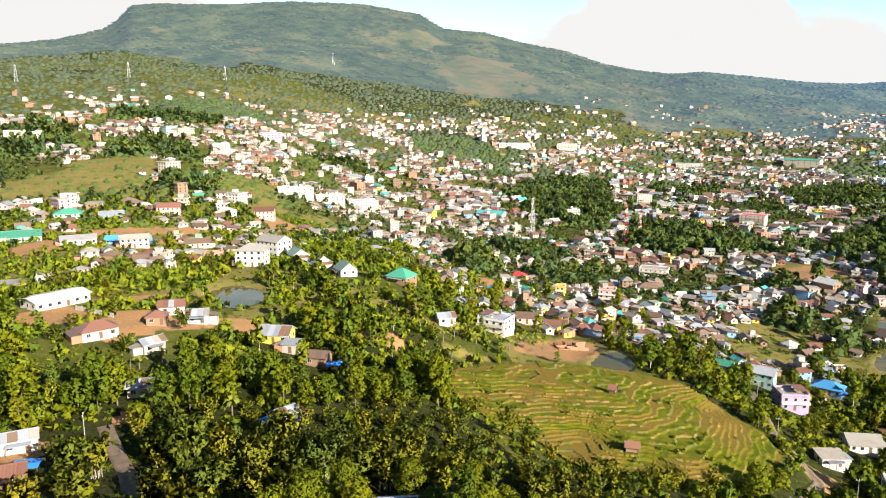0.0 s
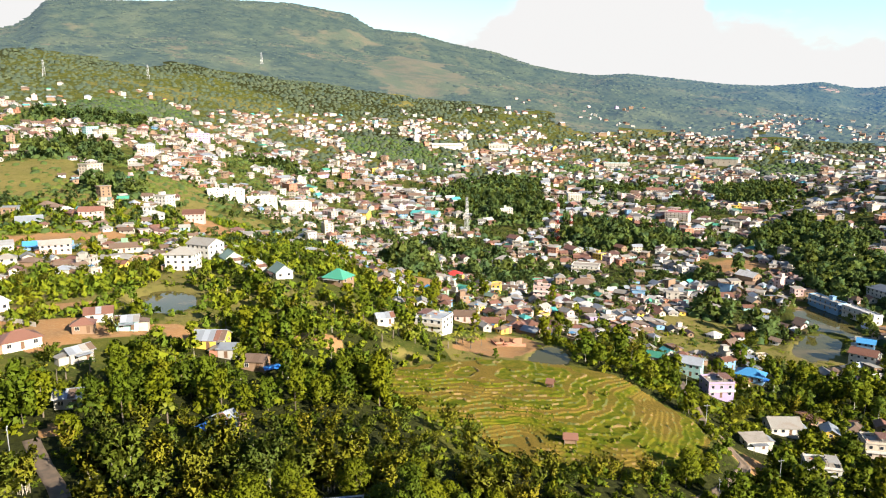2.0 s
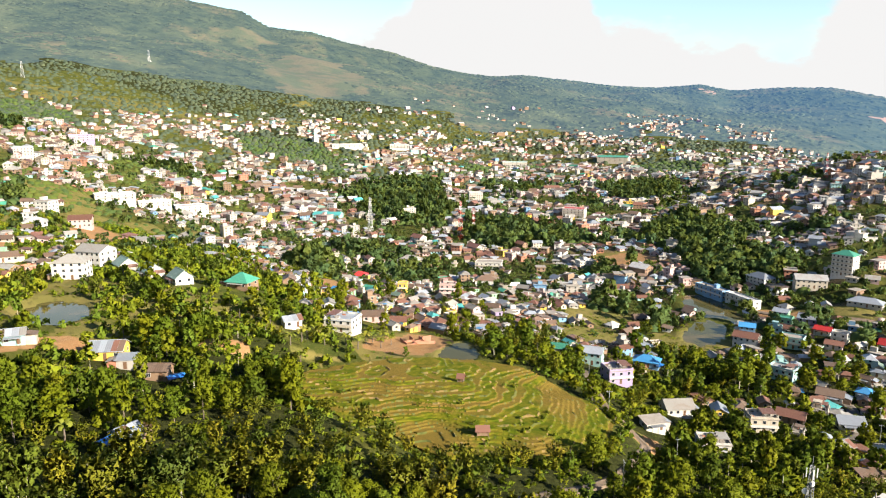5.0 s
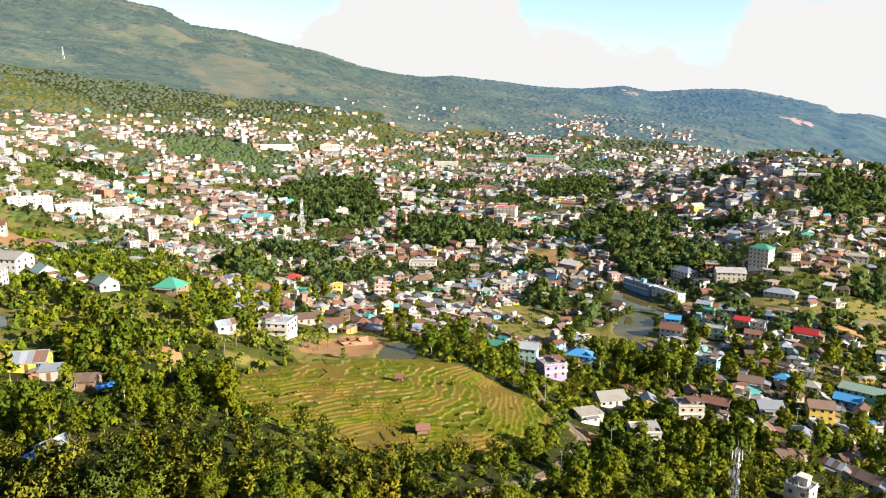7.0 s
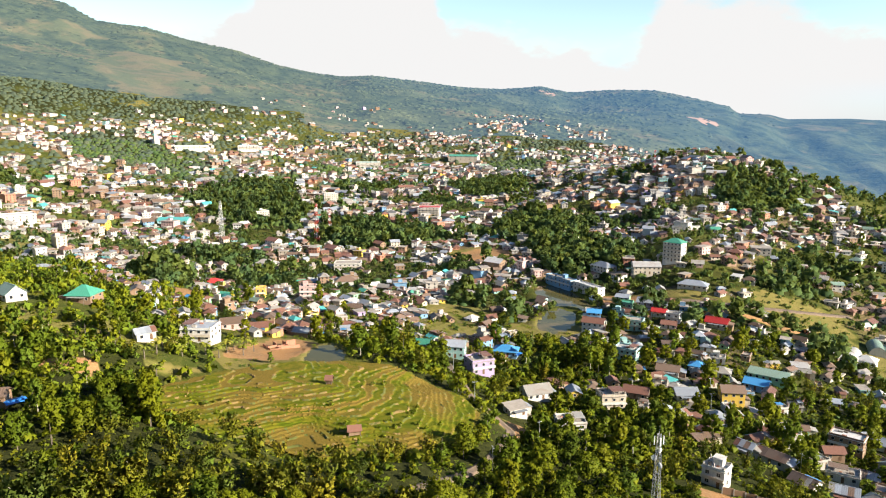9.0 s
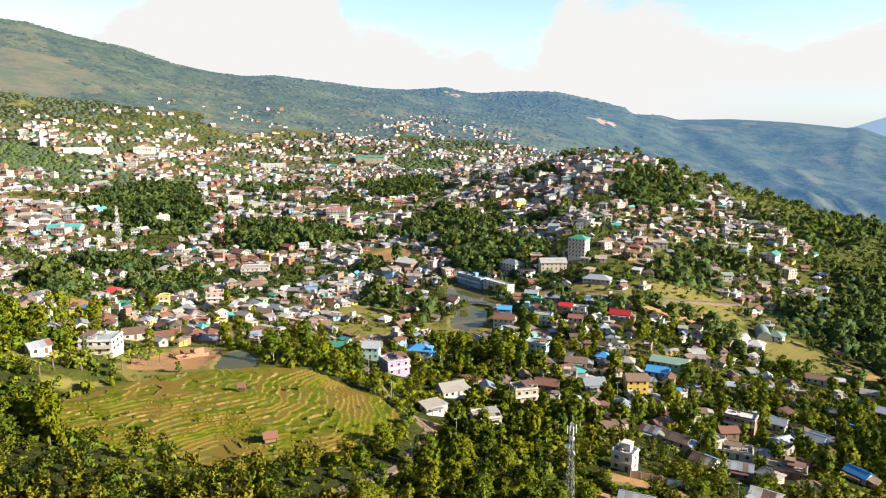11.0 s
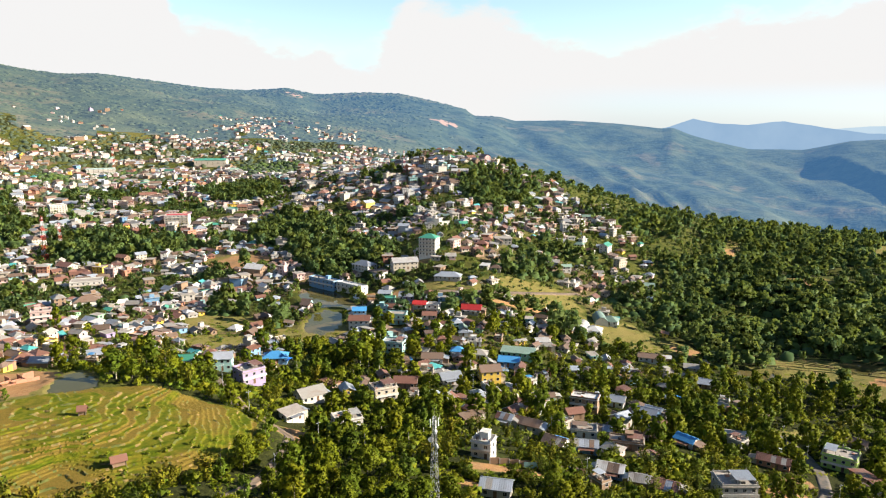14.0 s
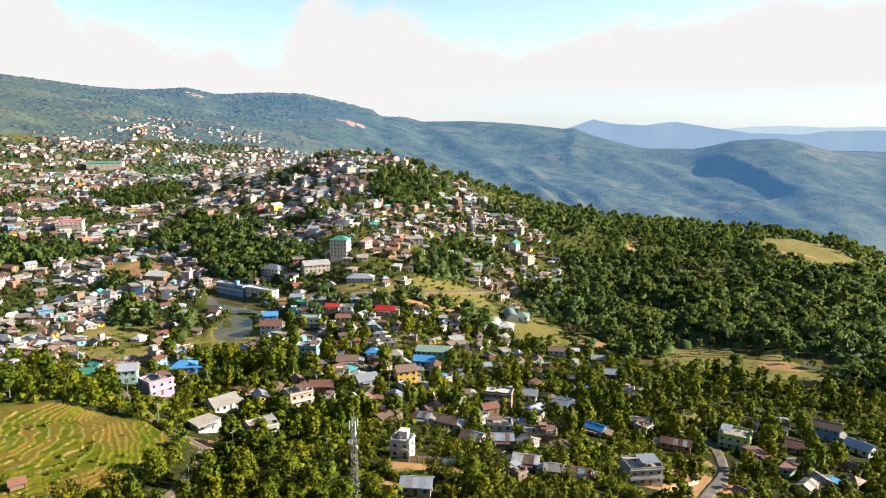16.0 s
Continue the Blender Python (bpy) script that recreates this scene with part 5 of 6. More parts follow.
house(283, 374, 86, 25.0, 6.2, 2, "flat", "white", "white", label="long two-storey white and blue lakeside building")
house(332, 374, 30, 18.6, 11.2, 2, "gable", "cream", "white", label="cream school hall with plain white roof")
house(356, 372, 66, 13.0, 10.0, 5, "hip", "white", "green", balcony=True, label="white five-storey building with green hipped roof")
house(330, 327, 55, 17.9, 9.0, 1, "hip", "grey", "silver")
house(235, 306, 48, 11.6, 8.1, 2, "gable", "white", "rust")
house(255, 296, 51, 11.2, 7.9, 2, "flat", "turquoise", "concrete")
house(275, 327, 50, 8.9, 7.1, 2, "flat", "green", "green")
house(289, 324, 52, 10.1, 8.1, 1, "gable", "purple", "silver")
house(297, 275, 57, 11.6, 8.1, 1, "gable", "cream", "red")
house(197, 74, 46, 11.0, 9.0, 2, "flat", "grey", "concrete", label="unfinished grey concrete building with bare columns")
house(174, 104, 69, 8.0, 5.6, 1, "gable", "blue", "white")
house(126, 111, 59, 8.1, 5.7, 1, "gable", "grey", "silver")
house(271, 63, 82, 11.7, 9.4, 2, "flat", "lime", "concrete", label="two-storey building with lime green front")
house(315, 36, 88, 10.0, 7.2, 2, "gable", "blue", "brown", label="two-storey blue house with brown roof")
house(286, 42, 82, 9.6, 6.7, 1, "gable", "cream", "rust")
house(310, 23, 106, 9.8, 6.9, 1, "gable", "white", "silver")
house(247, 79, 77, 11.0, 5.0, 1, "gable", "brick", "rust")
house(262, 135, 83, 7.2, 5.8, 1, "gable", "blue", "silver")
house(331, 143, 72, 11.4, 6.8, 1, "gable", "brown", "silver")
house(346, 182, 62, 12.2, 6.1, 1, "gable", "white", "brown")
house(-131, 230, -55, 18.0, 11.0, 1, "gable", "white", "white", rise=0.9, storey=3.0, label="unfinished white flat-roofed block on a cleared slope")
house(-101, 197, -42, 9.9, 6.9, 1, "hip", "white", "rust", label="white house with long red hipped roof")
house(-237, 441, -23, 16.1, 11.3, 1, "hip", "turquoise", "green")
house(-208, 437, -25, 14.0, 11.2, 1, "gable", "turquoise", "silver")
house(-181, 461, -11, 14.3, 9.0, 2, "gable", "pink", "rust")
house(-228, 372, -31, 21.0, 12.6, 1, "gable", "turquoise", "green")
house(-193, 366, -28, 17.0, 9.0, 1, "shed", "white", "white")
house(-177, 372, -20, 8.0, 6.0, 1, "gable", "blue", "blue")
house(-162, 363, -24, 14.0, 7.0, 2, "gable", "pink", "grey", storey=2.4)
house(-134, 377, -20, 13.0, 7.0, 1, "gable", "cream", "brown")
house(-130, 508, -4, 14.0, 9.5, 2, "gable", "pink", "rust")
house(-151, 485, -17, 13.9, 11.1, 1, "hip", "white", "white")
house(-457, 776, -20, 35.9, 17.9, 3, "flat", "white", "white")
house(-258, 1067, -9, 31.5, 18.9, 3, "flat", "purple", "concrete")
house(-249, 796, -17, 17.3, 13.9, 3, "flat", "white", "concrete")
house(-76, 113, -24, 5.5, 3.9, 1, "gable", "brown", "rust")
house(-83, 128, -28, 6.2, 3.9, 1, "gable", "white", "silver")
house(-8, 111, -4, 9.5, 5.0, 1, "gable", "grey", "silver")

# coloured houses crowding the bank of the lake
for bx, by, turn, w, d, storeys, roof, wall, cover in (
        (250, 325, 40, 8, 6, 2, "gable", "blue", "blue"), (244, 313, 55, 8, 6, 1, "gable", "white", "silver"), (256, 335, 35, 7, 5.5, 1, "shed", "turquoise", "grey"),
        (268, 331, 50, 9, 6, 2, "hip", "white", "blue"), (262, 318, 48, 7, 6, 2, "flat", "turquoise", "concrete"), (271, 318, 60, 8, 5.5, 1, "gable", "white", "rust"),
        (262, 299, 52, 9, 6.5, 2, "gable", "blue", "silver"), (253, 305, 44, 7, 5.5, 1, "hip", "cream", "brown"), (234, 296, 40, 8, 6, 1, "gable", "white", "silver"),
        (228, 308, 36, 8, 6, 1, "gable", "turquoise", "green"), (281, 304, 55, 8, 6, 1, "gable", "white", "red"), (279, 290, 58, 7.5, 6, 2, "flat", "white", "concrete"),
        (270, 284, 50, 8, 6, 1, "gable", "pink", "rust"), (284, 340, 55, 8, 6, 2, "gable", "green", "silver"), (291, 331, 48, 7, 6, 1, "hip", "white", "grey"),
        (241, 303, 50, 6.5, 5, 1, "shed", "brown", "silver"), (290, 312, 57, 7, 5.5, 1, "gable", "purple", "silver")):
    if all((bx - tx) ** 2 + (by - ty) ** 2 > (tr + 3.0) ** 2 for tx, ty, tr in TAKEN):
        house(bx, by, turn, w, d, storeys, roof, wall, cover, storey=2.4)

# ------------------------------------------------------------------ roads and masts
road([(116, 250), (109, 229), (102, 197), (104, 186), (106, 179), (87, 158), (70, 145), (53, 137), (30, 128)], 3.0, DIRT, "rutted dirt road past the terraced field")
road([(270, 372), (282, 362), (293, 329), (317, 306), (346, 292), (372, 285), (420, 280)], 4.5, DIRT, "orange dirt track along the slope")
road([(285, 92), (273, 77), (258, 66), (235, 57), (198, 54), (170, 50)], 4.5, ASPHALT, "narrow worn asphalt lane between houses")
road([(-72, 140), (-66, 130), (-61, 123), (-54, 113), (-50, 100)], 3.2, DIRT, "dirt path through the wood")
road([(222, 224), (215, 211), (208, 200), (195, 193)], 5.0, ASPHALT, "short worn asphalt lane between houses")
mast(107, 116, 24.0, 2.0, [GREY_STEEL], "grey steel lattice telecom mast with antennas", sections=12)
mast(94, 730, 40.0, 4.4, [STEEL, WHITE_PAINT], "tall grey lattice mast in the town")
mast(186, 706, 40.0, 4.4, [RED_PAINT, WHITE_PAINT], "tall red and white lattice mast in the town")
mast(209, 736, 28.0, 3.4, [RED_PAINT, WHITE_PAINT], "red and white lattice mast in the town", dishes=False)
mast(491, 1340, 46.0, 5.0, [RED_PAINT, WHITE_PAINT], "far red and white lattice mast", dishes=False)
mast(644, 715, 30.0, 3.2, [RED_PAINT, WHITE_PAINT], "red and white mast on the hilltop", dishes=False)
# ------------------------------------------------------------------ huts, walls, poles and other small structures
def field_hut(x, y, turn, w, d, label):
    """A tiny watch hut on posts with a thatched roof."""
    ob = tagged(new("field_hut"), label, "hut")
    ob.matrix_basis = pose(x, y, float(field_slope(np.array([x]), np.array([y]))[0]) - 0.4, 0, 0, -turn)
    for sx in (-1, 1):
        for sy in (-1, 1):
            bm = bmesh.new()
            box_bm(bm, sx * w / 2 - 0.07, sy * d / 2 - 0.07, -0.6, sx * w / 2 + 0.07, sy * d / 2 + 0.07, 2.0)
            part("post", bm, BARK, ob)
    bm = bmesh.new()
    box_bm(bm, -w / 2 + 0.08, -d / 2 + 0.08, 0.5, w / 2 - 0.08, d / 2 - 0.08, 1.8)
    part("wall", bm, WALLS["brown"], ob)
    part("roof", roof_bm("gable", w, d, 1.0, 0.5, 0.2), ROOFS["rust"], ob, at=pose(0, 0, 2.0))


field_hut(51, 176, 12, 3.2, 2.6, "small brown watch hut with rusty roof in the terraced field")
field_hut(53, 207, 30, 1.8, 1.5, "tiny wooden shelter in the terraced field")


def yard_wall(points, height, wall, label):
    """A run of wall panels between pillars."""
    ob = tagged(new("yard_wall"), label, "wall")
    ob.matrix_basis = pose(points[0][0], points[0][1], 0)
    ox, oy = points[0]
    for (ax, ay), (bx, by) in zip(points, points[1:]):
        k = max(1, round(math.hypot(bx - ax, by - ay) / 3.0))
        rot = math.degrees(math.atan2(by - ay, bx - ax))
        span = math.hypot(bx - ax, by - ay) / k
        for i in range(k):
            px, py = ax + (bx - ax) * (i + 0.5) / k, ay + (by - ay) * (i + 0.5) / k
            z = ground_at(px, py)
            bm = bmesh.new()
            box_bm(bm, -span / 2 + 0.14, -0.08, -0.8, span / 2 - 0.14, 0.08, height)
            part("panel", bm, WALLS[wall], ob, at=pose(px - ox, py - oy, z, 0, 0, rot))
            bm = bmesh.new()
            box_bm(bm, -0.16, -0.16, -0.8, 0.16, 0.16, height + 0.15)
            part("pillar", bm, WALLS["grey"], ob, at=pose(ax + (bx - ax) * i / k - ox, ay + (by - ay) * i / k - oy, z, 0, 0, rot))
    return ob


yard_wall([(143, 128), (150, 122), (160, 113), (166, 108)], 2.2, "brown", "brown yard wall with pillars along the lane")
yard_wall([(166, 108), (171, 113)], 2.2, "brown", "brown yard wall with pillars along the lane")
yard_wall([(-120, 222), (-104, 214)], 1.5, "grey", "low grey retaining wall on the cleared slope")
yard_wall([(196, 64), (214, 60), (228, 66)], 1.6, "cream", "low pale wall round the unfinished building")
gate_ob = tagged(new("gate"), "turquoise sheet-metal yard gate", "gate")
gate_ob.matrix_basis = pose(152.4, 119.4, ground_at(152, 119.5), 0, 0, -45)
for sx in (-1.1, 1.1):
    bm = bmesh.new()
    box_bm(bm, sx - 1.05, -0.3, 0.05, sx + 1.05, -0.22, 2.1)
    part("leaf", bm, WALLS["turquoise"], gate_ob)


def utility_pole(x, y, height=8.0):
    ob = tagged(new("utility_pole"), "thin grey power pole with crossarm and insulators", "pole", "poles along the lanes")
    ob.matrix_basis = pose(x, y, ground_at(x, y), 0, 0, (x * 37) % 180)
    v, f = tube([(0, 0, -0.8), (0, 0, height * 0.5), (0, 0, height)], (0.11, 0.1, 0.07), 8)
    p = new("shaft", mesh_from("shaft", v, f, [STEEL]))
    p.parent = ob
    bm = bmesh.new()
    box_bm(bm, -0.9, -0.05, height - 0.6, 0.9, 0.05, height - 0.5)
    part("crossarm", bm, STEEL, ob)
    for sx in (-0.8, 0.0, 0.8):
        bm = bmesh.new()
        bmesh.ops.create_cone(bm, cap_ends=True, segments=6, radius1=0.06, radius2=0.04, depth=0.22, matrix=Matrix.Translation((sx, 0, height - 0.39)))
        part("insulator", bm, WHITE_PAINT, ob)


for px, py in ((-70, 128), (112, 236), (97, 190), (112, 174), (80, 148), (277, 86), (262, 72), (228, 52), (204, 190), (219, 205), (192, 140), (225, 118), (160, 104), (299, 322), (330, 296)):
    utility_pole(px, py)


def church(x, y, turn, s):
    """A white church with a steep roof and a pointed tower."""
    base = ground_at(x, y)
    TAKEN.append((x, y, 14 * s))
    ob = tagged(new("church"), "white church with steep roof and pointed tower on the hill", "church")
    ob.matrix_basis = pose(x, y, base, 0, 0, -turn)
    part("nave", wall_bm("gable", 12 * s, 9 * s, 6 * s, 6 * s, 3), WALLS["white"], ob, at=pose(0, 0, 0, 0, 0, 90))
    part("roof", roof_bm("gable", 12 * s, 9 * s, 6 * s), ROOFS["white"], ob, at=pose(0, 0, 6 * s, 0, 0, 90))
    bm = bmesh.new()
    box_bm(bm, -1.8 * s, -9 * s, -3, 1.8 * s, -5.6 * s, 11 * s)
    part("tower", bm, WALLS["white"], ob)
    bm = bmesh.new()
    bmesh.ops.create_cone(bm, cap_ends=True, segments=4, radius1=2.9 * s, radius2=0.05, depth=6 * s, matrix=Matrix.Translation((0, -7.3 * s, 14 * s)) @ Matrix.Rotation(radians(45), 4, "Z"))
    part("spire", bm, ROOFS["white"], ob)
    for sy in (-2, 1, 4):
        share_part("window", WINDOW_ME, ob, pose(4.5 * s + 0.02, sy * s, 3 * s, 0, 0, 90) @ Matrix.Diagonal((1.3, 1, 2, 1)))


church(82, 1449, 3, 1.5)


def tunnel_house(x, y, turn, w, long, sheet, label):
    """An arched hut covered with pale sheeting."""
    ob = tagged(new("arched_hut"), label, "hut")
    TAKEN.append((x, y, long / 2 + 1))
    ob.matrix_basis = pose(x, y, ground_at(x, y), 0, 0, -turn)
    pts = [(w / 2 * math.cos(a), w * 0.55 * math.sin(a)) for a in np.linspace(0, math.pi, 13)]
    bm = bmesh.new()
    rows_b = [[bm.verts.new((px * k, py, pz * k - (1.5 if pz < 0.01 else 0))) for px, pz in pts] for py in (-long / 2, long / 2) for k in (1.0, 0.98)]
    for i in range(12):
        bm.faces.new((rows_b[0][i], rows_b[0][i + 1], rows_b[2][i + 1], rows_b[2][i]))
        bm.faces.new((rows_b[1][i + 1], rows_b[1][i], rows_b[3][i], rows_b[3][i + 1]))
        bm.faces.new((rows_b[0][i + 1], rows_b[0][i], rows_b[1][i], rows_b[1][i + 1]))
        bm.faces.new((rows_b[2][i], rows_b[2][i + 1], rows_b[3][i + 1], rows_b[3][i]))
    part("cover", bm, sheet, ob)
    for sy in (-1, 1):
        bm = bmesh.new()
        bm.faces.new([bm.verts.new((px * 0.97, sy * (long / 2 - 0.2), pz * 0.97 - (1.5 if pz < 0.01 else 0))) for px, pz in (pts if sy > 0 else pts[::-1])])
        part("end_wall", bm, WALLS["white"], ob)


tunnel_house(352, 232, 65, 9, 15, ROOFS["white"], "long arched hut with pale sheeting on the slope")
tunnel_house(383, 238, 50, 9, 17, ROOFS["pale_green"], "long arched greenhouse with pale green sheeting")


def pylon(x, y):
    mast(x, y, 32.0, 6.0, [STEEL], "grey power pylon on the foothill", dishes=False, sections=6)


pylon(-652, 1499)
pylon(-488, 1617)
pylon(-806, 1362)
pylon(-319, 2105)



def blue_sheet(x, y, turn, w, d):
    """A crumpled blue tarpaulin on poles."""
    ob = tagged(new("tarpaulin"), "crumpled bright blue tarpaulin stretched over poles", "tarpaulin")
    z = ground_at(x, y)
    ob.matrix_basis = pose(x, y, z, 0, 0, turn)
    bm = bmesh.new()
    bmesh.ops.create_grid(bm, x_segments=8, y_segments=8, size=0.5)
    gk2 = random.Random(int(x * 3 + y))
    for v in bm.verts:
        v.co = (v.co.x * w, v.co.y * d, 2.3 + 0.5 * (0.5 - abs(v.co.y)) + gk2.uniform(-0.08, 0.08))
    part("sheet", bm, TARP_BLUE, ob)
    for sx in (-1, 1):
        for sy in (-1, 1):
            bm = bmesh.new()
            box_bm(bm, sx * w * 0.48 - 0.05, sy * d * 0.48 - 0.05, -0.5, sx * w * 0.48 + 0.05, sy * d * 0.48 + 0.05, 2.3)
            part("pole", bm, BARK, ob)


for bx, by, bt in ((-31, 190, 20), (-38, 146, 50), (-75, 117, 10), (166, 276, 30), (-34, 141, 70)):
    blue_sheet(bx, by, bt, 5.0, 4.0)


def brick_stacks(x, y, turn, k):
    """Low red brick walls of a building site."""
    ob = tagged(new("building_site"), "low red brick walls of a house being built", "building site")
    z = ground_at(x, y)
    ob.matrix_basis = pose(x, y, z, 0, 0, turn)
    gk2 = random.Random(k)
    for i in range(3):
        for j in range(2):
            for horizontal in (True, False):
                bm = bmesh.new()
                hh = gk2.uniform(0.8, 2.2)
                if horizontal:
                    box_bm(bm, i * 4 - 6, j * 4 - 4, -1, i * 4 - 2.3, j * 4 - 3.75, hh)
                else:
                    box_bm(bm, i * 4 - 6.25, j * 4 - 4, -1, i * 4 - 6.0, j * 4 - 0.3, hh)
                part("brick_wall", bm, WALLS["brick"], ob)


brick_stacks(50, 262, 10, 3)


def parked_car(x, y, turn, paint, label):
    """A small hatchback with cabin, windows and wheels."""
    ob = tagged(new("car"), label, "car")
    ob.matrix_basis = pose(x, y, ground_at(x, y) + 0.16, 0, 0, turn)
    bm = bmesh.new()
    box_bm(bm, -1.9, -0.8, 0.3, 1.9, 0.8, 0.85)
    part("body", bm, paint, ob, bevel=0.08)
    bm = bmesh.new()
    v = [bm.verts.new(q) for q in ((-1.5, -0.74, 0.85), (0.9, -0.74, 0.85), (0.9, 0.74, 0.85), (-1.5, 0.74, 0.85), (-1.2, -0.62, 1.45), (0.3, -0.62, 1.45), (0.3, 0.62, 1.45), (-1.2, 0.62, 1.45))]
    for f in ((4, 5, 6, 7), (0, 1, 5, 4), (1, 2, 6, 5), (2, 3, 7, 6), (3, 0, 4, 7)):
        bm.faces.new([v[k] for k in f])
    cabin = part("cabin", bm, GLASS, ob)
    bm = bmesh.new()
    box_bm(bm, -1.2, -0.62, 1.45, 0.3, 0.62, 1.5)
    part("roof", bm, paint, cabin)
    for wx in (-1.2, 1.2):
        for wy in (-0.78, 0.78):
            bm = bmesh.new()
            bmesh.ops.create_cone(bm, cap_ends=True, segments=14, radius1=0.32, radius2=0.32, depth=0.2)
            part("wheel", bm, TANK, ob, at=pose(wx, wy, 0.32, 90, 0, 0))


parked_car(266, 83, 20, WHITE_PAINT, "small white car parked on the grass by the lane")
parked_car(261, 87, 35, GREY_STEEL, "small grey car parked on the grass by the lane")
LANDMARK = {(t[0], t[1]) for t in TAKEN}
# ------------------------------------------------------------------ the rest of the town
g = rng(11)
cand_x, cand_y = [], []
for r0, r1, deep, wide in ((168, 260, 11.0, 10.5), (260, 480, 8.6, 8.0), (480, 800, 10.5, 9.5), (800, 1250, 13.0, 11.5), (1250, 2600, 16.0, 12.0)):
    for row in np.arange(r0, r1, deep):              # rows of houses follow the slope
        a = np.arange(-46, 102, math.degrees(wide / row))
        a = a + g.normal(0, 0.2, len(a)) * math.degrees(wide / row)
        r = row + deep * (1.3 * fbm(np.radians(a) * row, a * 0 + row, 90, 3, 19) + g.normal(0, 0.13, len(a)))
        x, y = r * np.sin(np.radians(a)), r * np.cos(np.radians(a))
        keep = g.uniform(0, 1, len(a)) < townness(x, y) * 1.08
        cand_x.append(x[keep])
        cand_y.append(y[keep])
hx, hy = np.concatenate(cand_x), np.concatenate(cand_y)
hr = np.hypot(hx, hy)
kept = thin_out(hx, hy, np.where(hr < 480, 6.0, np.where(hr < 800, 7.0, 8.6)), g)
hx, hy, hr = hx[kept], hy[kept], hr[kept]
free = np.ones(len(hx), bool)
for tx, ty, tr in TAKEN:
    free &= (hx - tx) ** 2 + (hy - ty) ** 2 > (tr + 3.4) ** 2
hx, hy, hr = hx[free], hy[free], hr[free]
order = np.argsort(hr)
hx, hy, hr = hx[order], hy[order], hr[order]
gxs = (ground(hx + 4, hy) - ground(hx - 4, hy)) / 8
gys = (ground(hx, hy + 4) - ground(hx, hy - 4)) / 8
down = np.degrees(np.arctan2(gxs, gys)) + g.normal(0, 15, len(hx)) + np.where(g.uniform(0, 1, len(hx)) < 0.25, 90.0, 0.0)      # fronts look downhill
down = np.where(np.hypot(gxs, gys) < 0.04, np.degrees(np.arctan2(hx, hy)) + g.normal(0, 30, len(hx)), down)

WALL_PICK = ["white"] * 8 + ["cream"] * 9 + ["pink"] * 4 + ["grey"] * 7 + ["brown"] * 8 + ["turquoise", "brick", "brick"]
NEAR_WALL = ["white"] * 5 + ["cream"] * 6 + ["pink"] * 3 + ["grey"] * 8 + ["brown"] * 12 + ["turquoise", "blue", "green", "brick", "brick", "yellow"]
BRIGHT = ["blue", "turquoise", "yellow", "purple", "green", "pink"]
NEAR_ROOF = ["rust"] * 8 + ["brown"] * 7 + ["grey"] * 7 + ["silver"] * 3 + ["blue", "teal"]
ROOF_PICK = ["rust"] * 13 + ["brown"] * 14 + ["grey"] * 13 + ["silver"] * 8 + ["white"] * 6 + ["pale_green", "teal"] + ["green"]
SHAPE_PICK = ["gable"] * 9 + ["hip"] * 4 + ["shed"] * 3 + ["flat"] * 4
NEAR_HOUSES = 240
pick = random.Random(5)
for k in range(min(NEAR_HOUSES, len(hx))):
    shape = pick.choice(SHAPE_PICK)
    w = pick.uniform(4.6, 7.6)
    d = w * pick.uniform(0.6, 0.85)
    storeys = (pick.choice((1, 1, 1, 2)) if shape != "flat" else pick.choice((1, 2))) if w > 6.6 else 1
    house(float(hx[k]), float(hy[k]), float(down[k]), w, d, storeys, shape, pick.choice(NEAR_WALL), "concrete" if shape == "flat" else pick.choice(NEAR_ROOF), storey=2.25)

wall_names, roof_names = list(WALLS), list(ROOFS)
SLOTS = [WALLS[k] for k in wall_names] + [ROOFS[k] for k in roof_names] + [GLASS]


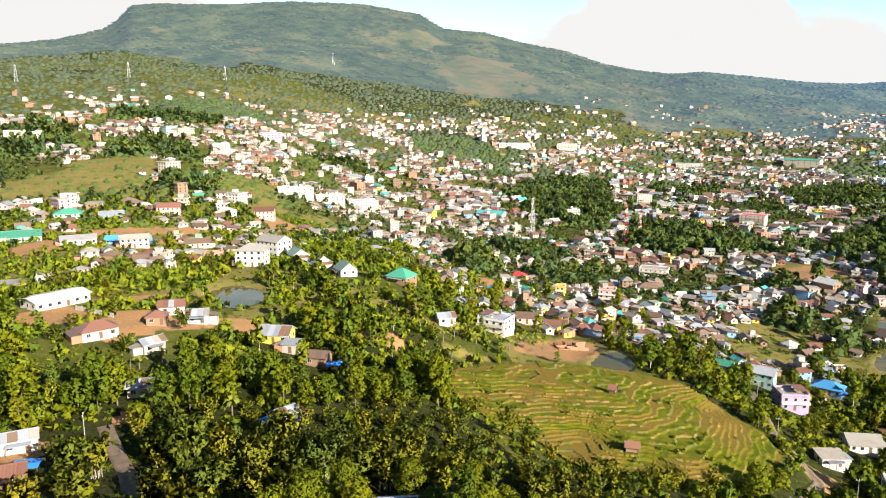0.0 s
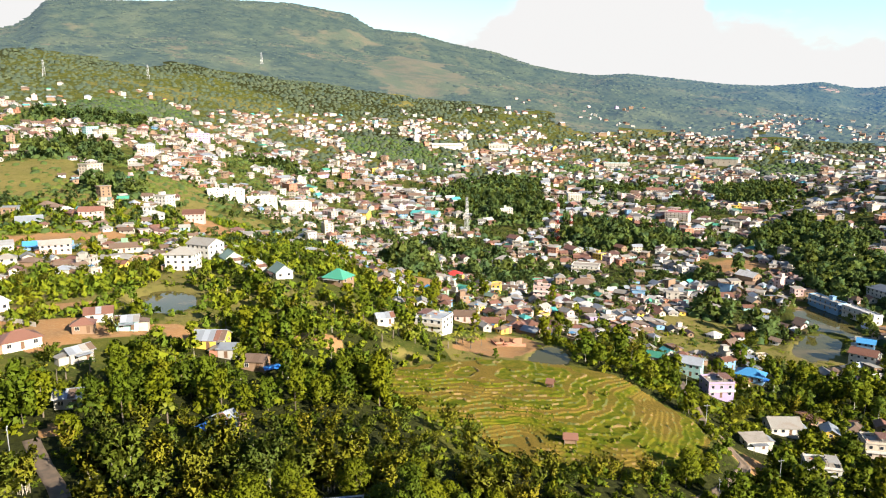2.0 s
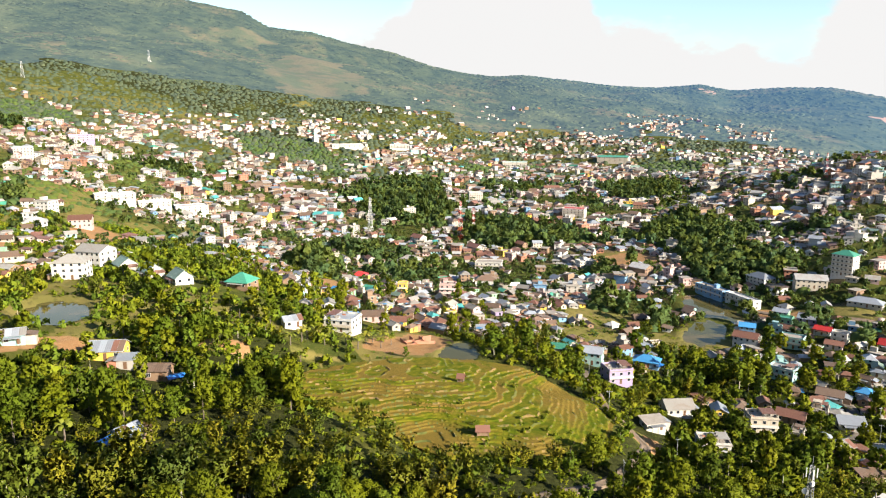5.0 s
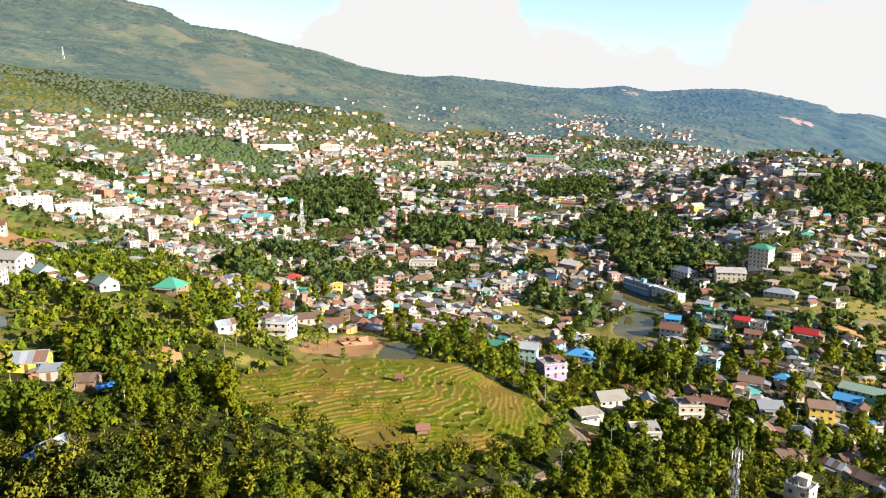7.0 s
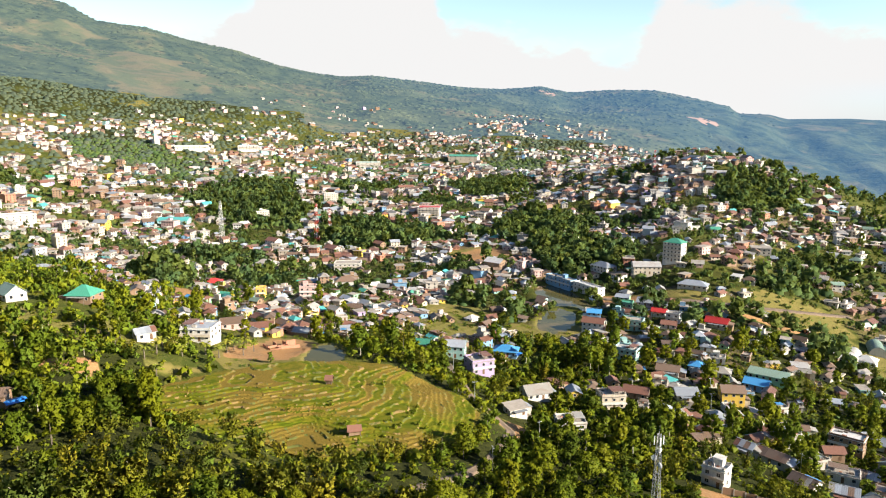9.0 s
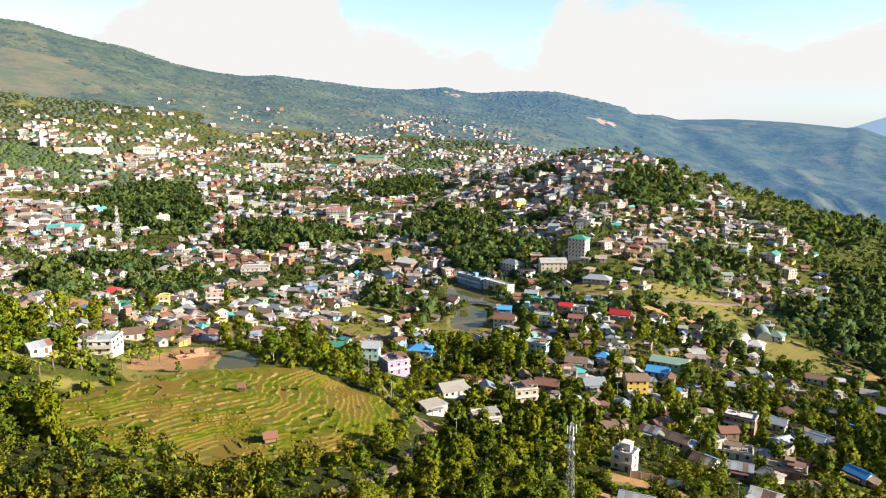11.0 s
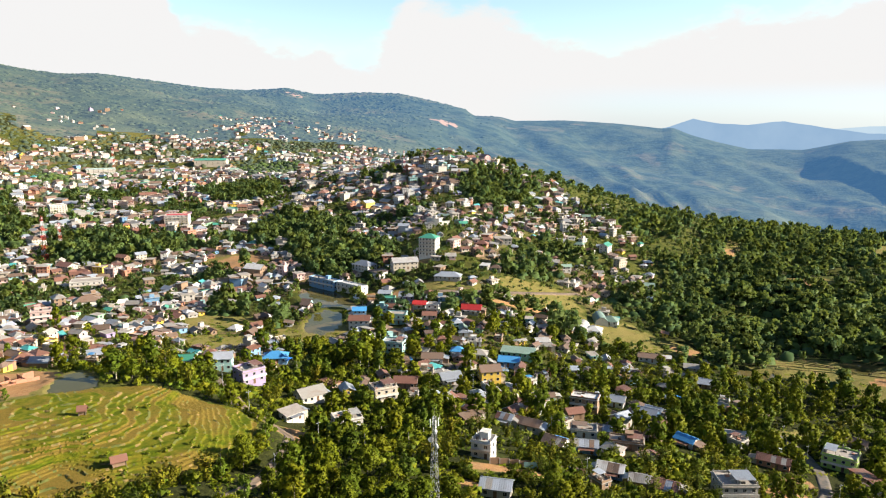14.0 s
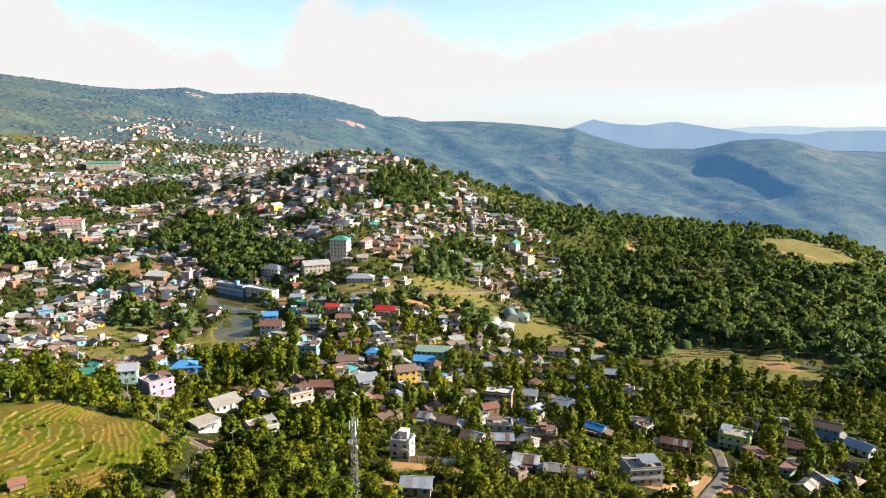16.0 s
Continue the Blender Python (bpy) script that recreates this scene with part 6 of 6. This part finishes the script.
def plain_houses(name, label, idx, windows):
    """Many far houses in one mesh: walls, overhanging roofs, window openings."""
    verts, quads_f, tris_f, q_slot, t_slot, tones = [], [], [], [], [], []
    base = 0
    zc = ground(hx[idx], hy[idx])
    for k, z in zip(idx, zc):
        shape = pick.choice(SHAPE_PICK)
        big = hr[k] > 500 and pick.random() < 0.05
        w = pick.uniform(4.4, 7.4) if hr[k] < 480 else pick.uniform(5.2, 9.2) if hr[k] < 800 else pick.uniform(7.5, 13.0) if hr[k] < 1250 else pick.uniform(6.5, 12.0)
        w = w * pick.uniform(1.4, 2.0) if big else w
        d = min(w, 13) * pick.uniform(0.6, 0.85)
        storeys = pick.choice((1, 1, 1, 2)) if shape != "flat" else pick.choice((1, 2, 2, 3))
        storeys = storeys + 1 if big else storeys if w > 7.5 else 1
        h, rise, o = (2.1 if hr[k] < 480 else 2.4) * storeys, min(d, 9) * 0.3, 0.7
        far_away = hr[k] > 1250 and pick.random() < 0.4
        wall = wall_names.index(pick.choice(("cream", "pink", "brown", "grey")) if far_away else pick.choice(BRIGHT) if pick.random() < 0.05 else pick.choice(NEAR_WALL if hr[k] < 520 else WALL_PICK))
        cover = len(wall_names) + roof_names.index("concrete" if shape == "flat" else pick.choice(ROOF_PICK))
        foot = 2.0 + 0.35 * d * 0.5
        a, b, A, B = w / 2, d / 2, w / 2 + o, d / 2 + o
        v = [(-a, -b, -foot), (a, -b, -foot), (a, b, -foot), (-a, b, -foot), (-a, -b, h), (a, -b, h), (a, b, h), (-a, b, h)]
        qs, ts = [(0, 1, 5, 4), (1, 2, 6, 5), (2, 3, 7, 6), (3, 0, 4, 7)], []
        qsl, tsl = [wall] * 4, []
        if shape == "flat":
            v += [(-A, -B, h), (A, -B, h), (A, B, h), (-A, B, h), (-A, -B, h + 0.5), (A, -B, h + 0.5), (A, B, h + 0.5), (-A, B, h + 0.5)]
            qs += [(8, 9, 13, 12), (9, 10, 14, 13), (10, 11, 15, 14), (11, 8, 12, 15), (11, 10, 9, 8), (12, 13, 14, 15)]
            qsl += [wall] * 5 + [cover]
            if pick.random() < 0.5:
                n0 = len(v)
                e = pick.uniform(-0.3, 0.3) * w
                v += [(e - 1.5, -0.2, h + 0.5), (e + 1.5, -0.2, h + 0.5), (e + 1.5, b * 0.8, h + 0.5), (e - 1.5, b * 0.8, h + 0.5), (e - 1.5, -0.2, h + 2.7), (e + 1.5, -0.2, h + 2.7), (e + 1.5, b * 0.8, h + 2.7), (e - 1.5, b * 0.8, h + 2.7)]
                qs += [tuple(n0 + q for q in f) for f in ((0, 1, 5, 4), (1, 2, 6, 5), (2, 3, 7, 6), (3, 0, 4, 7), (4, 5, 6, 7))]
                qsl += [wall] * 4 + [cover]
        else:
            k2 = A if shape == "gable" else max(A - B, A * 0.12)
            lo = h - 0.3
            if shape == "shed":
                v += [(-A, -B, lo + 0.3), (A, -B, lo + 0.3), (A, B, h + rise * 0.7), (-A, B, h + rise * 0.7), (-A, -B, lo + 0.15), (A, -B, lo + 0.15), (A, B, h + rise * 0.7 - 0.15), (-A, B, h + rise * 0.7 - 0.15)]
                qs += [(8, 9, 10, 11), (15, 14, 13, 12), (8, 12, 13, 9), (10, 14, 15, 11)]
                qsl += [cover] * 4
                v += [(-a, b, h + rise * 0.6), (a, b, h + rise * 0.6)]
                qs += [(6, 7, 16, 17)]
                qsl += [wall]
                ts += [(5, 6, 17), (7, 4, 16)]
                tsl += [wall] * 2
            else:
                v += [(-A, -B, lo), (A, -B, lo), (k2, 0, h + rise), (-k2, 0, h + rise), (A, B, lo), (-A, B, lo)]
                v += [(p[0], p[1], p[2] - 0.15) for p in v[8:14]]
                qs += [(8, 9, 10, 11), (11, 10, 12, 13), (17, 16, 15, 14), (19, 18, 16, 17), (8, 14, 15, 9), (12, 18, 19, 13)]
                qsl += [cover] * 6
                if shape == "hip":
                    ts += [(9, 12, 10), (13, 8, 11)]
                    tsl += [cover] * 2
                else:
                    v += [(-a, 0, h + rise * 0.93), (a, 0, h + rise * 0.93)]
                    ts += [(5, 6, 21), (7, 4, 20)]
                    tsl += [wall] * 2
        if windows:
            for s in range(storeys):
                zz = s * 2.3 + 0.7
                for face, span in ((0, w), (1, d), (3, d)):
                    m = max(1, int(span / 2.8))
                    for q in range(m):
                        c = (q + 0.5) / m * span - span / 2
                        e = 0.04
                        if face == 0:
                            p = [(c - 0.5, -b - e), (c + 0.5, -b - e)]
                        elif face == 1:
                            p = [(a + e, c - 0.5), (a + e, c + 0.5)]
                        else:
                            p = [(-a - e, c + 0.5), (-a - e, c - 0.5)]
                        n0 = len(v)
                        v += [(*p[0], zz), (*p[1], zz), (*p[1], zz + 1.15), (*p[0], zz + 1.15)]
                        qs.append((n0, n0 + 1, n0 + 2, n0 + 3))
                        qsl.append(len(SLOTS) - 1)
        ca, sa = math.cos(radians(-down[k])), math.sin(radians(-down[k]))
        verts += [(hx[k] + p[0] * ca - p[1] * sa, hy[k] + p[0] * sa + p[1] * ca, z + 0.15 + p[2]) for p in v]
        tones += [pick.random()] * len(v)
        quads_f += [tuple(base + q for q in f) for f in qs]
        tris_f += [tuple(base + q for q in f) for f in ts]
        q_slot += qsl
        t_slot += tsl
        base += len(v)
    if base:
        me = mesh_from(name, np.array(verts), [np.array(quads_f), np.array(tris_f)], SLOTS, q_slot + t_slot, tone=np.array(tones))
        tagged(new(name, me), label, "houses", kind="stuff")


rest = np.arange(NEAR_HOUSES, len(hx))
plain_houses("town_houses", "dense small houses with sheet roofs on the valley floor", rest[hr[rest] < 750], True)
plain_houses("town_houses", "dense small houses with sheet roofs climbing the slope", rest[(hr[rest] >= 750) & (hr[rest] < 1250)], True)
plain_houses("town_houses", "far pale houses scattered under the mountain", rest[hr[rest] >= 1250], False)
# ------------------------------------------------------------------ woods and single trees
g = rng(23)
house_spots = [(t[0], t[1]) for t in TAKEN if t[2] > 2]
for tx, ty, tr in TAKEN:                 # yards in front of the houses
    if 3.9 < tr and (tx, ty) in LANDMARK and math.hypot(tx, ty) < 420:
        for ox, oy in ((0.6, 0), (-0.6, 0), (0, 0.6), (0, -0.6)):
            house_spots.append((tx + ox * tr, ty + oy * tr))
        for out in (7.0, 12.0, 16.0):
            house_spots.append((tx * (1 - out / math.hypot(tx, ty)), ty * (1 - out / math.hypot(tx, ty))))
house_spots += list(zip(hx.tolist(), hy.tolist()))


def tree_spots(r0, r1, gap, density, clearance, az0=-50, az1=104):
    k = int(0.5 * radians(az1 - az0) * (r1 ** 2 - r0 ** 2) / gap ** 2 * 1.6)
    x, y = random_ground(k, r0, r1, az0, az1, g)
    keep = g.uniform(0, 1, k) < woodiness(x, y) * density
    x, y = x[keep], y[keep]
    kept = thin_out(x, y, gap, g)
    x, y = x[kept], y[kept]
    clear = ~near_any(x, y, house_spots, clearance)
    x, y = x[clear], y[clear]
    return np.stack([x, y, ground(x, y) - 0.3], 1)


BROAD = [(crown(12, 9.0, 70, 4200, 0.42, 101, 0.22, 0.6), trunk(12, 8.5, 201), LEAF, BARK),
         (crown(15, 7.0, 66, 4200, 0.42, 102, 0.2, 0.65), trunk(15, 6.5, 202), LEAF, BARK),
         (crown(10, 8.5, 60, 3800, 0.4, 103, 0.28, 0.6), trunk(10, 8.0, 203), LEAF, BARK),
         (crown(15, 4.6, 40, 2400, 0.38, 104, 0.4), trunk(15, 4.6, 204, 0.2), LEAF_LIGHT, PALE_BARK),
         (crown(7.5, 6.0, 40, 2400, 0.36, 105, 0.2), trunk(7.5, 6.0, 205, 0.15), LEAF_LIGHT, BARK)]
LABELS = ["broad dark green tree of the dense wood", "tall dense green tree of the dense wood", "round-crowned green tree beside houses",
          "slender pale-barked tree with light green crown", "small light green tree"]
BAMBOOS = [bamboo(11, 301, 1600), bamboo(9, 302, 1400)]


def tree_object(crown_arrays, trunk_arrays, leaf, bark, label, category="tree", trunk_name="trunk", crown_name="crown"):
    ob = new(category.replace(" ", "_"))
    for name, (v, f, *more), mat in ((trunk_name, trunk_arrays, bark), (crown_name, crown_arrays, leaf)):
        p = new(name, mesh_from(name, v, f, [mat], normals=more[0] if more else None))
        p.parent = ob
        if name == "culm_clump":
            tagged(p, kind="stuff")
    return tagged(ob, label, category)


near = tree_spots(85, 400, 4.7, 1.0, 4.8)
near = near[np.argsort(np.hypot(near[:, 0], near[:, 1]))]
kinds = g.choice(7, len(near), p=[0.23, 0.17, 0.18, 0.12, 0.1, 0.12, 0.08])
bam = fbm(near[:, 0], near[:, 1], 45, 2, 61) > 0.16
kinds = np.where(bam, g.choice([5, 6], len(near)), np.where(kinds >= 5, g.choice([0, 1, 2], len(near)), kinds))
thin = (woodiness(near[:, 0], near[:, 1]) < 0.62) & (np.degrees(np.arctan2(near[:, 0], near[:, 1])) < 20 + 25 * g.uniform(-1, 1, len(near)) ** 3 * 3)          # gardens and scrub: smaller, lighter trees
kinds = np.where(thin & (kinds < 3) & (g.uniform(0, 1, len(near)) < 0.75), g.choice([3, 4, 4, 4, 5, 6], len(near)), kinds)
bulk = np.where(thin, g.uniform(0.4, 0.78, len(near)), g.uniform(0.72, 1.15, len(near)))
east_side = near[:, 0] > near[:, 1] * 0.3
bulk = np.where(east_side, bulk * g.uniform(0.55, 1.05, len(near)), bulk)
kinds = np.where(east_side & (kinds == 1), g.choice([0, 2, 2, 4, 5], len(near)), kinds)
makers = []
for (c, t, leaf, bark), label in zip(BROAD, LABELS):
    makers.append(lambda c=c, t=t, leaf=leaf, bark=bark, label=label: tree_object(c, t, leaf, bark, label))
for culms, leaves in BAMBOOS:
    makers.append(lambda culms=culms, leaves=leaves: tree_object(leaves, culms, BAMBOO_LEAF, PALE_BARK, "feathery yellow-green clump of arching bamboo", "bamboo clump", "culm_clump", "leaves"))
first = {}
THINGS = 285
for k in range(min(THINGS, len(near))):
    kind = int(kinds[k])
    m = pose(*near[k], 0, 0, g.uniform(0, 360))
    s = float(bulk[k])
    if kind not in first:
        first[kind] = makers[kind]()
        ob = first[kind]
        ob.matrix_basis = m
    else:
        ob = copy_thing(first[kind], m)
    ob.scale = (s, s, s * g.uniform(0.85, 1.2))

# the wood behind them, joined
rest_near = near[THINGS:]
rest_kind = kinds[THINGS:]
rest_bulk = bulk[THINGS:]
lite = [crown(12, 8.5, 30, 340, 1.35, 111, 0.22, 0.65), crown(15, 7.0, 30, 340, 1.3, 112, 0.2, 0.65), crown(10, 8.5, 28, 300, 1.3, 113, 0.28, 0.65),
        crown(14, 5.5, 22, 260, 1.15, 114, 0.35), crown(7.5, 6.0, 20, 220, 1.05, 115, 0.2)]
pole = tube([(0, 0, -1.5), (0.1, 0, 3.0), (0.15, 0.1, 7.0)], (0.24, 0.17, 0.06), 4)
fine = [crown(12, 8.5, 50, 850, 0.84, 116, 0.22, 0.65), crown(15, 7.0, 50, 850, 0.82, 117, 0.2, 0.65), crown(10, 8.5, 46, 760, 0.82, 118, 0.28, 0.65),
        crown(14, 5.5, 34, 620, 0.74, 119, 0.35), crown(7.5, 6.0, 30, 500, 0.7, 120, 0.2)]
closer_wood = np.arange(len(rest_near)) < 360
for kind in range(5):
    for low_wood in (True, False):
        pick_t = (rest_kind == kind) & ((rest_bulk < 0.6) == low_wood)
        span = (0.4, 0.7) if low_wood else (0.6, 1.05)
        words = "small light trees between the houses and in the gardens" if low_wood else "green trees of the wood between houses and field"
        stuff("woodland", words, "trees", fine[kind], BROAD[kind][2], rest_near[pick_t & closer_wood], g, span)
        stuff("woodland", words, "trees", lite[kind], BROAD[kind][2], rest_near[pick_t & ~closer_wood], g, span)
        stuff("woodland_trunks", "trunks of the wood", "trees", pole, BROAD[kind][3], rest_near[pick_t], g, span)
lite_bamboo = bamboo(10, 303, 320)
bamboo_spots = rest_near[rest_kind >= 5]
stuff("bamboo_grove", "feathery yellow-green bamboo grove", "bamboo", lite_bamboo[1], BAMBOO_LEAF, bamboo_spots, g, (0.45, 0.85))

# undergrowth
bush = crown(2.6, 3.4, 8, 30, 1.15, 121, 0.2, 0.8)
low_spots = tree_spots(85, 420, 3.6, 1.3, 4.5)
shade = (woodiness(low_spots[:, 0], low_spots[:, 1]) > 0.62) | ((low_spots[:, 0] > low_spots[:, 1] * 0.5) & (g.uniform(0, 1, len(low_spots)) < 0.6))
stuff("undergrowth", "low green shrubs and weeds in the wood", "shrubs", bush, LEAF, low_spots[shade], g, (0.5, 1.4))
stuff("scrub", "low yellow-green shrubs on open slopes and in gardens", "shrubs", bush, LEAF_LIGHT, low_spots[~shade], g, (0.4, 1.2))
vx, vy = random_ground(7000, 95, 300, 14, 100, g)
ok = (g.uniform(0, 1, len(vx)) < 0.35 + 0.6 * step(fbm(vx, vy, 20, 3, 97), -0.1, 0.25)) & (share("soil", vx, vy) < 0.3) & (wet(vx, vy, 1.25) < 0.1) & (polygon_depth(vx, vy, FIELD_EDGE) < -2)
vx, vy = vx[ok], vy[ok]
ok = ~near_any(vx, vy, house_spots, 4.2) & ~near_any(vx, vy, [(t[0], t[1]) for t in TAKEN if t[2] < 3.5], 2.6)
stuff("undergrowth", "low dark green shrubs and hedges in the gardens", "shrubs", bush, LEAF, np.stack([vx, vy, ground(vx, vy) - 0.2], 1)[ok], g, (0.5, 1.5))
sx0, sy0 = random_ground(13000, 180, 560, -44, 4, g)
ok = (g.uniform(0, 1, len(sx0)) < 0.25 + 0.7 * step(fbm(sx0, sy0, 22, 3, 93), -0.1, 0.25)) & (share("soil", sx0, sy0) < 0.3) & (wet(sx0, sy0, 1.25) < 0.1) & (polygon_depth(sx0, sy0, FIELD_EDGE) < -2) & (share("wood", sx0, sy0) < 0.3)
sx0, sy0 = sx0[ok], sy0[ok]
ok = ~near_any(sx0, sy0, house_spots, 5.0)
stuff("scrub", "low yellow-green shrubs on the western slopes", "shrubs", bush, LEAF_LIGHT, np.stack([sx0, sy0, ground(sx0, sy0) - 0.2], 1)[ok], g, (0.5, 1.6), (0.7, 1.4))

# middle distance
mid_tree = [crown(8, 8.0, 22, 110, 1.9, 131, 0.3, 0.7, 1.2, 0.95), crown(11, 7.0, 22, 110, 1.8, 132, 0.3, 0.7, 1.2, 0.95), crown(6.5, 7.0, 18, 90, 1.65, 133, 0.3, 0.8, 1.2, 0.95)]
far_tree = [crown(8, 8.0, 12, 34, 3.1, 131, 0.3, 0.8, 1.2, 0.95), crown(10, 7.0, 12, 34, 3.0, 132, 0.3, 0.8, 1.2, 0.95), crown(6.5, 7.0, 10, 32, 2.8, 133, 0.3, 0.8, 1.2, 0.95)]
mid = np.concatenate([tree_spots(400, 760, 5.6, 1.25, 4.6), tree_spots(760, 1150, 7.4, 1.1, 5.0)])
which = g.integers(0, 3, len(mid))
in_wood = woodiness(mid[:, 0], mid[:, 1]) > 0.45
closer = np.hypot(mid[:, 0], mid[:, 1]) < 760
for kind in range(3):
    leaf = (HAZED_LEAF, HAZED_LEAF_LIGHT, HAZED_LEAF_LIGHT)[kind]
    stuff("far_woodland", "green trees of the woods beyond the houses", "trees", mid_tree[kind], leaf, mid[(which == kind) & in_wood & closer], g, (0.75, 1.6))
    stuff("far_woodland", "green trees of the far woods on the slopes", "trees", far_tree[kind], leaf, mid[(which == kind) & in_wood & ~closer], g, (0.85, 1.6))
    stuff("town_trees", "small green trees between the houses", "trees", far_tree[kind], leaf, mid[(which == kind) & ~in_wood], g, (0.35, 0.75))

# grass and weeds on open ground
tuft_v, tuft_f = leaf_clumps(gk_points := rng(77).uniform(-1, 1, (9, 3)) * (0.9, 0.9, 0.2) + (0, 0, 0.25), gk_points * 0 + (0, 0, 1.0), 0.7, rng(78), 0.9)
tuft = (tuft_v, tuft_f, np.tile((0.0, 0.0, 1.0), (len(tuft_v), 1)))
tx, ty = random_ground(11000, 95, 420, -48, 100, g)
ok = (polygon_depth(tx, ty, FIELD_EDGE) < 0.5) & (wet(tx, ty, 1.25) < 0.1) & (g.uniform(0, 1, len(tx)) < 0.35 + 0.6 * step(fbm(tx, ty, 12, 3, 88), -0.1, 0.3)) & (share("soil", tx, ty) < 0.4)
tx, ty = tx[ok], ty[ok]
off = ~near_any(tx, ty, [(t[0], t[1]) for t in TAKEN if t[2] < 3.5], 2.4)
tx, ty = tx[off], ty[off]
stuff("grass_tufts", "rough grass and weeds on open ground", "grass", tuft, LEAF_LIGHT, np.stack([tx, ty, ground(tx, ty)], 1), g, (0.6, 1.7))

# mountain woods
gk = rng(9)
ring = np.radians(np.arange(5) * 72.0)
iv = np.r_[np.stack([np.cos(ring), np.sin(ring), 0 * ring], 1), np.stack([0.78 * np.cos(ring + 0.6), 0.78 * np.sin(ring + 0.6), 0 * ring + 0.62], 1), [(0, 0, 1.0)]]
if_ = np.array([f for k in range(5) for f in ((k, (k + 1) % 5, 5 + k), ((k + 1) % 5, 5 + (k + 1) % 5, 5 + k), (5 + k, 5 + (k + 1) % 5, 10))])
lump = (iv * gk.uniform(0.7, 1.25, (11, 1)) * (4.4, 4.4, 4.4) + (0, 0, -0.8), if_, (iv + (0, 0, 0.35)) / np.linalg.norm(iv + (0, 0, 0.35), axis=1)[:, None])
slope_spots = tree_spots(1150, 2480, 7.2, 0.85, 8.0, -46, 60)
lim = np.interp(np.degrees(np.arctan2(slope_spots[:, 0], slope_spots[:, 1])), [-60, 36, 50, 110], [1950, 1900, 1450, 1450]) + far_edge(slope_spots[:, 0], slope_spots[:, 1])
slope_spots = slope_spots[np.hypot(slope_spots[:, 0], slope_spots[:, 1]) < lim]
stuff("mountain_forest", "dense green forest on the foothills above the town", "forest", lump, HAZED_FAR_LEAF, slope_spots, g, (0.35, 1.5), (0.6, 1.4))
far_spots = tree_spots(1450, 3600, 15.5, 0.85, 8.0, -46, 98)
lim = np.interp(np.degrees(np.arctan2(far_spots[:, 0], far_spots[:, 1])), [-60, 36, 50, 110], [1950, 1900, 1450, 1450]) + far_edge(far_spots[:, 0], far_spots[:, 1])
far_spots = far_spots[(g.uniform(0, 1, len(far_spots)) < 1 - step(np.degrees(np.arctan2(far_spots[:, 0], far_spots[:, 1])), 36, 52)) & (np.hypot(far_spots[:, 0], far_spots[:, 1]) >= lim)]
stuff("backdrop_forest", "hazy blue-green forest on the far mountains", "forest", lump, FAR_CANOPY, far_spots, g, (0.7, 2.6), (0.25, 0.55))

# low growth filling the woods, and shrubs on the open western slopes
fill = tree_spots(400, 1450, 5.6, 1.2, 6.0, -46, 100)
fill = fill[woodiness(fill[:, 0], fill[:, 1]) > 0.4]
stuff("undergrowth", "low green growth between the trees of the woods", "shrubs", lump, HAZED_LEAF, fill, g, (0.5, 1.15), (0.8, 1.5))
ux, uy = random_ground(16000, 440, 1150, -46, 2, g)
ok = (g.uniform(0, 1, len(ux)) < 0.12 + 0.85 * step(fbm(ux, uy, 48, 4, 95), 0.0, 0.3)) & (share("soil", ux, uy) < 0.3)
ux, uy = ux[ok], uy[ok]
ok = ~near_any(ux, uy, house_spots, 6.0)
stuff("scrub", "shrubs and hedges on the open western slopes", "shrubs", lump, HAZED_LEAF_LIGHT, np.stack([ux, uy, ground(ux, uy) - 0.2], 1)[ok], g, (0.25, 0.8), (0.6, 1.2))

ux, uy = random_ground(24000, 290, 1000, 2, 70, g)
ok = (g.uniform(0, 1, len(ux)) < 0.1 + 0.8 * step(fbm(ux, uy, 26, 4, 96), 0.02, 0.3)) & (share("soil", ux, uy) < 0.3) & (wet(ux, uy, 1.3) < 0.1) & (polygon_depth(ux, uy, FIELD_EDGE) < -4)
ux, uy = ux[ok], uy[ok]
ok = ~near_any(ux, uy, house_spots, 4.6)
stuff("scrub", "shrubs and small trees between the houses on the valley slopes", "shrubs", bush, HAZED_LEAF_LIGHT, np.stack([ux, uy, ground(ux, uy) - 0.2], 1)[ok], g, (0.4, 1.25), (0.7, 1.3))

# banana plants beside the villa and the yards
stem_a, blades_a = banana(401)
first_banana = None
spots_b = [(6, 247), (10, 250), (15, 252), (4, 243), (31, 256), (35, 258), (38, 255), (28, 252), (12, 243), (20, 247), (24, 244), (33, 248), (0, 238), (-4, 240), (3, 232)]
spots_b += [(-68, 152), (-64, 156), (-80, 176), (-76, 181), (-70, 185), (-60, 190), (-86, 165), (-48, 150), (120, 180), (128, 176), (150, 160), (156, 152), (178, 140), (200, 150), (215, 175)]
for bx, by in spots_b:
    m = pose(bx, by, ground_at(bx, by), 0, 0, g.uniform(0, 360))
    if first_banana is None:
        first_banana = tree_object(blades_a, stem_a, BANANA_LEAF, BARK, "banana plant with large drooping yellow-green leaves", "banana plant", "stem", "leaves")
        first_banana.matrix_basis = m
        ob = first_banana
    else:
        ob = copy_thing(first_banana, m)
    s = g.uniform(0.9, 1.5)
    ob.scale = (s, s, s)

# shrubs along the bunds of the field
on_lip = (lip > 0.5) & (depth > 2) & (fbm(fx, fy, 16, 3, 55) > 0.22) & (g.uniform(0, 1, len(fx)) < 0.08)
stuff("field_shrubs", "low dark green weeds along the field bunds", "shrubs", bush, LEAF_LIGHT, np.stack([fx, fy, fz - 0.1], 1)[on_lip], g, (0.22, 0.5))
